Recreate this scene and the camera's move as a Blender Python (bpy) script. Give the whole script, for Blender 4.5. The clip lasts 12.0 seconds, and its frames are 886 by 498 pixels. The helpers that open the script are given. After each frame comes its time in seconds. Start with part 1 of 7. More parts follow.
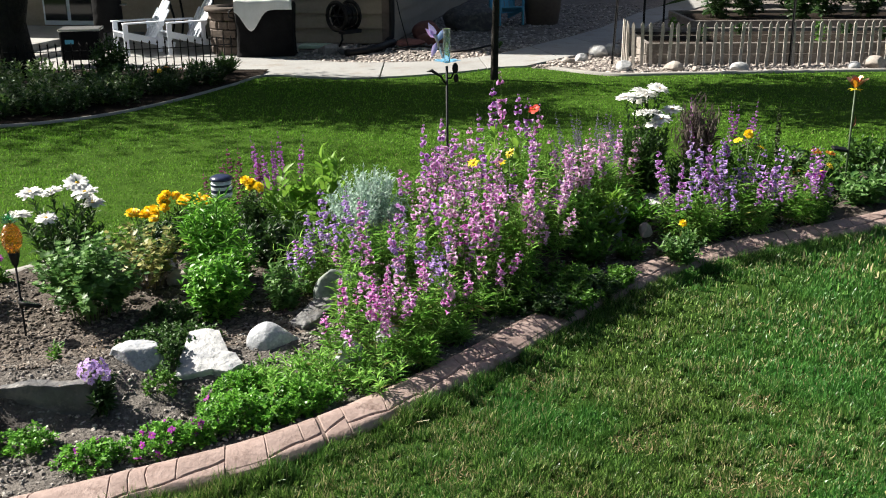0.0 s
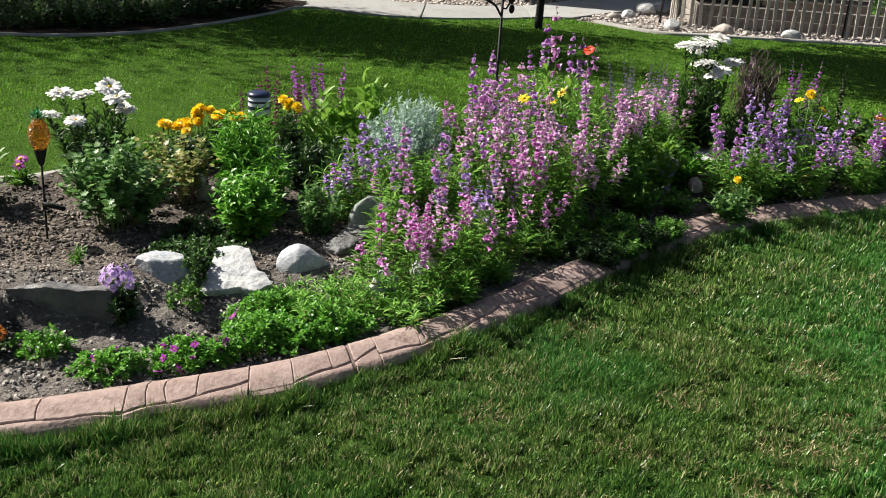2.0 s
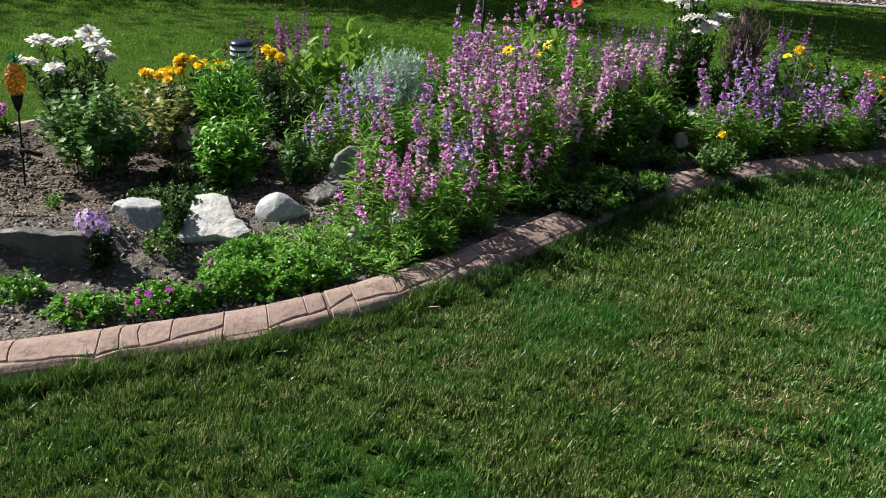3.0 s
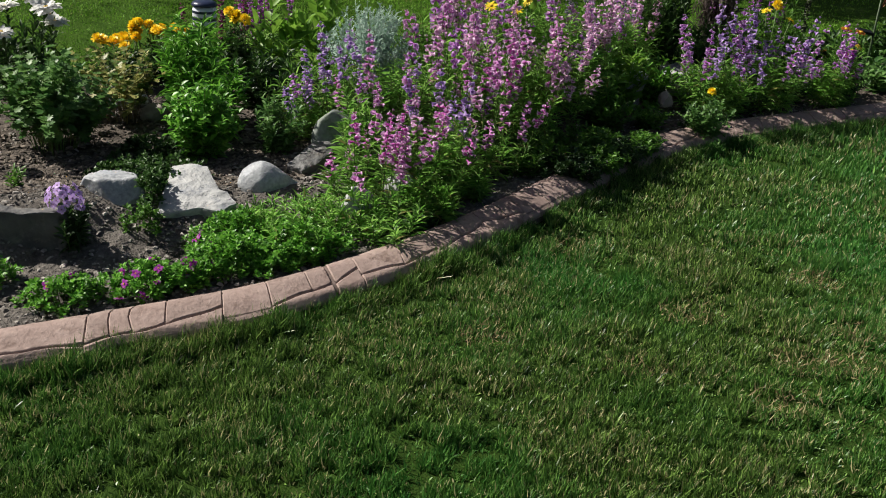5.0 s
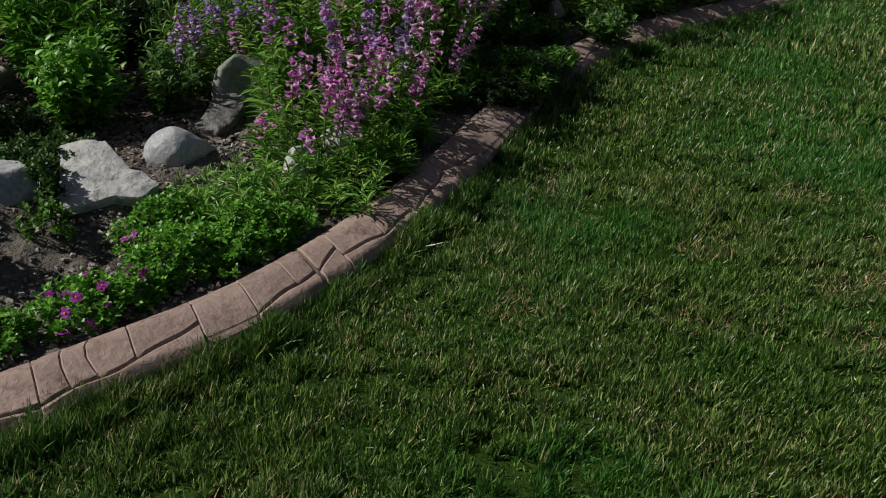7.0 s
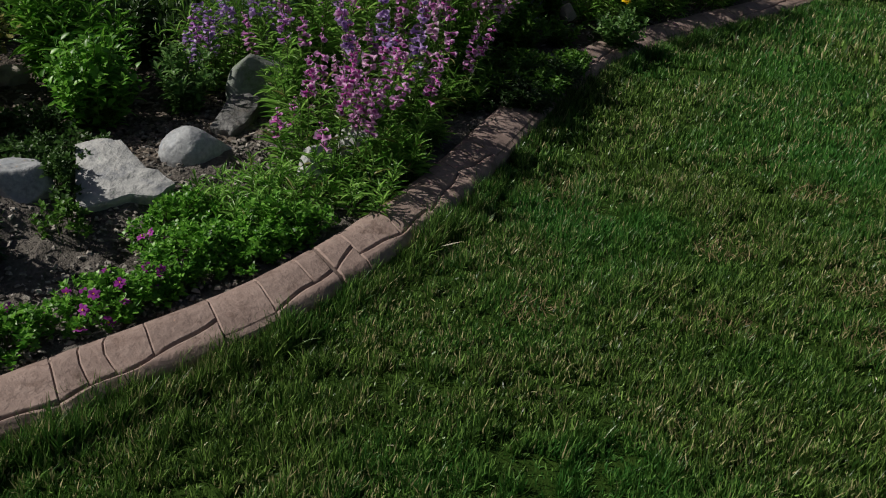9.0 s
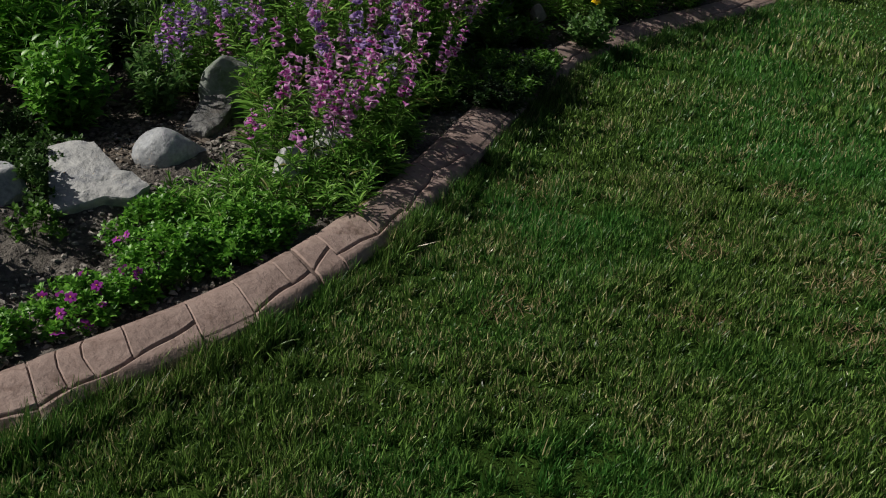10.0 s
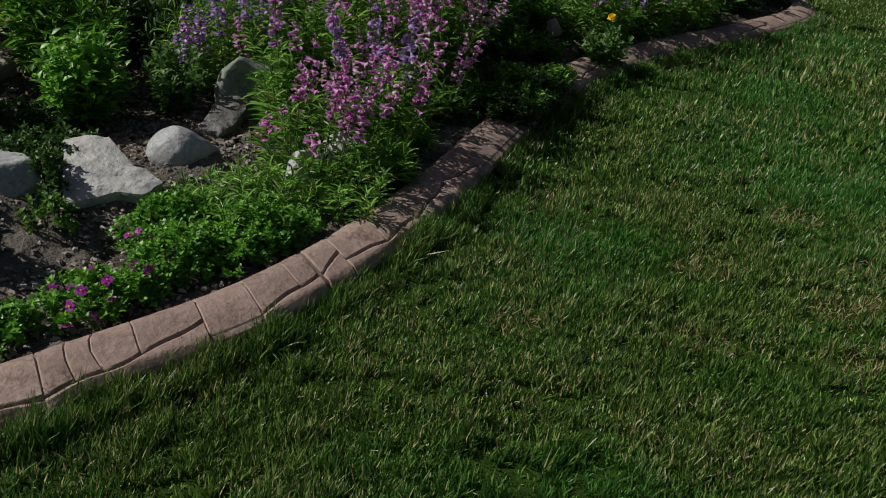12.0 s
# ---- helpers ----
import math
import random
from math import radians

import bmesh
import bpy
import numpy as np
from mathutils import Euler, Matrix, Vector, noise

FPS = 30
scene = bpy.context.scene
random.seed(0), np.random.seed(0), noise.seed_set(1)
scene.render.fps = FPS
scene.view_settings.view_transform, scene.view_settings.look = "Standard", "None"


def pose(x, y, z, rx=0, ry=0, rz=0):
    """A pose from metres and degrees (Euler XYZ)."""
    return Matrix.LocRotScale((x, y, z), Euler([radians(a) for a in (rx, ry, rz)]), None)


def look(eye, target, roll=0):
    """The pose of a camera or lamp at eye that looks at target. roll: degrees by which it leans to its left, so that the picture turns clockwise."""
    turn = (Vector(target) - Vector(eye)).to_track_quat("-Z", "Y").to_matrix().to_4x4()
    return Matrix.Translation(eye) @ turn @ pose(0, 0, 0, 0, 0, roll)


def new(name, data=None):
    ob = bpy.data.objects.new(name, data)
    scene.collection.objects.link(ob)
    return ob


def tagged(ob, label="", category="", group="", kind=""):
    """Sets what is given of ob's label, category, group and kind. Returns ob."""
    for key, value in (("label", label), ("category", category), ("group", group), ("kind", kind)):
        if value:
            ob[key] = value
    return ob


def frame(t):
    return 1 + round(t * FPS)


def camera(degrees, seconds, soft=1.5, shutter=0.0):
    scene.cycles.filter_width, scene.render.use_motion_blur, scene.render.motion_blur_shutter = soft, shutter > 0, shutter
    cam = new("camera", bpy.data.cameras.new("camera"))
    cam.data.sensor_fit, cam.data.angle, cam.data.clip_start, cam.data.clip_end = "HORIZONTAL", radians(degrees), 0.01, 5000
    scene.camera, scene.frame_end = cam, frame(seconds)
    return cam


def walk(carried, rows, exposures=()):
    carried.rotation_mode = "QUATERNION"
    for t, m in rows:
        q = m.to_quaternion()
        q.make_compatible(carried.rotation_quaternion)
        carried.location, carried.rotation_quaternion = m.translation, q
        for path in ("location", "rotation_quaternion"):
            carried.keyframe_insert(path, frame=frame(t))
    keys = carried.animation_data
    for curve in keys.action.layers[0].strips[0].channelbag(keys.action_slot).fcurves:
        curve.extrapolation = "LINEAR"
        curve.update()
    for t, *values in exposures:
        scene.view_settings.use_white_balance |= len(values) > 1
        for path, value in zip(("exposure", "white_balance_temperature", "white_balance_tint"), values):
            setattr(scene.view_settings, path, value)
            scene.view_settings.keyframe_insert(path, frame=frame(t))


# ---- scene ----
cam = camera(47.2, 12.0, soft=1.05)
PATH = [
    (0, (0.209, -0.169, 1.716), (0.114, 1.728, 1.09), -0.5),
    (0.5, (0.115, -0.078, 1.585), (0.027, 1.815, 0.945), 3.3),
    (1, (0.093, -0.008, 1.583), (0.022, 1.88, 0.925), 4.1),
    (1.5, (0.09, 0.015, 1.565), (0.004, 1.895, 0.889), 3.8),
    (2, (0.103, -0.01, 1.555), (-0.022, 1.857, 0.849), 3.7),
    (2.5, (0.133, -0.025, 1.523), (-0.014, 1.818, 0.762), 4.5),
    (3, (0.172, -0.013, 1.505), (0.06, 1.829, 0.734), 4.3),
    (3.5, (0.159, -0.014, 1.518), (-0.005, 1.811, 0.714), 4.3),
    (3.7, (0.145, -0.005, 1.51), (-0.052, 1.818, 0.711), 4.7),
    (5.3, (-0.214, 0.272, 1.323), (-0.108, 2.102, 0.522), 5.5),
    (5.5, (-0.302, 0.344, 1.309), (-0.17, 2.153, 0.468), 6.6),
    (6, (-0.481, 0.605, 1.259), (-0.287, 2.413, 0.426), 4.7),
    (6.5, (-0.594, 0.714, 1.232), (-0.217, 2.465, 0.342), 3.1),
    (6.7, (-0.634, 0.746, 1.232), (-0.163, 2.457, 0.31), 2.8),
    (8.3, (-0.703, 0.757, 1.218), (-0.186, 2.465, 0.314), 4.5),
    (8.5, (-0.704, 0.761, 1.215), (-0.206, 2.474, 0.311), 4.2),
    (9, (-0.699, 0.758, 1.204), (-0.209, 2.474, 0.3), 3.6),
    (9.5, (-0.713, 0.752, 1.213), (-0.174, 2.452, 0.307), 4.0),
    (10, (-0.725, 0.754, 1.21), (-0.173, 2.452, 0.309), 4.1),
    (10.5, (-0.729, 0.749, 1.207), (-0.175, 2.453, 0.319), 4.3),
    (11, (-0.733, 0.743, 1.211), (-0.178, 2.45, 0.327), 5.4),
    (11.5, (-0.734, 0.75, 1.212), (-0.184, 2.458, 0.329), 5.4),
    (12, (-0.742, 0.749, 1.211), (-0.195, 2.458, 0.327), 6.4),
]
EXPOSURES = [(0, 1.22), (1.5, 1.10), (3.5, 0.70), (5.5, 0.27), (6.5, -0.22), (8.5, -0.46), (12, -0.46)]
walk(cam, [(t, look(eye, target, roll)) for t, eye, target, roll in PATH], EXPOSURES)
# ---------------------------------------------------------------- light
SUN_EL = radians(40)
SUN_DIR = Vector((-0.955 * math.cos(SUN_EL), 0.295 * math.cos(SUN_EL), math.sin(SUN_EL))).normalized()
world = bpy.data.worlds.new("sky")
scene.world = world
world.use_nodes = True
wn = world.node_tree.nodes
sky = wn.new("ShaderNodeTexSky")
sky.sky_type = "NISHITA"
sky.sun_disc = False
sky.dust_density, sky.ozone_density = 3.0, 0.4
sky.sun_elevation = SUN_EL
sky.sun_rotation = math.atan2(SUN_DIR.x, SUN_DIR.y)
world.node_tree.links.new(sky.outputs[0], wn["Background"].inputs[0])
wn["Background"].inputs[1].default_value = 0.033
sun_data = bpy.data.lights.new("sun", "SUN")
sun_data.energy, sun_data.angle, sun_data.color = 5.0, radians(0.6), (1.0, 0.95, 0.86)
sun = new("sun", sun_data)
sun.matrix_world = look(SUN_DIR * 30, (0, 0, 0))


# ---------------------------------------------------------------- materials
def node_mat(name):
    m = bpy.data.materials.new(name)
    m.use_nodes = True
    nt = m.node_tree
    return m, nt, nt.nodes["Principled BSDF"], nt.nodes["Material Output"]


def noise_node(nt, scale, detail=4.0, rough=0.6):
    geo = nt.nodes.new("ShaderNodeNewGeometry")
    tex = nt.nodes.new("ShaderNodeTexNoise")
    tex.inputs["Scale"].default_value = scale
    tex.inputs["Detail"].default_value = detail
    tex.inputs["Roughness"].default_value = rough
    nt.links.new(geo.outputs["Position"], tex.inputs["Vector"])
    return tex


def ramp_node(nt, fac, lo, hi, c0=(0, 0, 0, 1), c1=(1, 1, 1, 1)):
    r = nt.nodes.new("ShaderNodeValToRGB")
    r.color_ramp.elements[0].position, r.color_ramp.elements[1].position = lo, hi
    r.color_ramp.elements[0].color, r.color_ramp.elements[1].color = c0, c1
    nt.links.new(fac, r.inputs[0])
    return r.outputs[0]


def mix_col(nt, fac, a, b):
    mx = nt.nodes.new("ShaderNodeMix")
    mx.data_type = "RGBA"
    for sock, v in ((mx.inputs[0], fac), (mx.inputs[6], a), (mx.inputs[7], b)):
        if isinstance(v, (int, float)):
            sock.default_value = v
        elif isinstance(v, tuple):
            sock.default_value = (*v[:3], 1)
        else:
            nt.links.new(v, sock)
    return mx.outputs[2]


def surface(name, c1, c2, rough=0.7, fine=60.0, coarse=3.0, bump=0.3, metal=0.0, spread=0.0, island=False, stain=None, depth=0.01, spec=0.5):
    """Two-scale mottled surface; spread: how far pieces differ in lightness."""
    m, nt, bsdf, out = node_mat(name)
    n1, n2 = noise_node(nt, fine, 5), noise_node(nt, coarse, 3)
    f = nt.nodes.new("ShaderNodeMath")
    f.operation = "MULTIPLY_ADD"
    nt.links.new(n1.outputs[0], f.inputs[0])
    f.inputs[1].default_value = 0.55
    half = nt.nodes.new("ShaderNodeMath")
    half.operation = "MULTIPLY"
    nt.links.new(n2.outputs[0], half.inputs[0])
    half.inputs[1].default_value = 0.45
    nt.links.new(half.outputs[0], f.inputs[2])
    fac = ramp_node(nt, f.outputs[0], 0.32, 0.68)
    col = mix_col(nt, fac, c1, c2)
    if stain:
        n3 = noise_node(nt, coarse * 2.3, 6, 0.7)
        col = mix_col(nt, ramp_node(nt, n3.outputs[0], 0.52, 0.66), col, stain)
    if spread:
        rnd = nt.nodes.new("ShaderNodeNewGeometry" if island else "ShaderNodeObjectInfo")
        hs = nt.nodes.new("ShaderNodeHueSaturation")
        mr = nt.nodes.new("ShaderNodeMapRange")
        mr.inputs[3].default_value, mr.inputs[4].default_value = 1 - spread, 1 + spread
        nt.links.new(rnd.outputs["Random Per Island" if island else "Random"], mr.inputs[0])
        nt.links.new(mr.outputs[0], hs.inputs["Value"])
        nt.links.new(col, hs.inputs["Color"])
        col = hs.outputs[0]
    nt.links.new(col, bsdf.inputs["Base Color"])
    bsdf.inputs["Roughness"].default_value = rough
    bsdf.inputs["Metallic"].default_value = metal
    bsdf.inputs["Specular IOR Level"].default_value = spec
    if bump:
        b = nt.nodes.new("ShaderNodeBump")
        b.inputs["Strength"].default_value = bump
        b.inputs["Distance"].default_value = depth
        nt.links.new(n1.outputs[0], b.inputs["Height"])
        nt.links.new(b.outputs[0], bsdf.inputs["Normal"])
    return m


def foliage(name, c1, c2, trans=0.35, rough=0.46, c3=None, share3=0.12, patch=0.0, spec=0.38, cool=None, skew=1.0):
    """Leaf or petal: each island takes its own colour between c1 and c2 (a share c3), light passes through."""
    m, nt, bsdf, out = node_mat(name)
    g = nt.nodes.new("ShaderNodeNewGeometry")
    rnd = g.outputs["Random Per Island"]
    n = noise_node(nt, 90.0, 3)
    add = nt.nodes.new("ShaderNodeMath")
    add.operation = "MULTIPLY_ADD"
    nt.links.new(n.outputs[0], add.inputs[0])
    add.inputs[1].default_value = 0.5
    mul = nt.nodes.new("ShaderNodeMath")
    mul.operation = "MULTIPLY_ADD"
    nt.links.new(rnd, mul.inputs[0])
    mul.inputs[1].default_value, mul.inputs[2].default_value = 0.9, -0.2
    nt.links.new(mul.outputs[0], add.inputs[2])
    fac = ramp_node(nt, add.outputs[0], 0.0, 1.0)
    if skew != 1.0:
        pw = nt.nodes.new("ShaderNodeMath")
        pw.operation = "POWER"
        nt.links.new(fac, pw.inputs[0])
        pw.inputs[1].default_value = skew
        fac = pw.outputs[0]
    col = mix_col(nt, fac, c1, c2)
    if cool:
        cn = noise_node(nt, 0.9, 3)
        col = mix_col(nt, ramp_node(nt, cn.outputs[0], 0.44, 0.62, c1=(0.7, 0.7, 0.7, 1)), col, cool)
    if c3:
        thr = nt.nodes.new("ShaderNodeMath")
        thr.operation = "FRACT"
        m7 = nt.nodes.new("ShaderNodeMath")
        m7.operation = "MULTIPLY"
        m7.inputs[1].default_value = 7.31
        nt.links.new(rnd, m7.inputs[0])
        nt.links.new(m7.outputs[0], thr.inputs[0])
        cmp = nt.nodes.new("ShaderNodeMath")
        cmp.operation = "LESS_THAN"
        nt.links.new(thr.outputs[0], cmp.inputs[0])
        cmp.inputs[1].default_value = share3
        if patch:
            pn = noise_node(nt, 2.6, 3)
            sc = nt.nodes.new("ShaderNodeMapRange")
            sc.inputs[1].default_value, sc.inputs[2].default_value = 0.42, 0.66
            sc.inputs[3].default_value, sc.inputs[4].default_value = share3 * 0.35, patch
            nt.links.new(pn.outputs[0], sc.inputs[0])
            nt.links.new(sc.outputs[0], cmp.inputs[1])
        col = mix_col(nt, cmp.outputs[0], col, c3)
    nt.links.new(col, bsdf.inputs["Base Color"])
    bsdf.inputs["Roughness"].default_value = rough
    bsdf.inputs["Specular IOR Level"].default_value = spec
    if trans:
        tr = nt.nodes.new("ShaderNodeBsdfTranslucent")
        nt.links.new(col, tr.inputs[0])
        mx = nt.nodes.new("ShaderNodeMixShader")
        mx.inputs[0].default_value = trans
        nt.links.new(bsdf.outputs[0], mx.inputs[1])
        nt.links.new(tr.outputs[0], mx.inputs[2])
        nt.links.new(mx.outputs[0], out.inputs[0])
    return m


def glass(name, colour, rough=0.05, ior=1.45):
    m, nt, bsdf, out = node_mat(name)
    bsdf.inputs["Base Color"].default_value = (*colour, 1)
    bsdf.inputs["Roughness"].default_value = rough
    bsdf.inputs["IOR"].default_value = ior
    bsdf.inputs["Transmission Weight"].default_value = 0.9
    return m


GRASS = foliage("grass_blade", (0.010, 0.048, 0.005), (0.29, 0.47, 0.105), 0.20, 0.36, c3=(0.48, 0.44, 0.23), share3=0.05, patch=0.20, spec=0.42, cool=(0.046, 0.205, 0.034), skew=1.85)
GRASS_FAR = foliage("far_grass_blade", (0.085, 0.22, 0.016), (0.20, 0.40, 0.050), 0.34, 0.6, c3=(0.24, 0.28, 0.09), share3=0.02, patch=0.06, spec=0.12)
TURF = surface("dense_turf", (0.024, 0.064, 0.005), (0.072, 0.148, 0.015), 1.0, 130, 7, 1.0, depth=0.02, spec=0.08)
THATCH = surface("lawn_soil", (0.013, 0.034, 0.005), (0.045, 0.086, 0.014), 1.0, 140, 5, 0.6, spec=0.08)
SOIL = surface("dry_bed_soil", (0.055, 0.047, 0.041), (0.23, 0.205, 0.182), 0.95, 70, 4, 1.0, stain=(0.042, 0.035, 0.030), depth=0.02)
CHIP = surface("bark_chip", (0.095, 0.082, 0.071), (0.40, 0.37, 0.335), 0.9, 50, 8, 0.4, spread=0.6, island=True)
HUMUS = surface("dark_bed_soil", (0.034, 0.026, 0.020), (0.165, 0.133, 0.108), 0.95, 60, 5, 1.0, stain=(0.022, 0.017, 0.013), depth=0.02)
MULCH = surface("dark_bark_mulch", (0.045, 0.034, 0.027), (0.23, 0.19, 0.155), 0.9, 50, 8, 0.4, spread=0.6, island=True)
CURB = surface("stamped_concrete", (0.245, 0.173, 0.150), (0.372, 0.280, 0.248), 0.85, 55, 7, 0.7, spread=0.08, stain=(0.185, 0.126, 0.105), depth=0.006)
CURB_JOINT = surface("concrete_joint", (0.13, 0.092, 0.080), (0.21, 0.155, 0.135), 0.9, 80, 9, 0.4)
CURB_GREY = surface("grey_concrete_edging", (0.22, 0.21, 0.195), (0.36, 0.345, 0.315), 0.85, 60, 4, 0.4, spread=0.08)
PATH_MAT = surface("path_concrete", (0.26, 0.257, 0.25), (0.37, 0.366, 0.355), 0.85, 40, 1.5, 0.2, spread=0.06, stain=(0.26, 0.24, 0.215))
ROCK_WHITE = surface("pale_quartzite", (0.31, 0.315, 0.32), (0.56, 0.56, 0.552), 0.75, 26, 6, 0.7, stain=(0.25, 0.262, 0.29), depth=0.014)
ROCK_GREY = surface("grey_granite", (0.17, 0.185, 0.20), (0.56, 0.575, 0.60), 0.6, 90, 5, 0.3, stain=(0.32, 0.345, 0.39))
ROCK_DARK = surface("dark_slate_rock", (0.040, 0.042, 0.046), (0.15, 0.147, 0.147), 0.6, 16, 5, 1.0, stain=(0.20, 0.185, 0.17), depth=0.014)
ROCK_SLATE = surface("grey_slate_rock", (0.060, 0.061, 0.064), (0.22, 0.217, 0.214), 0.75, 30, 6, 0.9, stain=(0.10, 0.09, 0.08), depth=0.015)
ROCK_MOSS = surface("mossy_grey_rock", (0.10, 0.12, 0.10), (0.29, 0.32, 0.295), 0.8, 40, 6, 0.6, stain=(0.10, 0.15, 0.07))
ROCK_TAN = surface("tan_grey_rock", (0.22, 0.19, 0.165), (0.42, 0.38, 0.34), 0.8, 40, 6, 0.5)
ROCK_RED = surface("red_sandstone", (0.16, 0.052, 0.040), (0.30, 0.125, 0.095), 0.85, 30, 5, 0.5)
PEBBLE = surface("gravel_stone", (0.22, 0.185, 0.165), (0.52, 0.465, 0.42), 0.8, 60, 9, 0.2, spread=0.6, island=True)
GRAVEL_BED = surface("gravel_base", (0.10, 0.082, 0.073), (0.32, 0.278, 0.25), 0.9, 22, 6, 0.8, depth=0.03)
LEAF = foliage("leaf_green", (0.036, 0.115, 0.012), (0.14, 0.31, 0.04))
LEAF_DARK = foliage("leaf_dark_green", (0.014, 0.04, 0.010), (0.045, 0.105, 0.022), 0.25)
LEAF_DAISY = foliage("leaf_daisy", (0.022, 0.065, 0.012), (0.075, 0.17, 0.03), 0.3)
LEAF_LIME = foliage("leaf_lime", (0.10, 0.24, 0.025), (0.24, 0.42, 0.06), 0.4)
LEAF_BLUE = foliage("leaf_blue_green", (0.045, 0.135, 0.030), (0.18, 0.335, 0.090), 0.36)
LEAF_SILVER = foliage("leaf_silver", (0.27, 0.39, 0.32), (0.54, 0.68, 0.59), 0.25, 0.7)
LEAF_PEN = foliage("leaf_penstemon", (0.090, 0.27, 0.030), (0.36, 0.62, 0.14), 0.50, 0.34, spec=0.55, c3=(0.30, 0.30, 0.10), share3=0.03)
LEAF_COVER = foliage("leaf_ground_cover", (0.030, 0.145, 0.011), (0.25, 0.56, 0.070), 0.36, 0.40, spec=0.45)
LEAF_DRY = foliage("leaf_withered", (0.20, 0.23, 0.06), (0.46, 0.44, 0.16), 0.35, c3=(0.10, 0.18, 0.04), share3=0.35)
STRAW = foliage("dry_straw", (0.19, 0.14, 0.070), (0.44, 0.35, 0.19), 0.2, 0.8)
STEM = foliage("stem_green", (0.06, 0.12, 0.025), (0.13, 0.21, 0.05), 0.0)
STEM_DARK = foliage("stem_dark", (0.015, 0.035, 0.010), (0.04, 0.07, 0.02), 0.0)
P_PINK = foliage("petal_pink", (0.46, 0.10, 0.40), (0.72, 0.34, 0.68), 0.35)
P_HOT = foliage("petal_hot_pink", (0.44, 0.045, 0.35), (0.74, 0.20, 0.62), 0.35)
P_PALE = foliage("petal_pale_pink", (0.55, 0.22, 0.48), (0.80, 0.48, 0.72), 0.35)
P_PURPLE = foliage("petal_purple", (0.27, 0.14, 0.44), (0.52, 0.36, 0.70), 0.35)
P_VIOLET = foliage("petal_violet", (0.31, 0.06, 0.38), (0.56, 0.21, 0.61), 0.35)
LIP_PINK = foliage("lip_pink", (0.64, 0.26, 0.60), (0.84, 0.56, 0.82), 0.35)
LIP_PALE = foliage("lip_pale_pink", (0.70, 0.38, 0.64), (0.88, 0.68, 0.84), 0.35)
LIP_VIOLET = foliage("lip_violet", (0.50, 0.24, 0.62), (0.74, 0.50, 0.82), 0.35)
LIP_LILAC = foliage("lip_lilac", (0.44, 0.25, 0.68), (0.70, 0.52, 0.85), 0.35)
P_MAGENTA = foliage("petal_magenta", (0.30, 0.018, 0.31), (0.54, 0.07, 0.55), 0.35)
P_LAV = foliage("petal_lavender", (0.46, 0.26, 0.74), (0.72, 0.52, 0.90), 0.35)
P_WHITE = foliage("petal_white", (0.80, 0.80, 0.78), (0.90, 0.90, 0.88), 0.25)
P_ORANGE = foliage("petal_orange", (0.94, 0.62, 0.015), (0.95, 0.80, 0.05), 0.25)
P_YELLOW = foliage("petal_yellow", (0.92, 0.66, 0.015), (0.95, 0.80, 0.05), 0.25)
P_RUST = foliage("petal_rust", (0.28, 0.06, 0.008), (0.65, 0.22, 0.02), 0.25)
P_RED = foliage("petal_red", (0.65, 0.035, 0.02), (0.85, 0.10, 0.05), 0.3)
P_PLUM = foliage("petal_plum", (0.12, 0.02, 0.07), (0.30, 0.06, 0.18), 0.3)
P_GREY = foliage("petal_grey_lilac", (0.14, 0.11, 0.20), (0.30, 0.25, 0.38), 0.3)
DISC = surface("flower_disc", (0.55, 0.33, 0.02), (0.75, 0.50, 0.04), 0.8, 300, 60, 0.4)
BARK = surface("tree_bark", (0.006, 0.005, 0.004), (0.026, 0.020, 0.016), 0.95, 30, 6, 1.0, depth=0.03)
IRON = surface("black_iron", (0.004, 0.004, 0.005), (0.012, 0.012, 0.013), 0.6, 90, 8, 0.15, spec=0.25)
BLACK_PLASTIC = surface("black_plastic", (0.004, 0.004, 0.005), (0.012, 0.012, 0.013), 0.5, 60, 8, 0.15, spec=0.2)
COVER_BLACK = surface("black_vinyl_cover", (0.003, 0.003, 0.0035), (0.010, 0.010, 0.011), 0.8, 8, 3, 0.6, depth=0.05, spec=0.12)
STEEL = surface("brushed_steel", (0.42, 0.42, 0.43), (0.60, 0.60, 0.60), 0.35, 120, 8, 0.1, metal=0.9)
COPPER = surface("copper", (0.55, 0.24, 0.13), (0.80, 0.42, 0.26), 0.3, 60, 8, 0.2, metal=0.9)
WHITE_PLASTIC = surface("white_plastic", (0.66, 0.70, 0.78), (0.78, 0.81, 0.86), 0.45, 30, 4, 0.1)
TURQ = surface("turquoise_plastic", (0.10, 0.40, 0.58), (0.16, 0.52, 0.70), 0.5, 30, 4, 0.1)
CLOTH = surface("white_cloth", (0.62, 0.62, 0.62), (0.80, 0.80, 0.80), 0.9, 200, 9, 0.4)
SIDING = surface("beige_siding", (0.27, 0.215, 0.165), (0.36, 0.295, 0.235), 0.75, 25, 2, 0.25, spread=0.05)
TRIM = surface("brown_trim", (0.12, 0.09, 0.07), (0.19, 0.15, 0.12), 0.7, 25, 3, 0.2)
OLD_WOOD = surface("weathered_timber", (0.12, 0.102, 0.088), (0.29, 0.26, 0.23), 0.9, 30, 5, 0.6, spread=0.22)
PICKET_MAT = surface("weathered_picket", (0.29, 0.26, 0.225), (0.50, 0.465, 0.42), 0.85, 30, 7, 0.4, spread=0.18)
STONE_VENEER = surface("stacked_stone", (0.05, 0.038, 0.030), (0.16, 0.12, 0.095), 0.85, 30, 6, 0.5, spread=0.4)
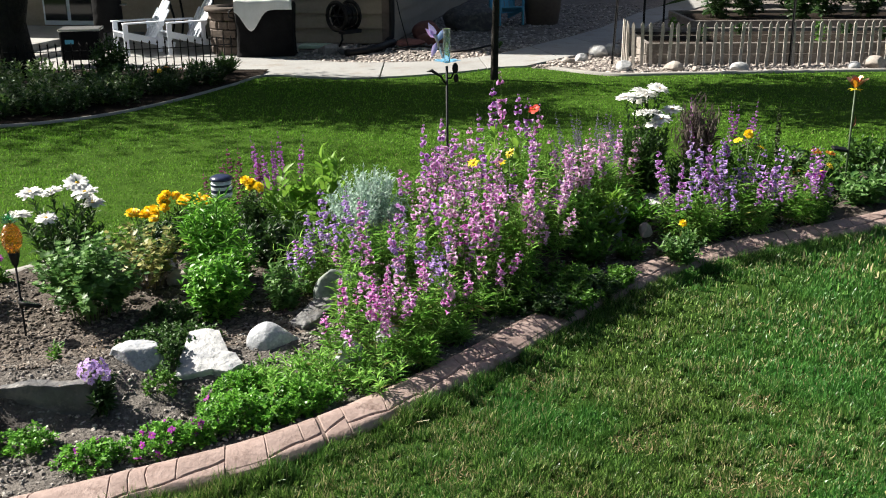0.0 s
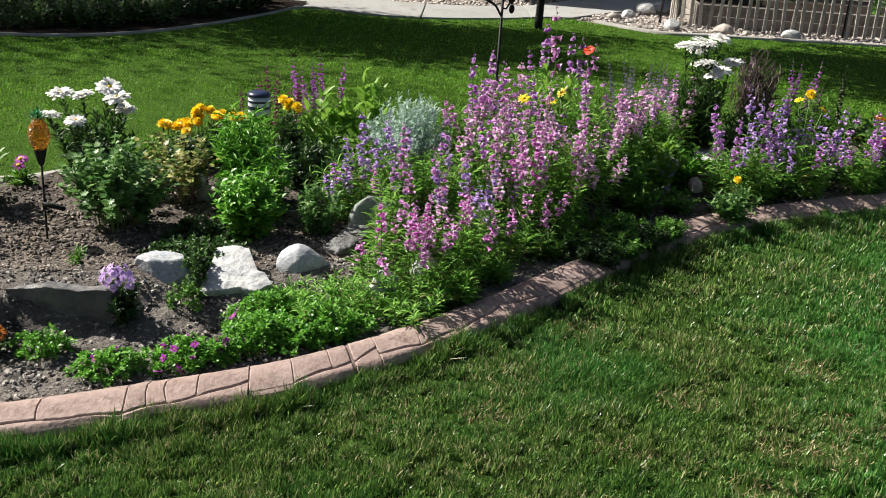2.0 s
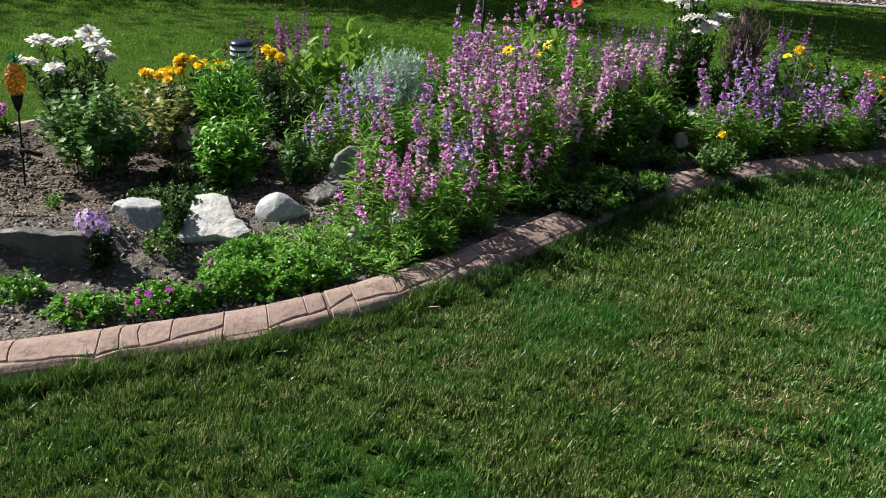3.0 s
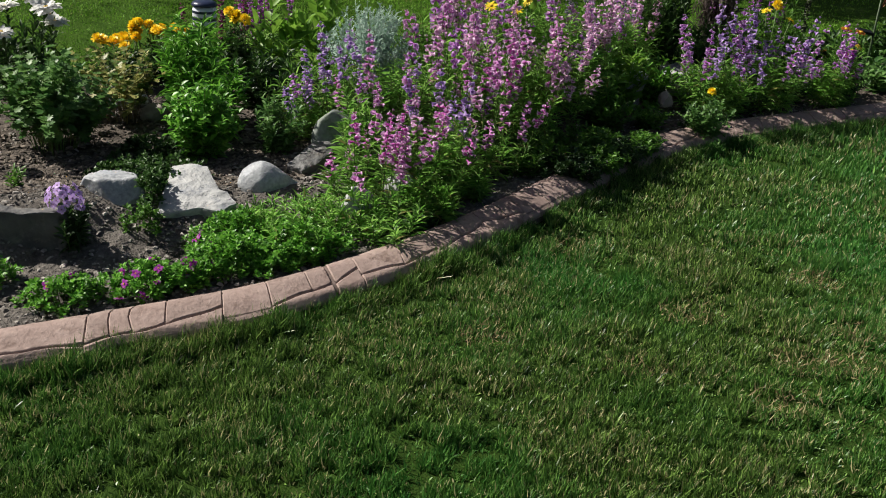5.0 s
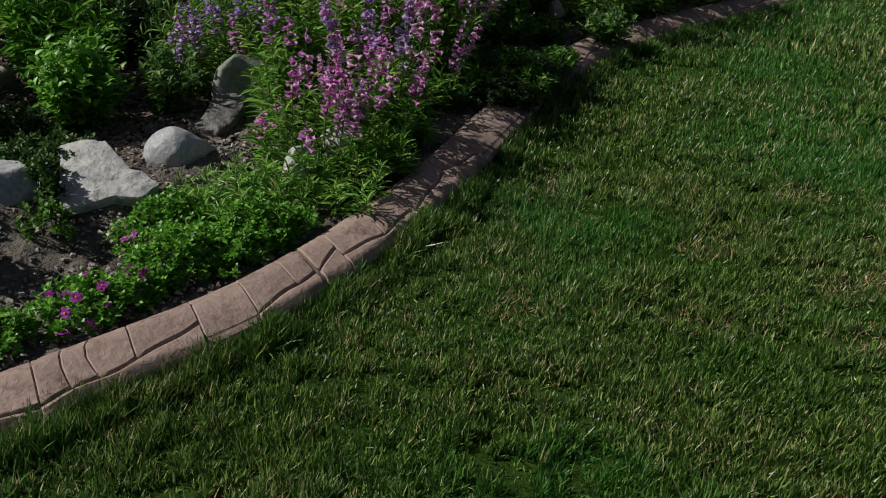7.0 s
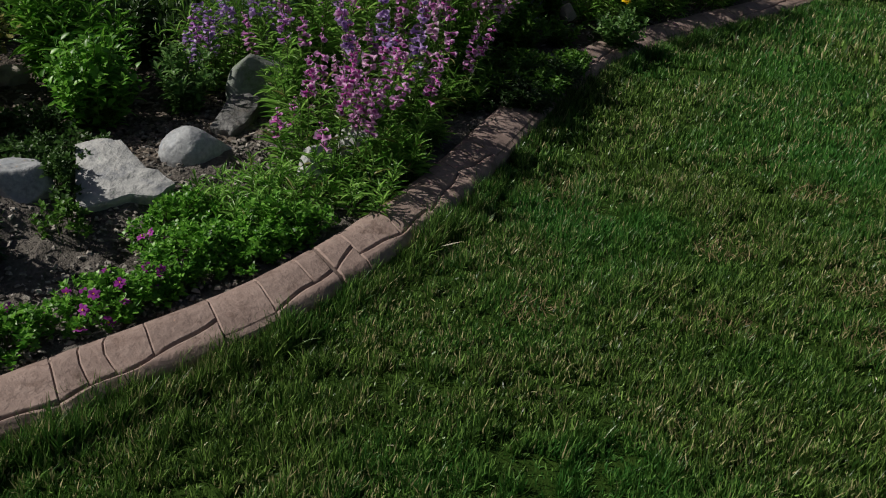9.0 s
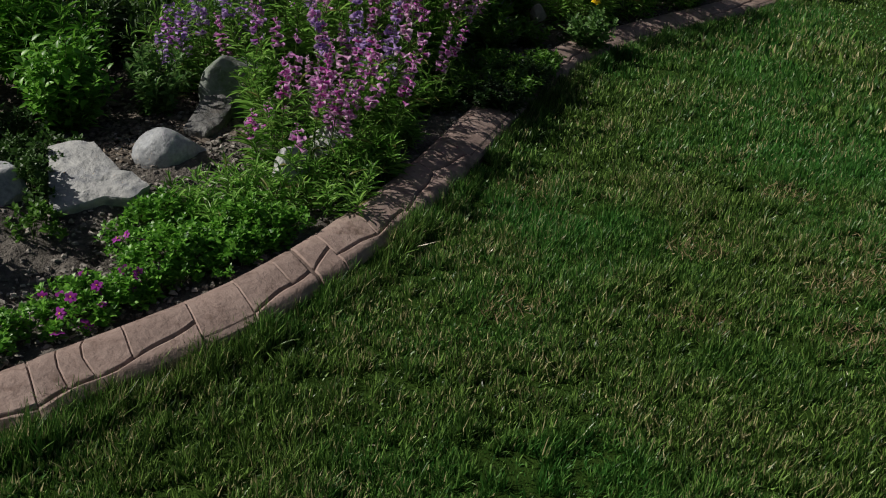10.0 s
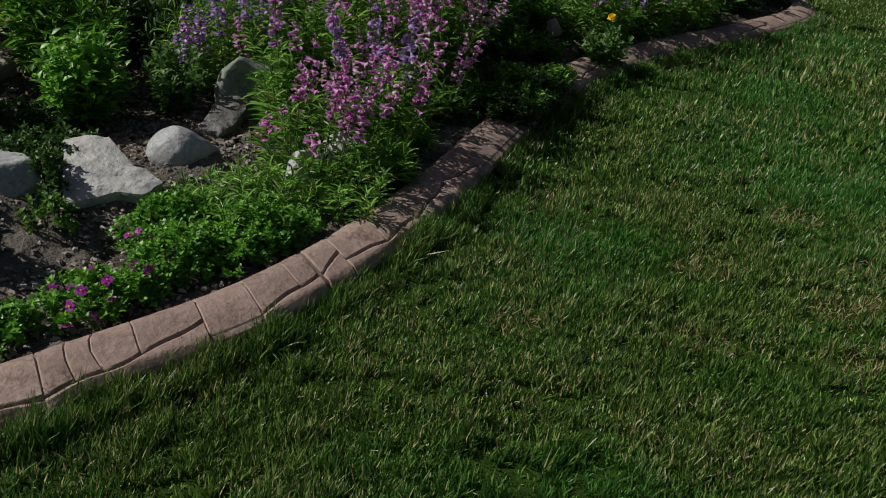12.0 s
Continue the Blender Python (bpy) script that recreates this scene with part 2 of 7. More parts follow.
DARK_SOIL = surface("dark_mulch", (0.008, 0.006, 0.005), (0.030, 0.022, 0.016), 0.95, 40, 6, 0.8, depth=0.02, spec=0.08)
DARK_GLASS = surface("dark_window_glass", (0.010, 0.012, 0.014), (0.020, 0.022, 0.024), 0.06, 3, 1, 0.0)
AMBER = glass("amber_glass", (0.95, 0.42, 0.04), 0.12)
GREEN_GLASS = glass("green_glass", (0.05, 0.45, 0.20), 0.12)
CLEAR_GLASS = glass("clear_glass", (0.95, 0.97, 0.97), 0.03)
LILAC_FILM = foliage("iridescent_wing", (0.20, 0.45, 0.75), (0.72, 0.42, 0.80), 0.4, 0.2)
SOLAR = surface("solar_panel", (0.006, 0.008, 0.02), (0.012, 0.016, 0.035), 0.2, 40, 5, 0.0)
NAVY = surface("navy_enamel", (0.012, 0.018, 0.05), (0.03, 0.04, 0.09), 0.3, 40, 5, 0.1)


# ---------------------------------------------------------------- mesh tools
class Geo:
    """Gathers triangles, several materials, into one mesh."""

    def __init__(self):
        self.v, self.t, self.m, self.n = [], [], [], 0

    def add(self, V, T, mi=0):
        V = np.asarray(V, float).reshape(-1, 3)
        T = np.asarray(T, int).reshape(-1, 3)
        self.v.append(V)
        self.t.append(T + self.n)
        self.m.append(np.full(len(T), mi))
        self.n += len(V)
        return self

    def build(self, name, mats, smooth=True):
        V, T, M = np.concatenate(self.v), np.concatenate(self.t), np.concatenate(self.m)
        me = bpy.data.meshes.new(name)
        me.vertices.add(len(V))
        me.vertices.foreach_set("co", V.astype(np.float32).ravel())
        me.loops.add(T.size)
        me.loops.foreach_set("vertex_index", T.astype(np.int32).ravel())
        me.polygons.add(len(T))
        me.polygons.foreach_set("loop_start", np.arange(0, T.size, 3, dtype=np.int32))
        me.polygons.foreach_set("material_index", M.astype(np.int32))
        me.polygons.foreach_set("use_smooth", np.full(len(T), smooth))
        for mt in mats if isinstance(mats, (list, tuple)) else [mats]:
            me.materials.append(mt)
        me.update(calc_edges=True)
        return me


def unit(a):
    return a / np.maximum(np.linalg.norm(a, axis=-1, keepdims=True), 1e-9)


def scatter(g, tpl, P, D, U, S, mi=0):
    """Copies of a template (x across, y along, z up) at P, along D, upper side to U, sized S."""
    TV, TT = tpl
    P, D, U = (np.asarray(a, float).reshape(-1, 3) for a in (P, D, U))
    n = len(P)
    if not n:
        return
    S = np.asarray(S, float)
    S = np.repeat(S.reshape(n, -1), 3, axis=1)[:, :3] if S.size == n else S.reshape(n, 3)
    D = unit(D)
    X = np.cross(D, U)
    bad = np.linalg.norm(X, axis=1) < 1e-4
    X[bad] = np.cross(D[bad], [1, 0.3, 0.1])
    X = unit(X)
    Z = np.cross(X, D)
    V = P[:, None] + (TV[None, :, 0:1] * S[:, None, 0:1]) * X[:, None] + (TV[None, :, 1:2] * S[:, None, 1:2]) * D[:, None] + (TV[None, :, 2:3] * S[:, None, 2:3]) * Z[:, None]
    T = TT[None] + (np.arange(n) * len(TV))[:, None, None]
    g.add(V.reshape(-1, 3), T.reshape(-1, 3), mi)


def tube(g, pts, radii, sides=6, mi=0, cap=True):
    pts = np.asarray(pts, float)
    n = len(pts)
    radii = np.broadcast_to(np.asarray(radii, float), (n,))
    tang = unit(np.gradient(pts, axis=0))
    ref = np.array([0, 0, 1.0]) if abs(tang[:, 2]).mean() < 0.8 else np.array([1.0, 0, 0])
    X = unit(np.cross(tang, ref))
    Y = np.cross(tang, X)
    a = np.arange(sides) * 2 * math.pi / sides
    V = pts[:, None] + radii[:, None, None] * (np.cos(a)[None, :, None] * X[:, None] + np.sin(a)[None, :, None] * Y[:, None])
    T = []
    for i in range(n - 1):
        for j in range(sides):
            p, q = i * sides + j, i * sides + (j + 1) % sides
            T += [(p, q, q + sides), (p, q + sides, p + sides)]
    if cap:
        for j in range(1, sides - 1):
            T += [(0, j + 1, j), ((n - 1) * sides, (n - 1) * sides + j, (n - 1) * sides + j + 1)]
    g.add(V.reshape(-1, 3), T, mi)


def lathe(g, prof, segs=20, mi=0, centre=(0, 0, 0), squash=1.0):
    prof = np.asarray(prof, float)
    a = np.arange(segs) * 2 * math.pi / segs
    V = np.stack([prof[:, 0:1] * np.cos(a), squash * prof[:, 0:1] * np.sin(a), np.repeat(prof[:, 1:2], segs, 1)], -1) + np.asarray(centre)
    T = []
    for i in range(len(prof) - 1):
        for j in range(segs):
            p, q = i * segs + j, i * segs + (j + 1) % segs
            T += [(p, q, q + segs), (p, q + segs, p + segs)]
    g.add(V.reshape(-1, 3), T, mi)


def hull_tpl(points):
    bm = bmesh.new()
    for p in points:
        bm.verts.new(p)
    bmesh.ops.convex_hull(bm, input=bm.verts)
    bmesh.ops.triangulate(bm, faces=bm.faces)
    bm.verts.ensure_lookup_table()
    bm.verts.index_update()
    V = np.array([v.co[:] for v in bm.verts])
    T = np.array([[v.index for v in f.verts] for f in bm.faces])
    bm.free()
    return V, T


def chamfered(sx, sy, sz, c):
    """A box with chamfered edges, centred, as a template."""
    out = []
    for a in (-1, 1):
        for b in (-1, 1):
            for d in (-1, 1):
                x, y, z = a * sx / 2, b * sy / 2, d * sz / 2
                out += [(x, y - b * c, z - d * c), (x - a * c, y, z - d * c), (x - a * c, y - b * c, z)]
    return hull_tpl(out)


BOX_CACHE = {}


def box_mesh(name, size, mat, c=0.006):
    key = (name, tuple(size), mat.name, c)
    if key not in BOX_CACHE:
        BOX_CACHE[key] = Geo().add(*chamfered(*size, min(c, min(size) * 0.35))).build(name, mat, smooth=False)
    return BOX_CACHE[key]


def thing(name, at, rz=0.0, label="", category="", group="", kind=""):
    ob = new(name)
    ob.empty_display_size = 0.1
    ob.matrix_basis = pose(*at, 0, 0, rz)
    return tagged(ob, label, category, group, kind)


def part(name, me, parent, label="", m=None):
    ob = new(name, me)
    ob.parent = parent
    if m is not None:
        ob.matrix_basis = m
    if label:
        tagged(ob, label=label)
    return ob


def board(name, size, mat, parent, m, c=0.006, label=""):
    return part(name, box_mesh(name, size, mat, c), parent, label, m)


def solid(name, me, label, category, kind="", group="", m=None):
    ob = new(name, me)
    if m is not None:
        ob.matrix_basis = m
    return tagged(ob, label, category, group, kind)


rng = np.random.default_rng(7)


def ico(sub):
    bm = bmesh.new()
    bmesh.ops.create_icosphere(bm, subdivisions=sub, radius=1.0)
    V = np.array([v.co[:] for v in bm.verts])
    T = np.array([[v.index for v in f.verts] for f in bm.faces])
    bm.free()
    return V, T


ICO2, ICO3, ICO5 = ico(2), ico(4), ico(5)


# templates: x across, y along, z up
BLADE = (np.array([(-.5, 0, 0), (.5, 0, 0), (-.42, .5, .10), (.42, .5, .10), (0, 1, .42)]), np.array([(0, 1, 3), (0, 3, 2), (2, 3, 4)]))
LANCE = (np.array([(0, 0, 0), (-.5, .35, .10), (0, .38, 0), (.5, .35, .10), (-.38, .68, .06), (0, .70, -.02), (.38, .68, .06), (0, 1, -.12)]),
         np.array([(0, 2, 1), (0, 3, 2), (1, 2, 5), (1, 5, 4), (2, 3, 6), (2, 6, 5), (4, 5, 7), (5, 6, 7)]))
FERN = (np.array([(-.03, 0, 0), (.03, 0, 0), (-.5, .25, .05), (-.06, .38, 0), (-.55, .55, .05), (-.05, .62, 0), (-.35, .85, .03), (0, 1, -.1), (.35, .85, .03), (.05, .62, 0), (.55, .55, .05), (.06, .38, 0), (.5, .25, .05)]),
        np.array([(0, 1, 11), (0, 11, 3), (0, 3, 2), (1, 12, 11), (3, 11, 9), (3, 9, 5), (3, 5, 4), (11, 10, 9), (5, 9, 7), (5, 7, 6), (9, 8, 7)]))
LOBED = (np.array([(0, 0, 0), (-.35, .10, .06), (-.55, .38, .08), (-.30, .48, .03), (-.42, .82, .05), (-.12, .72, 0), (0, 1, -.06), (.12, .72, 0), (.42, .82, .05), (.30, .48, .03), (.55, .38, .08), (.35, .10, .06), (0, .45, -.02)]),
         np.array([(12, i + 1 if i < 11 else 0, i) for i in range(0, 12)]))
LEAFLET = (np.array([(0, 0, 0), (-.5, .5, .08), (.5, .5, .08), (0, 1, -.05)]), np.array([(0, 2, 1), (1, 2, 3)]))
PETAL = (np.array([(-.12, 0, 0), (.12, 0, 0), (-.5, .6, .04), (.5, .6, .04), (-.25, 1, -.04), (.25, 1, -.04)]), np.array([(0, 1, 3), (0, 3, 2), (2, 3, 5), (2, 5, 4)]))


def bell_tpl():
    k = 6
    a = np.arange(k) * 2 * math.pi / k
    rings = [(0.10, 0.0), (0.24, 0.35), (0.34, 0.72), (0.56, 1.0)]
    V = []
    for i, (r, y) in enumerate(rings):
        for j, t in enumerate(a):
            rr = r * (1.18 if i == 3 and j % 2 else 1.0)
            V.append((rr * math.cos(t), y - (0.10 if i == 3 and not j % 2 else 0), rr * math.sin(t)))
    T = []
    for i in range(3):
        for j in range(k):
            p, q = i * k + j, i * k + (j + 1) % k
            T += [(p, q + k, q), (p, p + k, q + k)]
    return np.array(V), np.array(T)


BELL_V, BELL_T = bell_tpl()
BELL, BELL_LIP = (BELL_V, BELL_T[:24]), (BELL_V, BELL_T[24:])


# ---------------------------------------------------------------- plan
def catmull(pts, n=14):
    P = np.array(pts, float)
    P = np.vstack([2 * P[0] - P[1], P, 2 * P[-1] - P[-2]])
    out = []
    for i in range(1, len(P) - 2):
        for t in np.linspace(0, 1, n, endpoint=False):
            a, b, c, d = P[i - 1:i + 3]
            out.append(0.5 * (2 * b + (c - a) * t + (2 * a - 5 * b + 4 * c - d) * t * t + (3 * b - a - 3 * c + d) * t ** 3))
    out.append(P[-2])
    return np.array(out)


FRONT = catmull([(-4.2, 1.55), (-2.6, 1.95), (-1.7, 2.24), (-1.25, 2.44), (-0.93, 2.62), (-0.63, 2.80), (-0.42, 2.975), (-0.22, 3.18), (0.03, 3.48), (0.34, 3.91), (0.58, 4.24), (0.81, 4.49), (1.03, 4.735), (1.33, 4.955), (1.85, 5.265), (2.22, 5.475), (2.6, 5.72), (2.82, 5.89), (2.96, 6.07), (3.03, 6.30), (3.07, 6.6), (3.10, 6.95)])
BACK = catmull([(-4.2, 3.55), (-3.0, 3.98), (-2.2, 4.36), (-1.9, 4.68), (-1.4, 4.98), (-0.5, 5.28), (0.5, 5.75), (1.5, 6.25), (2.5, 6.75), (3.4, 7.1), (4.4, 7.4)])
CURB_W = 0.15


def offset(line, d):
    t = unit(np.gradient(line, axis=0))
    return line + d * np.stack([t[:, 1], -t[:, 0]], 1)


OUTER = offset(FRONT, CURB_W)


def y_front(x):
    return np.interp(x, FRONT[:, 0], FRONT[:, 1])


def y_outer(x):
    return np.interp(x, OUTER[:, 0], OUTER[:, 1])


def y_back(x):
    return np.interp(x, BACK[:, 0], BACK[:, 1])


def smooth(a, b, t):
    t = np.clip((t - a) / (b - a), 0, 1)
    return t * t * (3 - 2 * t)


def bed_z(x, y):
    """Height of the bed's soil: low along the edging, a step at the rocks, a mound behind."""
    df = (y - y_front(x)) * 0.8
    db = (y_back(x) - y) * 0.9
    z = 0.035 + 0.075 * smooth(0.28, 0.55, df) + 0.03 * smooth(0.8, 1.4, df)
    z = z + 0.055 * smooth(0.41, 0.49, df) * (1 - smooth(0.58, 0.85, df)) * (1 - smooth(-1.2, -1.02, x))
    return 0.03 + (z - 0.03) * smooth(0.0, 0.35, db)


def hnoise(x, y, s, seed=0.0):
    return np.array([noise.noise((float(a) * s, float(b) * s, seed)) for a, b in zip(np.ravel(x), np.ravel(y))]).reshape(np.shape(x))
# ---------------------------------------------------------------- ground
def grid_mesh(name, xs, ys, zf, mat):
    X, Y = np.meshgrid(xs, ys)
    V = np.stack([X, Y, zf(X, Y)], -1).reshape(-1, 3)
    nx, ny = len(xs), len(ys)
    i = (np.arange(ny - 1)[:, None] * nx + np.arange(nx - 1)[None]).ravel()
    T = np.concatenate([np.stack([i, i + 1, i + nx + 1], 1), np.stack([i, i + nx + 1, i + nx], 1)])
    return Geo().add(V, T).build(name, mat)


far = np.array([-400, -120, -40, -15])
gx = np.concatenate([far, np.linspace(-8, 9, 35), -far[::-1]])
gy = np.concatenate([far, np.linspace(-3, 24, 55), -far[::-1] + 12])
solid("ground", grid_mesh("ground", gx, gy, lambda X, Y: -0.012 + 0 * X, THATCH), "dark soil and thatch under the lawn", "ground", "structure")

# the bed's soil, lofted between its two edges
us = np.linspace(-3.0, 3.07, 250)
vs = np.linspace(0, 1, 110)
BX = np.repeat(us[None], len(vs), 0)
BY = y_front(us)[None] - 0.01 + vs[:, None] * (y_back(us) - y_front(us) + 0.03)[None]
BZ = bed_z(BX, BY) + 0.016 * hnoise(BX, BY, 9) + 0.011 * hnoise(BX, BY, 26, 3.0) + 0.006 * hnoise(BX, BY, 60, 5.0)
nb, nv = len(us), len(vs)
ii = (np.arange(nv - 1)[:, None] * nb + np.arange(nb - 1)[None]).ravel()
BT = np.concatenate([np.stack([ii, ii + 1, ii + nb + 1], 1), np.stack([ii, ii + nb + 1, ii + nb], 1)])
fx, fy = BX.ravel()[BT[:, 0]], BY.ravel()[BT[:, 0]]
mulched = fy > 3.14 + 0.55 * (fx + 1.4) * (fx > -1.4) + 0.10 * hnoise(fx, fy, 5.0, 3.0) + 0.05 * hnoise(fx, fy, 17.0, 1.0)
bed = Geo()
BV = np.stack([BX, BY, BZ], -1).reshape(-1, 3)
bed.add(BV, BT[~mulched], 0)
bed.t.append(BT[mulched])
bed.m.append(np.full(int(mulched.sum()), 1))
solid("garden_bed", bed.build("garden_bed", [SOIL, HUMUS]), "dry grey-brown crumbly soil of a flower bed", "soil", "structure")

# clods and bark chips on the soil
g = Geo()
cx = np.concatenate([rng.uniform(-2.2, 2.2, 5500), rng.uniform(-1.75, -0.45, 2600)])
n = len(cx)
cy = y_front(cx) + 0.03 + np.concatenate([rng.uniform(0, 1, 5500) ** 1.3 * (y_back(cx[:5500]) - y_front(cx[:5500]) - 0.1), rng.uniform(0, 0.95, 2600)])
cz = bed_z(cx, cy)
CLOD = hull_tpl([(-.5, -.45, -.3), (.5, -.4, -.3), (.45, .5, -.25), (-.4, .45, -.3), (-.3, -.3, .3), (.35, -.2, .35), (.15, .35, .28), (-.35, .2, .2)])
az = rng.uniform(0, 2 * math.pi, n)
D = np.stack([np.cos(az), np.sin(az), rng.uniform(-.25, .25, n)], 1)
U = np.stack([rng.normal(0, .35, n), rng.normal(0, .35, n), np.ones(n)], 1)
S = np.stack([rng.uniform(.006, .012, n), rng.uniform(.007, .022, n), rng.uniform(.004, .009, n)], 1) * rng.uniform(.35, 1.3, (n, 1)) ** 1.6
scatter(g, CLOD, np.stack([cx, cy, cz + 0.006], 1), D, U, S)
solid("soil_clods", g.build("soil_clods", CHIP, smooth=False), "pale dry clods and crumbs on the soil", "soil", "stuff")
# dark bark mulch behind the rocks
g = Geo()
n = 8500
cx = rng.uniform(-2.3, 0.2, n)
line_ = 3.12 + 0.55 * (cx + 1.4) * (cx > -1.4)
cy = line_ + np.abs(rng.normal(0, .42, n))
ok = cy < y_back(cx) - 0.08
cx, cy = cx[ok], cy[ok]
n = len(cx)
az = rng.uniform(0, 2 * math.pi, n)
D = np.stack([np.cos(az), np.sin(az), rng.uniform(-.35, .35, n)], 1)
U = np.stack([rng.normal(0, .4, n), rng.normal(0, .4, n), np.ones(n)], 1)
S = np.stack([rng.uniform(.008, .018, n), rng.uniform(.014, .042, n), rng.uniform(.005, .012, n)], 1) * rng.uniform(.5, 1.2, (n, 1))
scatter(g, CLOD, np.stack([cx, cy, bed_z(cx, cy) + 0.006], 1), D, U, S)
solid("bark_mulch", g.build("bark_mulch", MULCH, smooth=False), "dark brown bark mulch behind the rocks", "mulch", "stuff")


# ---------------------------------------------------------------- stamped kerb of the bed
def line_at(line, s):
    seg = np.concatenate([[0], np.cumsum(np.linalg.norm(np.diff(line, axis=0), axis=1))])
    return np.stack([np.interp(s, seg, line[:, 0]), np.interp(s, seg, line[:, 1])], -1), seg[-1]


def sweep(g, line, prof, mi=0):
    """prof: (outward offset, z) points swept along a plan line."""
    rows = [np.column_stack([offset(line, o), np.full(len(line), z)]) for o, z in prof]
    V = np.stack(rows, 1)
    k = len(prof)
    T = []
    for i in range(len(line) - 1):
        for j in range(k - 1):
            p = i * k + j
            T += [(p, p + k, p + k + 1), (p, p + k + 1, p + 1)]
    g.add(V.reshape(-1, 3), T, mi)


def kerb_top(o):
    """Height of the kerb's top, falling a little from the bed side to the lawn, with rounded shoulders."""
    return 0.062 - 0.020 * smooth(0.02, 0.135, o) - 0.016 * smooth(0.128, 0.15, o) - 0.009 * (1 - smooth(0.0, 0.018, o))


STRETCH = (FRONT[:, 0] > -3.0) & (FRONT[:, 0] < 3.6)
KLINE = FRONT[STRETCH]
g = Geo()
sweep(g, KLINE, [(0.002, -0.04), (0.002, 0.0490), (0.02, 0.0575), (0.06, 0.0505), (0.10, 0.0420), (0.13, 0.0365), (0.146, 0.012), (0.147, -0.04)])
kerb = tagged(new("garden_edging", g.build("garden_edging", CURB_JOINT)), "curved stamped concrete edging in pinkish terracotta round the bed", "edging", kind="structure")


def kerb_stone(s0, s1, lo_f, hi_f, bow0, bow1):
    """One stamped stone between two cross joints, bowed a little, with softened edges."""
    k = max(4, int((s1 - s0) / 0.025) + 2)
    rows = 5
    gap, fine_gap = 0.0026, 0.0009

    def at(u, v, inset, dz):
        s = s0 + (s1 - s0) * u
        lo, hi = lo_f(s), hi_f(s)
        lo, hi = lo + (gap if lo > 0.004 else 0) + inset, hi - (gap if hi < CURB_W - 0.004 else 0) - inset
        o = lo + (hi - lo) * v
        e = fine_gap + inset * 0.55
        s = s0 + e + (s1 - s0 - 2 * e) * u
        s += (bow0 * (1 - u) + bow1 * u) * math.sin(math.pi * min(1, o / 0.11)) + 0.05 * (0.5 - o / CURB_W)
        return s, o, dz

    flat = []
    us, vs_ = np.linspace(0, 1, k), np.linspace(0, 1, rows)
    for v in vs_:
        for u in us:
            flat.append(at(u, v, 0.005, 0.0004))
    nt_ = len(flat)
    ring = [(u, 0.0) for u in us] + [(1.0, v) for v in vs_[1:]] + [(u, 1.0) for u in us[::-1][1:]] + [(0.0, v) for v in vs_[::-1][1:-1]]
    top_ix = [i for i in range(k)] + [r_ * k + k - 1 for r_ in range(1, rows)] + [(rows - 1) * k + i for i in range(k - 2, -1, -1)] + [r_ * k for r_ in range(rows - 2, 0, -1)]
    m = len(ring)
    for u, v in ring:
        flat.append(at(u, v, 0.0, -0.0022))
    for u, v in ring:
        flat.append(at(u, v, 0.0, -0.014))
    flat += [flat[i] for i in top_ix]
    ss = np.array([p[0] for p in flat])
    o = np.clip(np.array([p[1] for p in flat]), 0, CURB_W)
    pts, _ = line_at(KLINE, ss)
    t = unit(line_at(KLINE, ss + 0.02)[0] - line_at(KLINE, ss - 0.02)[0])
    side = np.stack([t[:, 1], -t[:, 0]], 1)
    z = kerb_top(o) + np.array([p[2] for p in flat])
    xy = pts + side * o[:, None]
    bumps = 0.0018 * hnoise(xy[:, 0], xy[:, 1], 24.0, 2.0)
    z += bumps
    T = []
    for r_ in range(rows - 1):
        for i in range(k - 1):
            p = r_ * k + i
            T += [(p, p + k, p + k + 1), (p, p + k + 1, p + 1)]
    for j in range(m):
        j2 = (j + 1) % m
        a1, a2, b1, b2 = nt_ + 2 * m + j, nt_ + 2 * m + j2, nt_ + j, nt_ + j2
        T += [(a1, a2, b2), (a1, b2, b1), (b1, b2, b2 + m), (b1, b2 + m, b1 + m)]
    return Geo().add(np.column_stack([xy, z]), T).build("kerb_stone", CURB)


krng = random.Random(11)
total = line_at(KLINE, np.array([0.0]))[1]
zero, full = (lambda s: 0.0), (lambda s: CURB_W)
stones = []


def kerb_run(marks, groove=None, bow=0.016):
    """Stones between the cross joints at marks; with a groove (offsets at its start, middle and end) they stand above one long strip."""
    hi = full
    if groove:
        xs_ = [marks[0], (marks[0] + marks[-1]) / 2, marks[-1]]
        hi = lambda s: float(np.interp(s, xs_, groove)) + 0.003 * math.sin(38 * s)
    bows = [0.0] + [krng.uniform(-bow, bow) for _ in marks[1:-1]] + [0.0]
    for k in range(len(marks) - 1):
        stones.append((marks[k], marks[k + 1], zero, hi, bows[k], bows[k + 1]))
    if groove:
        stones.append((marks[0], marks[-1], hi, full, 0.0, 0.0))


def random_runs(s, end):
    while s < end - 0.1:
        run = min(krng.uniform(0.24, 0.46), end - s)
        if krng.random() < 0.35 or run < 0.2:
            kerb_run([s, s + run])
        else:
            kerb_run([s, s + run * krng.uniform(0.25, 0.45), s + run * krng.uniform(0.6, 0.8), s + run], [krng.uniform(.09, .125) for _ in range(3)])
        s += run


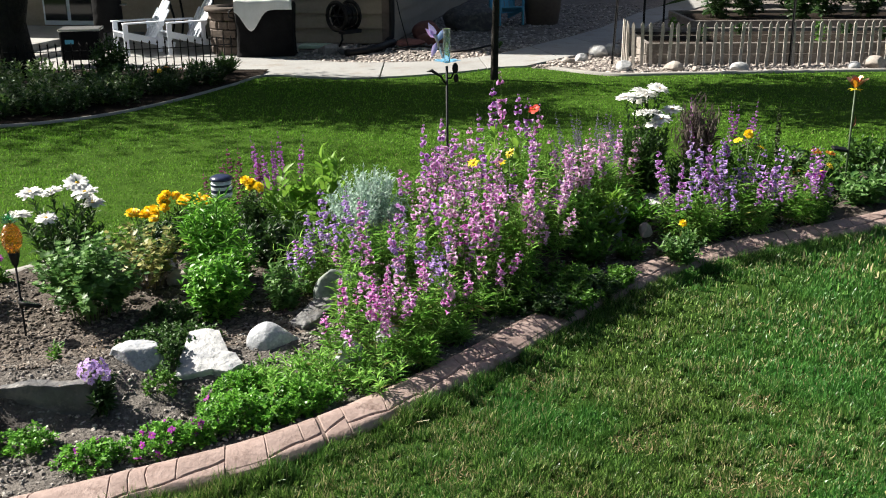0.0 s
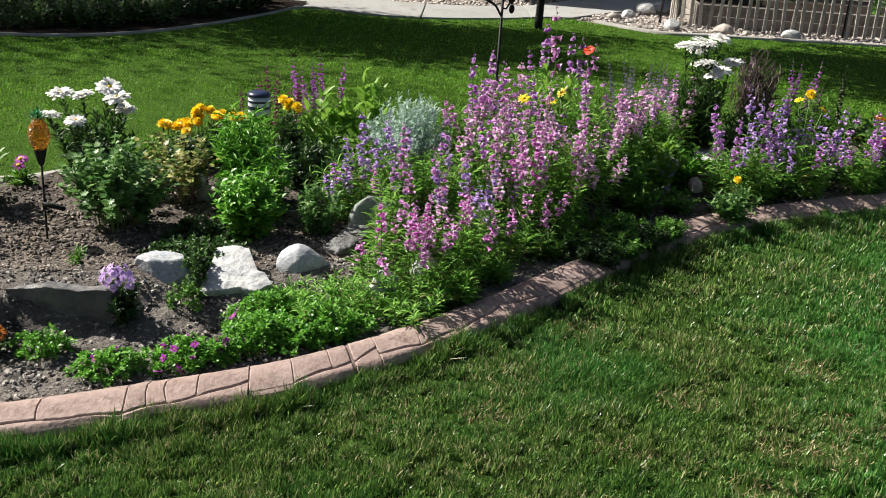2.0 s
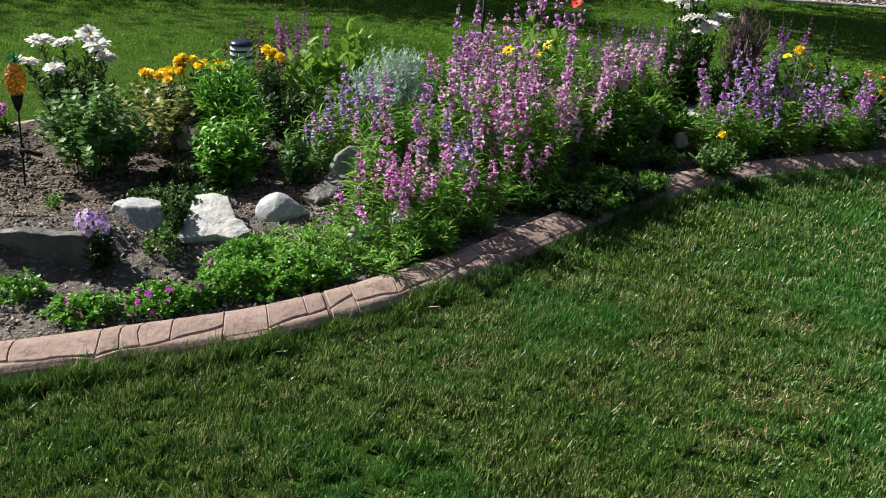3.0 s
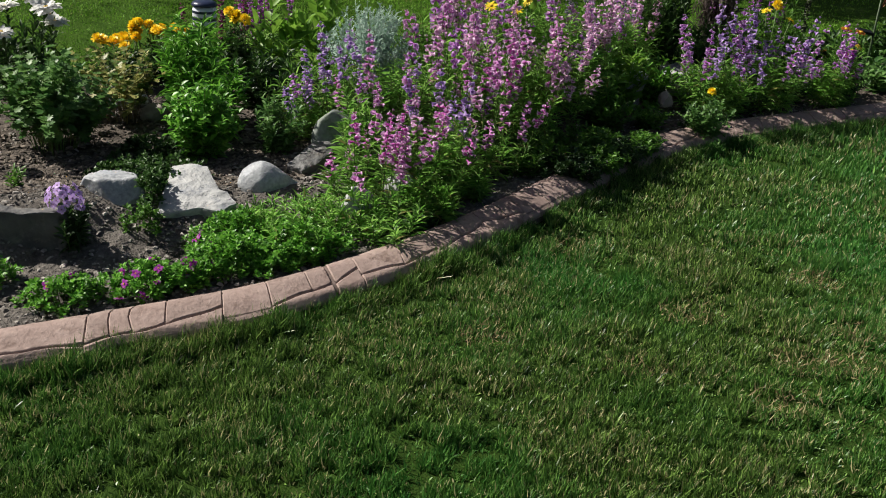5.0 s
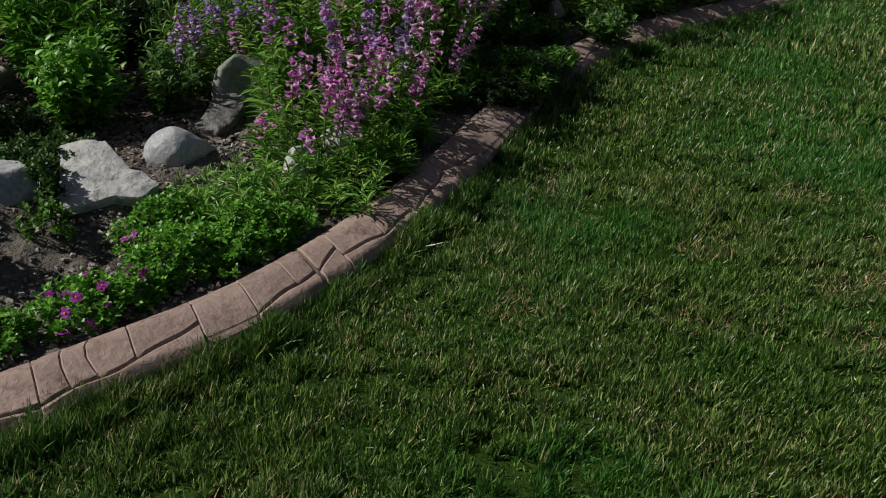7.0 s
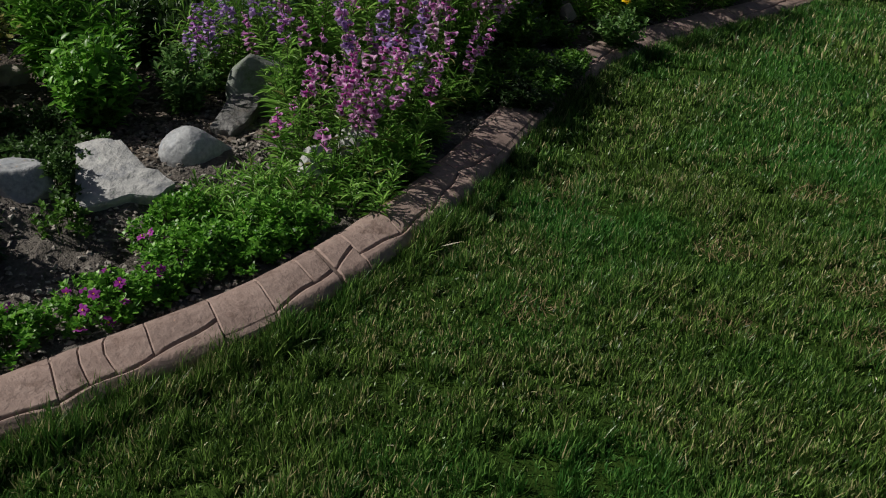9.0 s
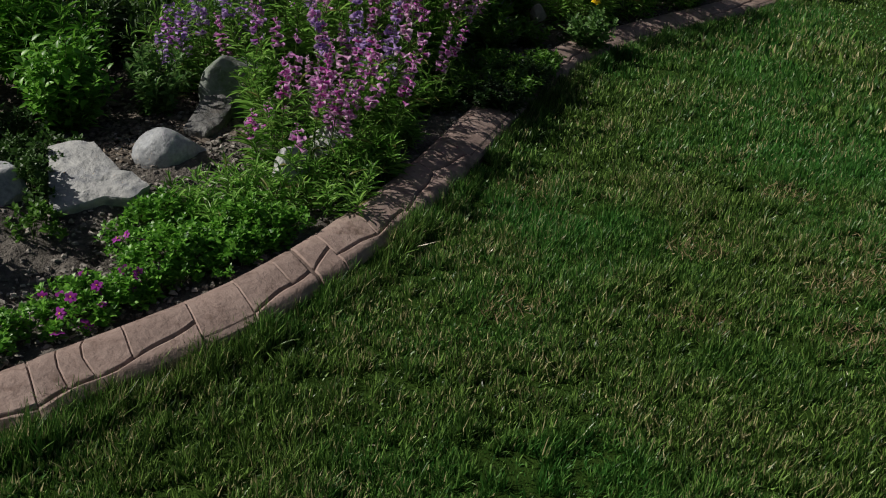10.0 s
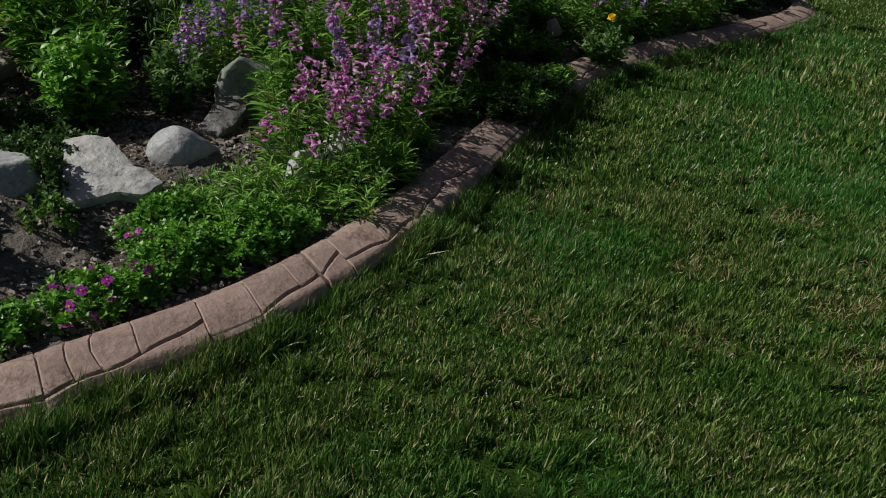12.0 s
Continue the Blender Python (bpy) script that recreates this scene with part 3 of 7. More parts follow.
random_runs(0.0, 1.62)
kerb_run([1.62, 1.80, 2.03], [0.10, 0.115, 0.132])
kerb_run([2.03, 2.095, 2.155, 2.24, 2.395], [0.130, 0.120, 0.085])
kerb_run([2.395, 2.53])
kerb_run([2.53, 2.66, 2.728], [0.126, 0.110, 0.105])
kerb_run([2.740, 2.835], [0.108, 0.09, 0.072])
kerb_run([2.835, 3.00, 3.16], [0.100, 0.122, 0.112])
kerb_run([3.16, 3.29, 3.42], [0.120, 0.102, 0.086], 0.028)
kerb_run([3.42, 3.54, 3.64], [0.080, 0.100, 0.118], 0.028)
kerb_run([3.64, 3.80, 3.95, 4.12], None, 0.026)
kerb_run([4.12, 4.30, 4.55, 4.84], [0.10, 0.11, 0.10])
kerb_run([4.84, 5.06, 5.34], [0.112, 0.10, 0.08])
kerb_run([5.34, 5.53, 5.66, 5.90, 6.13])
kerb_run([6.13, 6.40, 6.66], [0.125, 0.11, 0.09])
kerb_run([6.66, 6.84, 7.09])
random_runs(7.09, total - 0.05)
for row in stones:
    part("kerb_stone", kerb_stone(*row), kerb)

g = Geo()
sweep(g, BACK[(BACK[:, 0] < -1.75) & (BACK[:, 0] > -3.02)][::-1], [(0.0, -0.04), (0.0, 0.045), (0.02, 0.062), (0.08, 0.062), (0.11, 0.04), (0.12, -0.04)])
sweep(g, np.column_stack([np.full(12, -3.0), np.linspace(float(y_front(-3.0)), float(y_back(-3.0)), 12)])[::-1], [(0.0, -0.04), (0.0, 0.045), (0.02, 0.062), (0.08, 0.062), (0.11, 0.04), (0.12, -0.04)])
solid("back_edging", g.build("back_edging", CURB_GREY), "pale concrete edging along the rear of the bed", "edging", "structure")


# ---------------------------------------------------------------- lawn blades
def blades(g, n, x0, x1, y0f, y1f, length, width, z=-0.014, clump=True, lean=0.5, tpl=BLADE):
    x = rng.uniform(x0, x1, n)
    lo, hi = y0f(x), y1f(x)
    mean = (hi - lo).max()
    y = lo + rng.uniform(0, 1, n) * mean
    keep = y < hi
    x, y = x[keep], y[keep]
    n = len(x)
    az = rng.uniform(0, 2 * math.pi, n)
    tilt = np.abs(rng.normal(0, lean, n)) + 0.05
    D = np.stack([np.cos(az) * np.sin(tilt), np.sin(az) * np.sin(tilt), np.cos(tilt)], 1)
    U = np.stack([-np.cos(az), -np.sin(az), 0.3 + 0 * az], 1) + rng.normal(0, .5, (n, 3))
    h = np.ones(n)
    if clump:
        h = np.clip(1 + 0.30 * np.sin(1.9 * x + 2.1 * np.sin(1.3 * y)) * np.sin(2.3 * y) + rng.normal(0, .2, n), 0.5, 1.6)
    L = rng.uniform(length[0], length[1], n) * h
    S = np.stack([rng.uniform(width[0], width[1], n), L, L], 1)
    scatter(g, tpl, np.stack([x, y, np.full(n, z)], 1), D, U, S)


DRY = [(0.98, 2.66), (0.86, 2.44), (1.13, 2.66), (1.18, 3.22), (0.38, 3.38), (0.50, 2.56), (0.10, 2.70), (1.24, 2.86), (0.72, 2.92)]


def dryness(x, y):
    return sum(np.exp(-(((x - a) / 0.075) ** 2 + ((y - b) / 0.06) ** 2)) for a, b in DRY)


def near_lawn(x, y):
    """The part of the front lawn that is built blade by blade."""
    return (x > -1.8) & (x < 1.45 + 0.42 * (y - 1.9))


def tufts(g, n, x0, x1, y0f, y1f, per, length, width, spread=0.011, z=-0.014):
    """Tufts of upright blades that fan out from one crown, of uneven height, with thin places and gaps between."""
    x = rng.uniform(x0, x1, n)
    lo, hi = y0f(x), y1f(x)
    y = lo + rng.uniform(0, 1, n) * (hi - lo).max()
    keep = (y < hi) & near_lawn(x, y)
    x, y = x[keep], y[keep]
    thick = 0.44 + 1.5 * hnoise(x, y, 17.0, 3.0) + 0.9 * hnoise(x, y, 5.0, 8.0) + 0.5 * hnoise(x, y, 1.4, 5.0) - 0.75 * dryness(x, y)
    keep = rng.uniform(-0.15, 0.35, len(x)) < thick
    x, y = x[keep], y[keep]
    n = len(x)
    h = np.clip(1 + 0.30 * hnoise(x, y, 1.7) + 0.55 * hnoise(x, y, 7.0, 4.0) + 0.75 * hnoise(x, y, 17.0, 3.0) + rng.normal(0, .12, n), 0.4, 1.8)
    lean_az = 14.0 * hnoise(x, y, 2.5, 9.0) + rng.normal(0, .9, n)
    x, y, h, lean_az = (np.repeat(q_, per) for q_ in (x, y, h, lean_az))
    m = len(x)
    az = rng.uniform(0, 2 * math.pi, m)
    rad = rng.uniform(0, 1, m)
    tilt = 0.05 + 0.75 * rad ** 1.1 + rng.normal(0, .22, m)
    D = np.stack([np.cos(az) * np.sin(tilt) + .07 * np.cos(lean_az), np.sin(az) * np.sin(tilt) + .07 * np.sin(lean_az), np.cos(tilt)], 1)
    U = np.stack([-np.cos(az), -np.sin(az), 0.2 + 0 * az], 1) + rng.normal(0, .6, (m, 3))
    L = rng.uniform(length[0], length[1], m) * h
    S = np.stack([rng.uniform(width[0], width[1], m), L, L * rng.uniform(-.4, 2.0, m)], 1)
    P = np.stack([x + np.cos(az) * rad * spread, y + np.sin(az) * rad * spread, z + np.maximum(-0.003, 0.012 * hnoise(x, y, 5.0, 7.0) + 0.008 * hnoise(x, y, 13.0, 2.0))], 1)
    scatter(g, BLADE, P, D, U, S)


g = Geo()
edge_y = lambda x: y_outer(x) + 0.008
low_y = lambda x: np.full_like(x, 1.72)
tufts(g, 56000, -1.8, 2.1, low_y, lambda x: np.minimum(edge_y(x), 3.45), 9, (0.014, 0.031), (0.0023, 0.0042))
tufts(g, 36000, 0.1, 3.9, lambda x: np.full_like(x, 3.42), edge_y, 8, (0.017, 0.036), (0.0032, 0.0058), 0.013)
tufts(g, 8000, -1.9, 3.1, lambda x: y_outer(x) - 0.075, lambda x: y_outer(x) + 0.022 - 0.016 * (x > 0.75), 9, (0.026, 0.054), (0.0024, 0.0042), 0.018)
blades(g, 70000, -1.8, 2.2, low_y, lambda x: np.minimum(edge_y(x), 3.6), (0.012, 0.022), (0.0026, 0.0046), lean=0.6, tpl=LEAFLET)
blades(g, 70000, 0.1, 3.9, lambda x: np.full_like(x, 3.4), edge_y, (0.014, 0.024), (0.0034, 0.0060), lean=0.6, tpl=LEAFLET)
solid("lawn_grass", g.build("lawn_grass", GRASS), "short mown green lawn with some straw-coloured blades", "grass", "stuff")
g = Geo()
blades(g, 13000, -6.0, 7.0, lambda x: np.full_like(x, -2.5), lambda x: np.full_like(x, 1.78), (0.02, 0.04), (0.008, 0.014), lean=0.9)
blades(g, 7000, -6.0, -1.78, lambda x: np.full_like(x, 1.7), lambda x: np.minimum(y_outer(np.maximum(x, -4.0)), 4.6), (0.03, 0.05), (0.009, 0.016), lean=0.8)
blades(g, 7000, 1.45, 7.0, lambda x: np.full_like(x, 1.7), lambda x: np.full_like(x, 2.7), (0.03, 0.05), (0.009, 0.016), lean=0.8)
blades(g, 14000, 1.8, 7.0, lambda x: np.maximum(2.6, 1.9 + (x - 1.45) / 0.42), lambda x: np.where(x > 3.2, 8.0, 5.5), (0.03, 0.05), (0.010, 0.018), lean=0.8)
blades(g, 7000, -7.0, -4.5, lambda x: np.full_like(x, 4.2), lambda x: np.full_like(x, 8.1), (0.03, 0.05), (0.010, 0.018), lean=0.8)
solid("outer_lawn_grass", g.build("outer_lawn_grass", GRASS), "mown lawn around the flower bed", "grass", "stuff")
# dry patches in the turf
for px0, py0 in DRY:
    g = Geo()
    k = 170
    a, rr = rng.uniform(0, 6.28, k), np.sqrt(rng.uniform(0, 1, k))
    d = rng.uniform(0, 6.28, k)
    P = np.stack([px0 + .10 * rr * np.cos(a), py0 + .08 * rr * np.sin(a), rng.uniform(-.008, .014, k)], 1)
    D = np.stack([np.cos(d), np.sin(d), rng.uniform(-.1, .8, k)], 1)
    L = rng.uniform(.010, .026, k)
    scatter(g, BLADE, P, D, rng.normal(0, .6, (k, 3)) + (0, 0, 1), np.stack([rng.uniform(.0013, .0026, k), L, L * 2], 1))
    solid("dry_grass_patch", g.build("dry_grass_patch", STRAW), "straw-coloured dry patch in the lawn", "grass", "stuff")
g = Geo()
LAWN_END = catmull([(-5.0, 8.1), (-4.05, 8.32), (-3.55, 8.6), (-3.2, 9.0), (-2.9, 9.6), (-2.58, 10.5), (-2.36, 11.2), (-1.83, 11.10), (-1.36, 11.0), (-0.87, 11.11), (-0.5, 11.27), (-0.06, 11.53), (0.26, 11.8), (0.6, 11.88), (0.92, 11.7), (1.28, 11.38), (1.64, 11.22), (2.3, 11.3), (3.5, 11.44), (4.65, 11.56), (7.0, 11.75)])
y_end = lambda x: np.interp(x, LAWN_END[:, 0], LAWN_END[:, 1])
blades(g, 165000, -4.6, 4.4, lambda x: y_back(x) + 0.11, lambda x: np.minimum(y_end(x), 8.2), (0.016, 0.032), (0.0055, 0.010), lean=1.0, tpl=LEAFLET)
blades(g, 75000, -5.0, 6.4, lambda x: np.full_like(x, 7.9), y_end, (0.016, 0.030), (0.009, 0.015), lean=1.0, tpl=LEAFLET)
turf_x = np.linspace(-6.8, 7.0, 140)
turf_lo, turf_hi = y_back(np.clip(turf_x, -4.2, 4.4)) + 0.10, y_end(turf_x) - 0.01
turf_v = np.linspace(0, 1, 60)[:, None]
TX, TY = np.repeat(turf_x[None], 60, 0), turf_lo[None] + turf_v * (turf_hi - turf_lo)[None]
TZ = -0.004 + 0.004 * hnoise(TX, TY, 9.0, 2.0)
ti = (np.arange(59)[:, None] * 140 + np.arange(139)[None]).ravel()
turf = Geo().add(np.stack([TX, TY, np.maximum(TZ, -0.007)], -1), np.concatenate([np.stack([ti, ti + 1, ti + 141], 1), np.stack([ti, ti + 141, ti + 140], 1)]))
solid("rear_lawn", turf.build("rear_lawn", TURF), "dense green turf behind the flower bed", "lawn", "structure")
solid("rear_lawn_grass", g.build("rear_lawn_grass", GRASS_FAR), "bright green mown lawn behind the bed", "grass", "stuff")


# ---------------------------------------------------------------- rocks
def rough_up(V, seed, amp, f=3.0):
    d = np.array([noise.fractal(Vector((v[0] * f, v[1] * f, v[2] * f + seed * 3.1)), 0.9, 2.1, 6) for v in V])
    return V * (1 + amp * d[:, None])


def rock(name, at, size, rz, seed, mat, label, planes=9, rough=0.05, sink=0.3, tilt=0.0, flat_top=None, fine=True, taper=0.0, group="rocks in the flower bed"):
    """A rounded or broken stone: a ball flattened by a few planes and roughened."""
    r = np.random.default_rng(seed)
    V, T = (ICO5 if fine else ICO3)
    V = V.copy()
    for k in range(planes):
        nrm = unit(r.normal(0, 1, 3))
        d = r.uniform(0.55, 0.85)
        over = V @ nrm - d
        V = V - np.where(over > 0, over * 0.97, 0)[:, None] * nrm
    if flat_top:
        V[:, 2] = np.where(V[:, 2] > flat_top, flat_top + (V[:, 2] - flat_top) * 0.08, V[:, 2])
    if taper:
        V[:, 1:] *= (1 - taper * np.clip(V[:, :1] + 0.25, 0, 2) ** 1.3)
    V = rough_up(V, seed, rough)
    V = V * (np.asarray(size) / 2)
    V[:, 2] += size[2] * (0.5 - sink)
    me = Geo().add(V, T).build(name, mat)
    return solid(name, me, label, "rock", group=group, m=pose(at[0], at[1], at[2] if len(at) > 2 else float(bed_z(at[0], at[1])), 0, tilt, rz))


def slab(name, at, front, back, depth, h, rz, seed, mat, label, pitch=0.0, skew=0.0, under=0.8, rough=0.16, lip=0.80, uneven=0.01):
    """A split slab: a four-to-six sided flat top that tips forward by pitch, undercut sides, broken edges."""
    r = np.random.default_rng(seed)
    top = [(-front / 2, -depth / 2), (-front * 0.1, -depth / 2 - 0.03 * depth), (front / 2, -depth / 2), (back / 2 + skew, depth / 2), (-back * 0.1 + skew, depth / 2 * 1.06), (-back / 2 + skew, depth / 2)]
    pts = []
    for x, y in top:
        j = r.uniform(-0.13, 0.13, 2) * depth
        pts.append((x + j[0], y + j[1], h + pitch * y + r.uniform(-uneven, uneven)))
        pts.append(((x + j[0]) * 1.03, (y + j[1]) * 1.03, h * lip + pitch * y))
        pts.append((x * under, y * under, -0.05))
    bm = bmesh.new()
    for p in pts:
        bm.verts.new(p)
    bmesh.ops.convex_hull(bm, input=bm.verts)
    loose = [v for v in bm.verts if not v.link_faces]
    bmesh.ops.delete(bm, geom=loose, context="VERTS")
    bmesh.ops.triangulate(bm, faces=bm.faces)
    for _ in range(4):
        bmesh.ops.subdivide_edges(bm, edges=bm.edges, cuts=1, use_grid_fill=True)
        bmesh.ops.triangulate(bm, faces=bm.faces)
    bm.verts.index_update()
    V = np.array([v.co[:] for v in bm.verts])
    T = np.array([[v.index for v in f.verts] for f in bm.faces])
    bm.free()
    c = V.mean(0)
    V = c + rough_up((V - c) * 8, seed, rough, 1.1) / 8
    me = Geo().add(V, T).build(name, mat)
    return solid(name, me, label, "rock", group="rocks in the flower bed", m=pose(*at, 0, 0, rz))


def ledge_rock(name, outline, ground, seed, mat, label, drop=0.035, under=0.72, jag=0.02, crown=0.006, grain=0.003):
    """A broken slab: an uneven, tilted upper face with a chipped, partly hollow outline over an undercut base."""
    C = np.array(outline, float)
    mid = C.mean(0)
    at = np.array([mid[0], mid[1], ground])
    ab, *_ = np.linalg.lstsq(np.column_stack([C[:, :2] - mid[:2], np.ones(len(C))]), C[:, 2], rcond=None)
    ring = np.vstack([C, C[:1]])
    seg_ = np.concatenate([[0], np.cumsum(np.linalg.norm(np.diff(ring[:, :2], axis=0), axis=1))])
    m = 110
    w = np.linspace(0, seg_[-1], m, endpoint=False)
    o = np.stack([np.interp(w, seg_, ring[:, k]) for k in range(2)], 1) - mid[:2]
    o *= 1 + jag * np.array([noise.fractal(Vector((a * 38, b * 38, seed)), 0.8, 2.0, 4) for a, b in o])[:, None]
    rows, zs_ = [], []
    for f in np.linspace(0, 1, 20)[1:]:
        rows.append(o * f)
        zs_.append(o @ ab[:2] * f + ab[2] + crown * (1 - f ** 4))
    edge = zs_[-1]
    for f, d in ((1.012, 0.006), (1.0, 0.4 * drop), (0.95, drop), (under + 0.1, 1.6 * drop)):
        rows.append(o * f)
        zs_.append(np.maximum(edge - d, ground - 0.02))
    rows.append(o * under)
    zs_.append(np.full(m, ground - 0.05))
    V = np.column_stack([np.concatenate(rows), np.concatenate(zs_) - ground])
    V = np.vstack([[(0, 0, ab[2] + crown - ground)], V])
    n3 = np.array([[noise.fractal(Vector((p[0] * 26 + k * 9, p[1] * 26, p[2] * 26 + seed)), 1.0, 2.1, 3) for k in range(3)] for p in V])
    V = V + n3 * (grain * 0.6, grain * 0.6, grain)
    T = [(0, 1 + k, 1 + (k + 1) % m) for k in range(m)]
    for r_ in range(len(rows) - 1):
        for k in range(m):
            p, q_ = 1 + r_ * m + k, 1 + r_ * m + (k + 1) % m
            T += [(p, p + m, q_ + m), (p, q_ + m, q_)]
    return solid(name, Geo().add(V, T).build(name, mat, smooth=False), label, "rock", group="rocks in the flower bed", m=Matrix.Translation(Vector(at)))


ledge_rock("white_rock", [(-.955, 3.185, .108), (-.907, 3.198, .112), (-.83, 3.228, .118), (-.763, 3.218, .116), (-.717, 3.262, .128), (-.757, 3.320, .146), (-.785, 3.328, .148), (-.821, 3.392, .166), (-.852, 3.450, .182), (-.905, 3.462, .186), (-.968, 3.438, .178), (-.962, 3.36, .157), (-.962, 3.285, .136)], .045, 4, ROCK_WHITE, "pale white angular rock with a flat tilted face in the soil", 0.028, 0.5)
rock("grey_boulder", (-0.652, 3.505, 0.072), (0.215, 0.165, 0.165), 12, 9, ROCK_GREY, "smooth rounded grey granite stone in the bed", 4, 0.03, 0.25, taper=0.66)
ledge_rock("dark_rock", [(-.610, 3.640, .140), (-.551, 3.605, .134), (-.505, 3.660, .146), (-.462, 3.745, .160), (-.452, 3.80, .170), (-.490, 3.865, .186), (-.535, 3.82, .180), (-.570, 3.735, .160)], .07, 12, ROCK_SLATE, "dark angular slate rock with a tilted flat face", 0.04, 0.8, grain=0.004)
rock("mossy_rock", (-0.40, 3.89, 0.10), (0.31, 0.19, 0.27), 20, 18, ROCK_MOSS, "grey-green upright rock half covered by stems", 10, 0.035, 0.25)
slab("slab_rock", (-1.345, 2.965, 0.02), 0.37, 0.35, 0.055, 0.155, 8, 21, ROCK_DARK, "long dark slate slab lying in the soil", 0.05, 0.0, under=0.95)
rock("grey_rock", (-1.115, 3.25, 0.075), (0.215, 0.16, 0.31), 10, 29, ROCK_GREY, "grey weathered rock behind lavender phlox", 4, 0.045, 0.42, flat_top=0.62)
rock("cream_rock", (-1.63, 2.97, 0.04), (0.17, 0.16, 0.16), 0, 31, ROCK_WHITE, "cream coloured stone beside the dark slab", 7, 0.05, 0.25)
rock("pale_rock", (-0.335, 3.38, 0.075), (0.13, 0.10, 0.125), 10, 33, ROCK_WHITE, "small pale rock under trailing stems", 8, 0.06, 0.25)
rock("pale_rock", (-0.20, 3.53, 0.085), (0.16, 0.12, 0.135), -10, 36, ROCK_WHITE, "small pale rock under trailing stems", 8, 0.06, 0.25)
slab("blue_grey_rock", (0.82, 5.08, 0.08), 0.17, 0.12, 0.14, 0.15, 30, 41, ROCK_GREY, "blue-grey rock beside purple flowers", 0.1)
slab("flat_pale_rock", (1.22, 5.40, 0.12), 0.28, 0.22, 0.18, 0.07, 8, 44, ROCK_WHITE, "flat pale rock under the white daisies", 0.05)
rock("tan_rock", (-1.36, 4.30, 0.12), (0.22, 0.17, 0.13), -20, 47, ROCK_WHITE, "pale tan rock among withered leaves", 8, 0.05, 0.25)
rock("tan_rock", (-1.20, 4.12, 0.12), (0.14, 0.12, 0.10), 40, 49, ROCK_TAN, "small tan rock among withered leaves", 8, 0.05, 0.25)
rock("small_rock", (1.02, 4.98, 0.11), (0.10, 0.08, 0.08), 40, 52, ROCK_TAN, "small grey-brown stone in the soil", 7, 0.05, 0.25)


# ---------------------------------------------------------------- plants
def bush(g, n, h, r, leaf, per, tpl=LANCE, base=0.3, mi=0, ms=1, start=0.15, dome=0.45, up=0.5, stem_r=0.002, seed=1, whorl=2, lean=(0, 0), gs=None):
    """n stems fanning out to a dome of height h and radius r, with leaves (length, width) along them."""
    q = np.random.default_rng(seed)
    Ps, Ds, Ss = [], [], []
    tops = []
    for i in range(n):
        a, rr = q.uniform(0, 2 * math.pi), math.sqrt(q.uniform(0, 1)) * r
        top = np.array([rr * math.cos(a) + lean[0], rr * math.sin(a) + lean[1], h * (1 - dome * (rr / r) ** 2) * q.uniform(0.78, 1.06)])
        bot = np.array([rr * math.cos(a) * base, rr * math.sin(a) * base, -0.02])
        ts = np.linspace(0, 1, 6)
        pts = bot + (top - bot) * np.stack([ts ** 1.5, ts ** 1.5, ts ** 0.9], 1)
        tube(gs or g, pts, np.linspace(stem_r, stem_r * 0.5, 6), 3, 0 if gs else ms, cap=False)
        tops.append(top)
        tt = np.linspace(start, 1, per) + q.uniform(-.02, .02, per)
        pp = bot + (top - bot) * np.stack([np.clip(tt, 0, 1) ** 1.5, np.clip(tt, 0, 1) ** 1.5, np.clip(tt, 0, 1) ** 0.9], 1)
        for w in range(whorl):
            az = a + np.arange(per) * 1.57 + w * 2 * math.pi / whorl + q.normal(0, .4, per)
            el = q.normal(up, 0.35, per) + 0.5 * (tt - 0.6)
            Ps.append(pp)
            Ds.append(np.stack([np.cos(az) * np.cos(el), np.sin(az) * np.cos(el), np.sin(el)], 1))
            k = q.uniform(0.65, 1.15, per) * (1 - 0.35 * np.clip(tt, 0, 1) ** 3)
            Ss.append(np.stack([leaf[1] * k, leaf[0] * k, leaf[0] * k], 1))
    P, D, S = np.concatenate(Ps), np.concatenate(Ds), np.concatenate(Ss)
    U = np.stack([0 * P[:, 0], 0 * P[:, 0], np.ones(len(P))], 1) + q.normal(0, .3, P.shape)
    scatter(g, tpl, P, D, U, S, mi)
    return np.array(tops)


def plant(name, x, y, label, category, group="", rz=0, z=None):
    return thing(name, (x, y, float(bed_z(x, y)) if z is None else z), rz, label, category, group)


def leafy(name, x, y, label, category, leaf_mat, n, h, r, leaf, per, tpl=LANCE, stem_mat=STEM, group="", seed=1, z=None, part_name="foliage", **kw):
    ob = plant(name, x, y, label, category, group, z=z)
    g, gs = Geo(), Geo()
    tops = bush(g, n, h, r, leaf, per, tpl, seed=seed, gs=gs, **kw)
    part(part_name, g.build(part_name, [leaf_mat]), ob)
    tagged(part("stem", gs.build("stem", [stem_mat]), ob), kind="stuff")
    return ob, tops


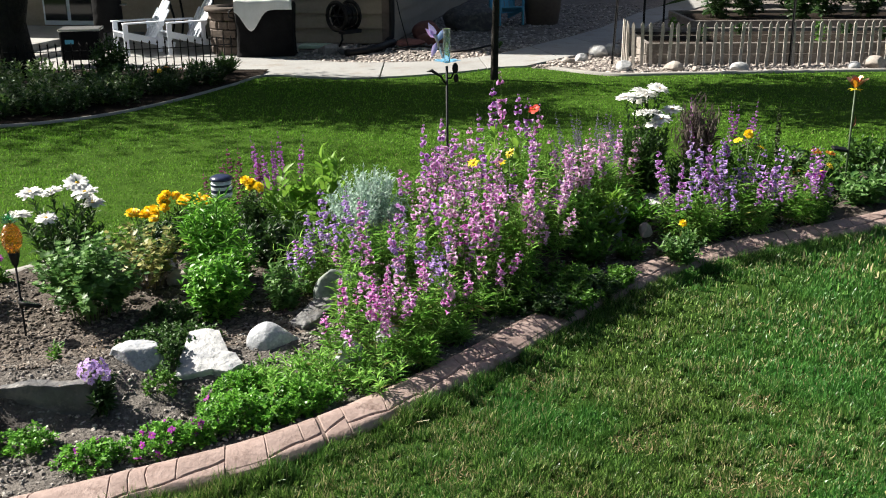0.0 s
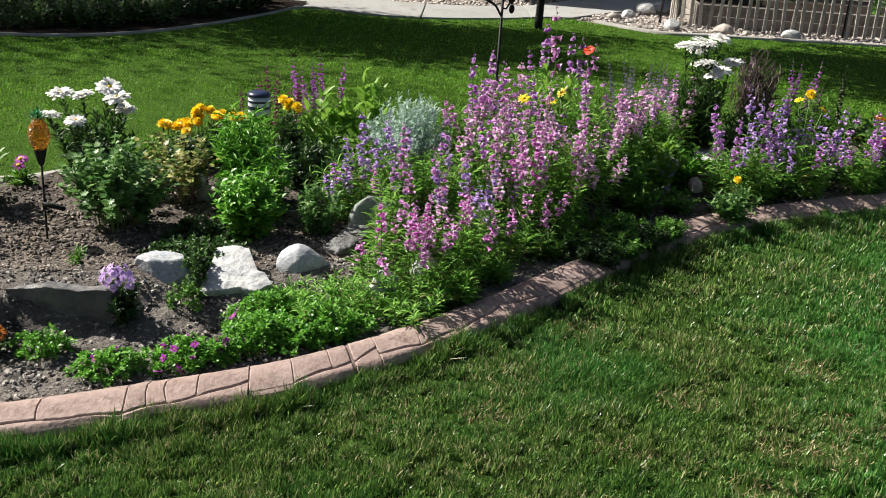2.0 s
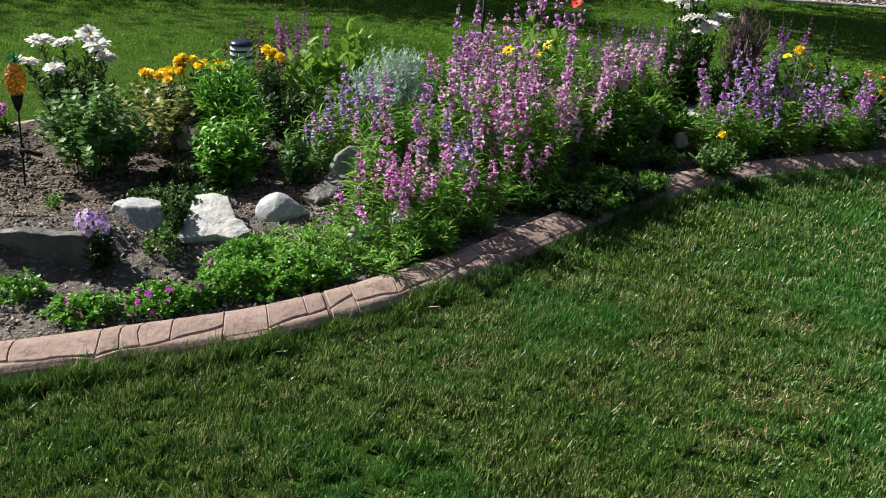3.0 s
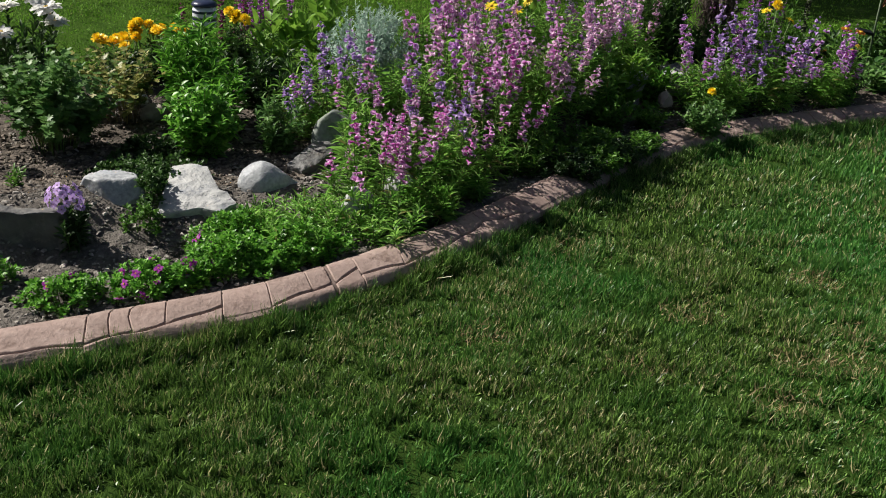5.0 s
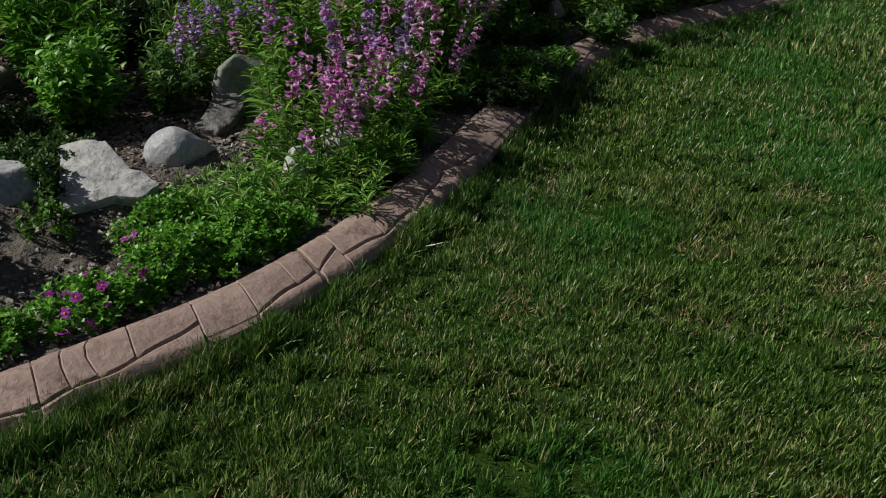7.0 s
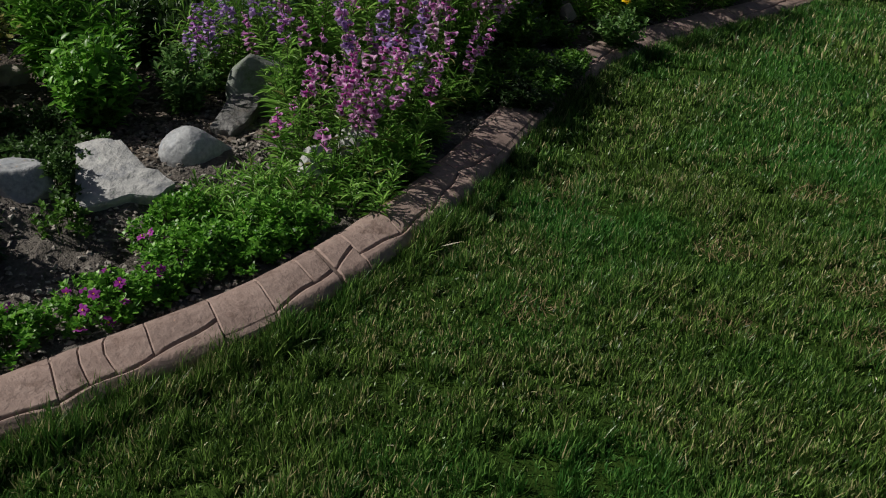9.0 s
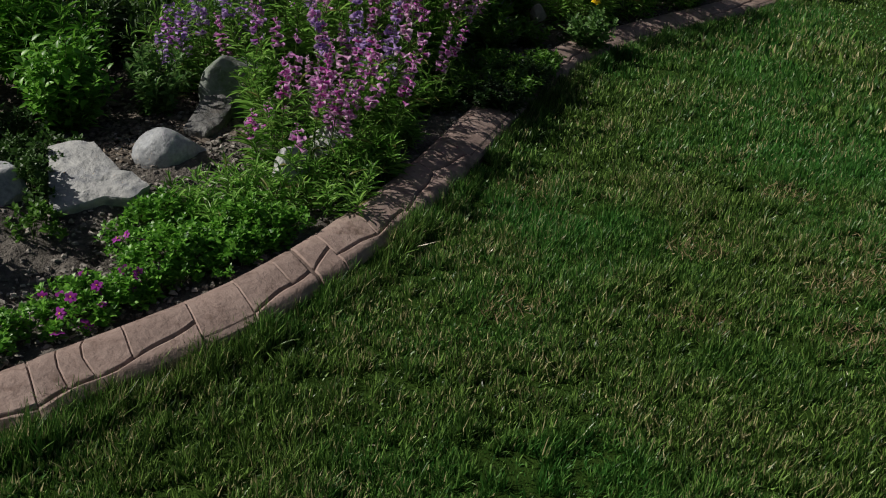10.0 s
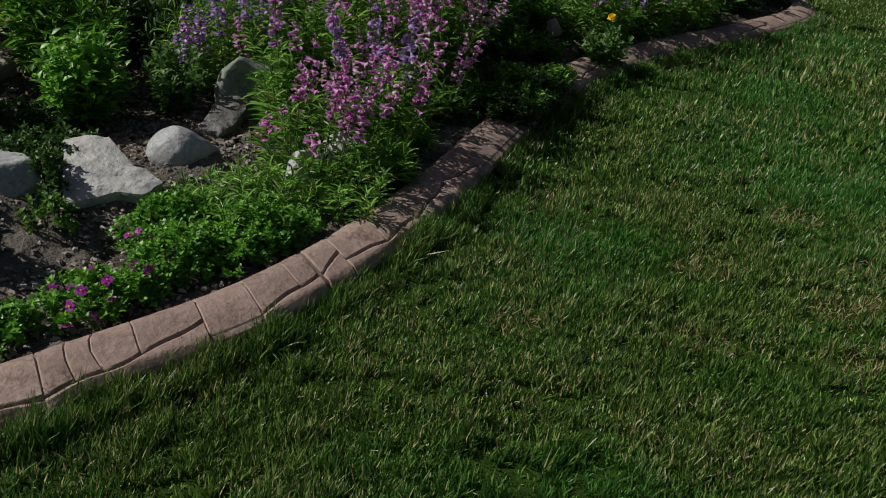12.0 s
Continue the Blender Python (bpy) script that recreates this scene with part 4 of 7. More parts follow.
def spike_mesh(petal, seed, height=0.6, flowers=0.45, size=0.0240, per=2, leaves=True, step=0.025, lip=None):
    """A flowering stem: stalk with paired narrow leaves below and pairs of hanging bells with paler lips above."""
    q = np.random.default_rng(seed)
    g = Geo()
    bend = q.uniform(-.05, .05, 2)
    f = lambda t: np.stack([bend[0] * t ** 2, bend[1] * t ** 2, height * t], -1)
    tube(g, f(np.linspace(0, 1, 7)), np.linspace(0.0024, 0.0010, 7), 4, 1, cap=False)
    z0 = 1 - flowers
    ts = np.arange(z0, 0.97, step / height)
    P, D, S = [], [], []
    face = q.uniform(0, 2 * math.pi)
    gapped = q.uniform(0, 1, len(ts)) < 0.35
    for i_, t in enumerate(ts):
        k = (1 - 0.62 * max(0, (t - z0) / flowers - 0.5) / 0.5)
        for j in range(per if t < 0.88 else per + 1):
            if q.uniform() < (0.42 if gapped[i_] else 0.12):
                continue
            a = face + 2 * math.pi * j / per + 0.5 * math.pi * (i_ % 2) + q.normal(0, .45)
            el = q.normal(-0.30, 0.25) if t < 0.88 else q.normal(0.5, .3)
            P.append(f(np.array(t + q.uniform(-.010, .010))))
            D.append((math.cos(a) * math.cos(el), math.sin(a) * math.cos(el), math.sin(el)))
            s = size * q.uniform(.8, 1.12) * k * (1 if t < 0.9 else 0.5)
            S.append((s * 0.92, s, s * 0.92))
    scatter(g, BELL, P, D, [(0, 0, 1)] * len(P), S, 0)
    scatter(g, BELL_LIP, P, D, [(0, 0, 1)] * len(P), S, 3)
    if leaves:
        ts = np.repeat(np.linspace(0.10, z0 + 0.25 * flowers, 12), 2)
        a = np.tile([0, math.pi], 12) + np.repeat(np.arange(12) * 1.3, 2)
        el = q.normal(0.45, .25, 24)
        D = np.stack([np.cos(a) * np.cos(el), np.sin(a) * np.cos(el), np.sin(el)], 1)
        L = q.uniform(.045, .075, 24) * (1 - 0.6 * ts)
        scatter(g, LANCE, f(ts), D, [(0, 0, 1)] * 24, np.stack([L * .12, L, L], 1), 2)
    return g.build("flower_spike", [petal, STEM, LEAF_PEN, lip or petal])


SPIKES = {}
for key, mt, lip in (("pink", P_PINK, LIP_PINK), ("hot", P_HOT, LIP_PINK), ("pale", P_PALE, LIP_PALE), ("purple", P_PURPLE, LIP_LILAC), ("violet", P_VIOLET, LIP_VIOLET)):
    SPIKES[key] = [spike_mesh(mt, 100 + k, flowers=fl, lip=lip) for k, fl in enumerate((0.31, 0.41, 0.48, 0.37))]


def penstemon(x, y, h, r, n, colours, label, seed, lean=(0.0, 0.0), leaf_n=25, group="penstemons in the bed", fol=0.64):
    ob = plant("penstemon", x, y, label, "flower", group)
    q = np.random.default_rng(seed)
    g, gs = Geo(), Geo()
    bush(g, leaf_n, h * fol, r * 1.15, (0.084, 0.0048), 19, LANCE, base=0.6, seed=seed, up=0.35, dome=0.35, whorl=2, lean=lean, gs=gs)
    part("foliage", g.build("foliage", [LEAF_PEN]), ob)
    tagged(part("stem", gs.build("stem", [STEM]), ob), kind="stuff")
    for k in range(round(n * (1.2 if "pale" in colours or "hot" in colours else 0.95))):
        a, rr = q.uniform(0, 2 * math.pi), math.sqrt(q.uniform(0.02, 1)) * r * 1.15
        bx, by = rr * math.cos(a) * 0.7, rr * math.sin(a) * 0.7
        hh = h * q.uniform(0.62, 1.10) * (1 - 0.15 * (rr / r) ** 2)
        ox, oy = rr * math.cos(a) * 0.45 + lean[0] * q.uniform(.5, 1.2), rr * math.sin(a) * 0.45 + lean[1] * q.uniform(.5, 1.2)
        tilt = Vector((ox, oy, hh)).to_track_quat("Z", "Y").to_matrix().to_4x4()
        sc = hh / 0.6
        m = Matrix.Translation((bx, by, -0.02)) @ tilt @ Matrix.Rotation(q.uniform(0, 6.28), 4, "Z") @ Matrix.Diagonal((max(0.9, sc ** 0.4), max(0.9, sc ** 0.4), sc, 1))
        col = colours[int(q.integers(len(colours)))]
        part("flower_spike", SPIKES[col][int(q.integers(4))], ob, m=m)
    return ob


PK = "tall penstemon with spikes of pink bell flowers"
PL = "tall penstemon with pale pink bell flowers"
PU = "penstemon with bluish purple bell flowers"
VI = "penstemon with violet bell flowers"
penstemon(-0.29, 3.50, 0.46, 0.16, 11, ["hot", "hot", "pink"], PK + " trailing over rocks", 1, (0.03, -0.06), leaf_n=14, fol=0.55)
penstemon(-0.12, 3.66, 0.44, 0.14, 8, ["hot", "pink"], PK + " beside the edging", 18, (0.03, -0.05), leaf_n=10, fol=0.5)
penstemon(-0.46, 4.14, 0.50, 0.16, 9, ["purple"], PU, 2)
penstemon(-0.28, 4.05, 0.56, 0.18, 12, ["purple", "violet", "pink"], PU, 3)
penstemon(-0.10, 3.72, 0.52, 0.17, 12, ["purple", "pale", "pink"], VI, 4, (0, -0.04), leaf_n=14)
penstemon(0.13, 4.02, 0.58, 0.155, 12, ["hot", "pink", "pink"], PK, 5, (0.0, -0.04), leaf_n=8, fol=0.44)
penstemon(0.02, 4.28, 0.60, 0.19, 16, ["pale", "violet", "pink"], PL, 6)
penstemon(0.31, 4.36, 0.60, 0.165, 16, ["pale", "pink", "pale"], PL, 7, (0.03, 0))
penstemon(0.18, 4.62, 0.60, 0.19, 14, ["pale", "pale", "violet"], PL, 8)
penstemon(-0.12, 4.72, 0.66, 0.14, 10, ["violet", "pink"], VI, 9)
penstemon(0.46, 4.70, 0.50, 0.16, 11, ["violet", "pale"], VI, 10, (0.05, -0.05))
penstemon(0.52, 4.92, 0.62, 0.18, 11, ["pale", "violet"], PL, 11)
penstemon(0.28, 5.22, 0.80, 0.18, 8, ["pink", "violet"], PK, 12)
penstemon(-0.62, 4.06, 0.40, 0.10, 5, ["violet", "purple"], VI, 13, (-0.04, -0.03), leaf_n=8)
penstemon(1.26, 5.10, 0.60, 0.18, 19, ["violet", "violet", "purple"], VI, 14, (-0.02, -0.04), fol=0.5)
penstemon(1.58, 5.30, 0.58, 0.19, 22, ["violet", "violet", "purple"], VI, 15, (0, -0.03), fol=0.5)
penstemon(1.98, 5.46, 0.48, 0.15, 9, ["violet"], VI + " beside the edging", 16)
penstemon(0.08, 4.98, 0.66, 0.16, 8, ["pale", "violet"], PL, 19, leaf_n=12)
penstemon(0.88, 5.48, 0.62, 0.16, 9, ["pale", "pale", "violet"], PL, 20, leaf_n=14)
penstemon(0.78, 5.25, 0.55, 0.15, 7, ["pale", "violet"], PL, 17)


CENTRES = {}


def head_part(ob, me, at, tilt_x, tilt_y, sc=1.0, name="flower_head"):
    head = part(name, me, ob, m=Matrix.Translation(at) @ pose(0, 0, 0, math.degrees(tilt_x), math.degrees(tilt_y), (at[0] * 977) % 360) @ Matrix.Scale(sc, 4))
    if me.name in CENTRES:
        part("flower_centre", CENTRES[me.name], head, "golden yellow centre")
    return head


def daisy_head(seed, petals=22, r=0.046, mat=P_WHITE, disc=DISC, layers=2, dr=0.011, wide=0.36):
    q = np.random.default_rng(seed)
    g = Geo()
    for l in range(layers):
        a = np.arange(petals) * 2 * math.pi / petals + l * 0.15 + q.normal(0, .05, petals)
        el = q.normal(-0.02 + 0.20 * l, .10, petals)
        D = np.stack([np.cos(a) * np.cos(el), np.sin(a) * np.cos(el), np.sin(el)], 1)
        L = r * q.uniform(.85, 1.08, petals) * (1 - .18 * l)
        scatter(g, PETAL, D * dr * 0.6, D, [(0, 0, 1)] * petals, np.stack([L * wide, L, L], 1), 0)
    V, T = ICO2
    tube(g, [(0, 0, -0.02), (0, 0, -0.008), (0, 0, 0)], [.002, .004, .008], 6, 1)
    me = g.build("flower_head", [mat, STEM_DARK])
    CENTRES[me.name] = Geo().add(V * (dr, dr, dr * 0.55) + (0, 0, 0.004), T).build("flower_centre", [disc])
    return me


def pompom(seed, r=0.025, mat=P_ORANGE):
    q = np.random.default_rng(seed)
    g = Geo()
    n = 70
    k = np.arange(n)
    el = np.arcsin(np.clip(-0.25 + 1.25 * (k + .5) / n, -1, 1))
    a = k * 2.39996
    D = np.stack([np.cos(a) * np.cos(el), np.sin(a) * np.cos(el), np.sin(el)], 1)
    L = r * q.uniform(.55, .8, n)
    scatter(g, PETAL, D * r * 0.4, D + q.normal(0, .15, (n, 3)), [(0, 0, 1)] * n, np.stack([L * .75, L, L], 1), 0)
    tube(g, [(0, 0, -0.03), (0, 0, -0.012), (0, 0, 0)], [.002, .005, .010], 6, 1)
    return g.build("flower_head", [mat, STEM])


DAISIES = [daisy_head(s, 30, 0.048, layers=3, dr=0.008) for s in (1, 2, 3)]
POMS = [pompom(s) for s in (1, 2, 3)]
POMS_Y = [pompom(s + 5, 0.027, P_YELLOW) for s in (1, 2)]


def daisy_plant(x, y, h, r, n, seed, label, big=1.0):
    ob = plant("shasta_daisy", x, y, label, "flower", "white daisies")
    g = Geo()
    tops = bush(g, n, h, r, (0.060, 0.015), 22, LANCE, base=0.45, seed=seed, up=0.7, dome=0.22, whorl=2, stem_r=0.003)
    bush(g, n * 3, h * 0.68, r * 0.95, (0.075, 0.018), 14, LANCE, base=0.5, mi=2, seed=seed + 50, up=0.7, dome=0.3)
    part("foliage", g.build("foliage", [LEAF_DARK, STEM_DARK, LEAF_DAISY]), ob)
    q = np.random.default_rng(seed)
    for k, t in enumerate(tops):
        head_part(ob, DAISIES[k % 3], (t[0], t[1], t[2] + 0.012), q.normal(0.06, .12), q.normal(0, .12), big * q.uniform(.85, 1.12))
    return ob


daisy_plant(-1.81, 4.28, 0.41, 0.21, 8, 3, "white double shasta daisies on dark leafy stems", 1.12)
daisy_plant(1.08, 5.55, 0.68, 0.185, 14, 5, "tall white shasta daisies on dark leafy stems", 1.2)

# marigolds
for x, y, h, r, n, seed, heads in ((-1.45, 4.50, 0.19, 0.12, 9, 2, POMS), (-1.33, 4.66, 0.215, 0.13, 13, 4, POMS), (-0.98, 4.72, 0.32, 0.08, 4, 6, POMS_Y)):
    ob = plant("marigold", x, y, "orange-yellow marigolds above dark green foliage", "flower", "marigolds")
    g = Geo()
    bush(g, 26, h * 0.86, r * 1.15, (0.055, 0.026), 10, FERN, seed=seed, up=0.4)
    q = np.random.default_rng(seed)
    for k in range(n):
        a, rr = q.uniform(0, 6.28), math.sqrt(q.uniform(0, 1)) * r
        t = (rr * math.cos(a), rr * math.sin(a), h * q.uniform(.92, 1.12))
        tube(g, [(t[0] * .5, t[1] * .5, 0), (t[0] * .9, t[1] * .9, t[2] * .6), t], .002, 4, 1)
        head_part(ob, heads[k % len(heads)], (t[0], t[1], t[2]), q.normal(.1, .3), q.normal(0, .3), q.uniform(.8, 1.2))
    part("foliage", g.build("foliage", [LEAF_DARK, STEM]), ob)

ob, tops = leafy("marigold", 1.17, 4.72, "single yellow marigold above feathery blue-green foliage", "flower", LEAF_BLUE, 20, 0.17, 0.12, (0.06, 0.028), 9, FERN, group="marigolds", seed=8)
head_part(ob, POMS_Y[0], (-0.01, -0.02, 0.215), .4, 0, .7)

# leafy plants
leafy("leafy_bush", -0.93, 3.74, "bright green leafy bush with oval leaves", "plant", LEAF_COVER, 56, 0.29, 0.155, (0.044, 0.024), 13, seed=11, up=0.35, dome=0.5)
leafy("columbine", -1.46, 3.70, "columbine with lobed blue-green leaves on soil", "plant", LEAF_BLUE, 66, 0.37, 0.25, (0.044, 0.040), 11, LOBED, seed=12, up=0.15, dome=0.5, start=0.35)
leafy("withered_plant", -1.33, 4.06, "withered plant with yellowing crinkled leaves", "plant", LEAF_DRY, 30, 0.33, 0.21, (0.046, 0.036), 8, LOBED, STRAW, seed=13, up=0.1, start=0.4)
leafy("milkweed", -1.05, 4.12, "yellow-green plant with narrow drooping leaves", "plant", LEAF_COVER, 30, 0.42, 0.17, (0.10, 0.014), 15, seed=14, up=0.35)
leafy("milkweed", -0.95, 3.98, "yellow-green plant with narrow drooping leaves", "plant", LEAF_COVER, 18, 0.34, 0.15, (0.09, 0.014), 12, seed=15, up=0.4)
leafy("sage_clump", -0.68, 3.86, "low grey-green feathery clump", "plant", LEAF_BLUE, 24, 0.23, 0.115, (0.046, 0.017), 12, LANCE, seed=16, up=0.5)
leafy("broadleaf_plant", -0.63, 4.86, "lime green broad-leaved plant", "plant", LEAF_LIME, 10, 0.44, 0.16, (0.13, 0.05), 6, seed=17, up=0.75, dome=0.3)
leafy("broadleaf_plant", 0.26, 4.98, "lime green broad-leaved plant", "plant", LEAF_LIME, 8, 0.52, 0.10, (0.12, 0.042), 6, seed=18, up=0.9, dome=0.2)
leafy("broadleaf_plant", -0.82, 4.72, "green broad-leaved plant beside yellow marigolds", "plant", LEAF_LIME, 10, 0.36, 0.13, (0.12, 0.045), 6, seed=19, up=0.6, dome=0.3)
leafy("artemisia", -0.40, 4.58, "silvery feathery artemisia mound", "plant", LEAF_SILVER, 130, 0.44, 0.22, (0.036, 0.016), 19, FERN, LEAF_SILVER, seed=20, up=0.6, dome=0.45)
leafy("young_penstemon", -0.34, 3.68, "narrow-leaved shoots over a rock", "plant", LEAF_PEN, 8, 0.24, 0.12, (0.080, 0.0046), 18, seed=221, up=0.4, base=0.6)
leafy("young_penstemon", -0.50, 3.23, "young narrow-leaved shoots in front of rocks", "plant", LEAF_PEN, 34, 0.14, 0.19, (0.060, 0.0075), 14, seed=21, up=0.5, base=0.75)
leafy("young_penstemon", -0.22, 3.28, "young narrow-leaved shoots in front of rocks", "plant", LEAF_PEN, 22, 0.13, 0.16, (0.060, 0.0075), 14, seed=22, up=0.5, base=0.75)
leafy("young_penstemon", 0.01, 3.72, "narrow-leaved shoots beside the edging", "plant", LEAF_PEN, 22, 0.11, 0.11, (0.068, 0.0046), 18, seed=23, up=0.5, base=0.75)
leafy("young_penstemon", -0.11, 3.47, "narrow-leaved shoots beside the edging", "plant", LEAF_PEN, 30, 0.13, 0.12, (0.072, 0.0046), 18, seed=233, up=0.5, base=0.75)
leafy("young_penstemon", -0.37, 3.77, "narrow-leaved shoots over a mossy rock", "plant", LEAF_PEN, 11, 0.26, 0.09, (0.070, 0.0046), 16, seed=234, up=0.4, base=0.5)
leafy("young_penstemon", 0.30, 4.10, "narrow-leaved shoots beside the edging", "plant", LEAF, 28, 0.12, 0.18, (0.055, 0.012), 14, seed=24, up=0.5, base=0.75)
for k, (tx, ty) in enumerate(((0.50, 4.00), (0.60, 4.14), (0.70, 4.27), (0.80, 4.38))):
    leafy("trailing_plant", tx, ty, "low trailing plant spilling over the edging", "plant", LEAF if k % 2 else LEAF_DARK, 34, 0.075, 0.12, (0.034, 0.013), 12, seed=225 + k, z=0.055, up=0.3, base=0.6, dome=0.5)
leafy("trailing_plant", 0.56, 4.30, "low trailing plant spilling over the edging", "plant", LEAF, 46, 0.13, 0.22, (0.040, 0.014), 14, seed=25, up=0.4, base=0.7, dome=0.6)
leafy("trailing_plant", 0.42, 4.08, "low trailing plant spilling over the edging", "plant", LEAF_DARK, 30, 0.10, 0.16, (0.036, 0.013), 12, seed=26, up=0.4, base=0.7, dome=0.6)
leafy("low_plant", 0.92, 4.80, "low yellow-green clump in the soil", "plant", LEAF, 18, 0.12, 0.10, (0.05, 0.018), 8, seed=27)
leafy("low_plant", 0.70, 4.72, "low green clump in the soil", "plant", LEAF, 24, 0.18, 0.15, (0.06, 0.02), 9, seed=28)
leafy("low_plant", 0.80, 5.00, "green leafy clump before a rock", "plant", LEAF_LIME, 20, 0.30, 0.14, (0.09, 0.03), 8, seed=29, up=0.6)
leafy("low_plant", 0.66, 4.86, "bright green leafy clump beside pink flowers", "plant", LEAF_PEN, 26, 0.32, 0.13, (0.08, 0.016), 11, seed=129, up=0.5)
leafy("low_plant", 0.98, 5.16, "bright green leafy clump below the daisies", "plant", LEAF_COVER, 22, 0.24, 0.13, (0.07, 0.024), 9, seed=130, up=0.5)
leafy("low_plant", 1.42, 5.20, "dark green clump beside the edging", "plant", LEAF_DARK, 30, 0.14, 0.17, (0.055, 0.016), 12, seed=30)
leafy("low_plant", 1.78, 5.46, "bronze-green clump beside the edging", "plant", LEAF_DARK, 30, 0.13, 0.16, (0.045, 0.016), 12, seed=31)
leafy("low_plant", 2.13, 5.68, "dark green clump beside the edging", "plant", LEAF_DARK, 30, 0.14, 0.17, (0.055, 0.016), 12, seed=32)
leafy("spotted_plant", 2.45, 5.86, "green plant with broad oval leaves", "plant", LEAF_BLUE, 20, 0.22, 0.20, (0.09, 0.04), 7, seed=33, up=0.5)
for k, (x, y) in enumerate(((2.32, 6.12), (2.62, 6.05), (2.62, 6.45), (2.2, 6.35), (2.85, 6.5))):
    leafy("spotted_plant", x, y, "green plant with broad oval leaves", "plant", LEAF_DARK if k % 2 else LEAF_DAISY, 20, 0.20, 0.18, (0.075, 0.032), 7, seed=334 + k, up=0.5)
leafy("spotted_plant", 2.85, 6.15, "green plant with broad oval leaves", "plant", LEAF, 20, 0.24, 0.22, (0.09, 0.04), 7, seed=34, up=0.5)
leafy("green_filler", 0.62, 5.35, "green foliage among the flowers", "plant", LEAF, 40, 0.36, 0.25, (0.07, 0.012), 14, seed=35)
leafy("green_filler", 1.32, 5.55, "green foliage among the flowers", "plant", LEAF_DAISY, 40, 0.34, 0.25, (0.07, 0.012), 14, seed=36)
leafy("green_filler", 1.78, 5.78, "green foliage among the flowers", "plant", LEAF, 40, 0.40, 0.26, (0.07, 0.012), 14, seed=37)
leafy("green_filler", -1.62, 4.10, "dark green foliage below the daisies", "plant", LEAF_DARK, 30, 0.22, 0.18, (0.06, 0.02), 10, seed=38)
leafy("green_filler", -0.80, 4.35, "dark green foliage between the plants", "plant", LEAF_DARK, 34, 0.26, 0.22, (0.07, 0.02), 10, seed=39)
leafy("lily_leaves", -2.10, 3.75, "broad green leaves at the bed's end", "plant", LEAF, 10, 0.22, 0.16, (0.14, 0.05), 5, seed=40, up=0.5)
leafy("dark_clump", -1.95, 3.35, "low dark green clump on the soil", "plant", LEAF_DARK, 22, 0.14, 0.15, (0.05, 0.016), 9, seed=41)
leafy("weed", -1.42, 3.22, "small yellow-green weed in the soil", "plant", LEAF, 9, 0.07, 0.05, (0.035, 0.012), 5, seed=42)

# low ground cover with magenta flowers
COVER_FLOWER = [daisy_head(60 + k, 6, 0.0165, P_MAGENTA, DISC, 2, 0.003, 0.75) for k in range(2)]


def ground_cover(x, y, rx, ry, rz, n, seed, mat, flowers, label, h=0.07):
    ob = plant("ground_cover", x, y, label, "plant", "low ground cover", rz)
    q = np.random.default_rng(seed)
    g = Geo()
    c, leaves = int(n * 0.27), 7
    a, rr = q.uniform(0, 6.28, c), np.sqrt(q.uniform(0, 1, c))
    edge = 1 + 0.25 * np.sin(3 * a + seed) + 0.15 * np.sin(7 * a)
    px, py = rx * rr * np.cos(a) * edge, ry * rr * np.sin(a) * edge
    pz = h * (1 - 0.75 * rr ** 2) * q.uniform(.45, 1.08, c) + 0.014 * np.sin(px * 70 + seed) * np.sin(py * 64)
    tipx, tipy, turn, size_ = q.normal(0, .35, c), q.normal(0, .35, c), q.uniform(0, 6.28, c), q.uniform(.7, 1.3, c)
    # each shoot ends in a rosette of leaves that spread round its tip
    n = c * leaves
    px, py, pz, tipx, tipy, turn, size_ = (np.repeat(v_, leaves) for v_ in (px, py, pz, tipx, tipy, turn, size_))
    k_ = np.tile(np.arange(leaves), c)
    az, el = turn + k_ * 2.4 + q.normal(0, .25, n), 0.10 + 0.16 * k_ + q.normal(0, .18, n)
    D = np.stack([np.cos(az) * np.cos(el) + tipx * .5, np.sin(az) * np.cos(el) + tipy * .5, np.sin(el)], 1)
    L = q.uniform(.014, .023, n) * size_ * (1 - 0.05 * k_)
    P = np.stack([px, py, pz + 0.0012 * k_], 1)
    scatter(g, LEAFLET, P, D, np.stack([tipx - .4 * np.cos(az), tipy - .4 * np.sin(az), 1 + 0 * az], 1) + q.normal(0, .2, (n, 3)), np.stack([L * .58, L, L * 1.2], 1), 0)
    for k in range(0, n, 4 * leaves):
        tube(g, [(px[k] * .8, py[k] * .8, -0.01), (px[k], py[k], pz[k])], .0013, 3, 1, cap=False)
    part("foliage", g.build("foliage", [mat, STEM]), ob)
    for k in range(flowers):
        i = int(q.integers(n))
        head_part(ob, COVER_FLOWER[k % 2], (px[i], py[i], pz[i] + 0.014), q.normal(.6, .5), q.normal(0, .5), q.uniform(.6, .95))
    return ob


ground_cover(-0.76, 2.83, 0.13, 0.05, 36, 700, 21, LEAF_COVER, 5, "low bright green ground cover beside the edging", 0.06)
ground_cover(-0.50, 3.00, 0.13, 0.05, 41, 700, 22, LEAF_COVER, 1, "low bright green ground cover beside the edging", 0.06)
GC = "low bright green ground cover with small magenta flowers"
ground_cover(-1.06, 2.68, 0.14, 0.07, 26, 900, 1, LEAF_COVER, 7, GC)
ground_cover(-0.86, 2.80, 0.13, 0.09, 30, 1000, 2, LEAF_COVER, 17, GC)
ground_cover(-0.68, 2.98, 0.17, 0.13, 35, 1800, 3, LEAF_COVER, 5, GC, 0.09)
ground_cover(-0.50, 3.10, 0.15, 0.13, 40, 1600, 4, LEAF_COVER, 1, GC, 0.09)
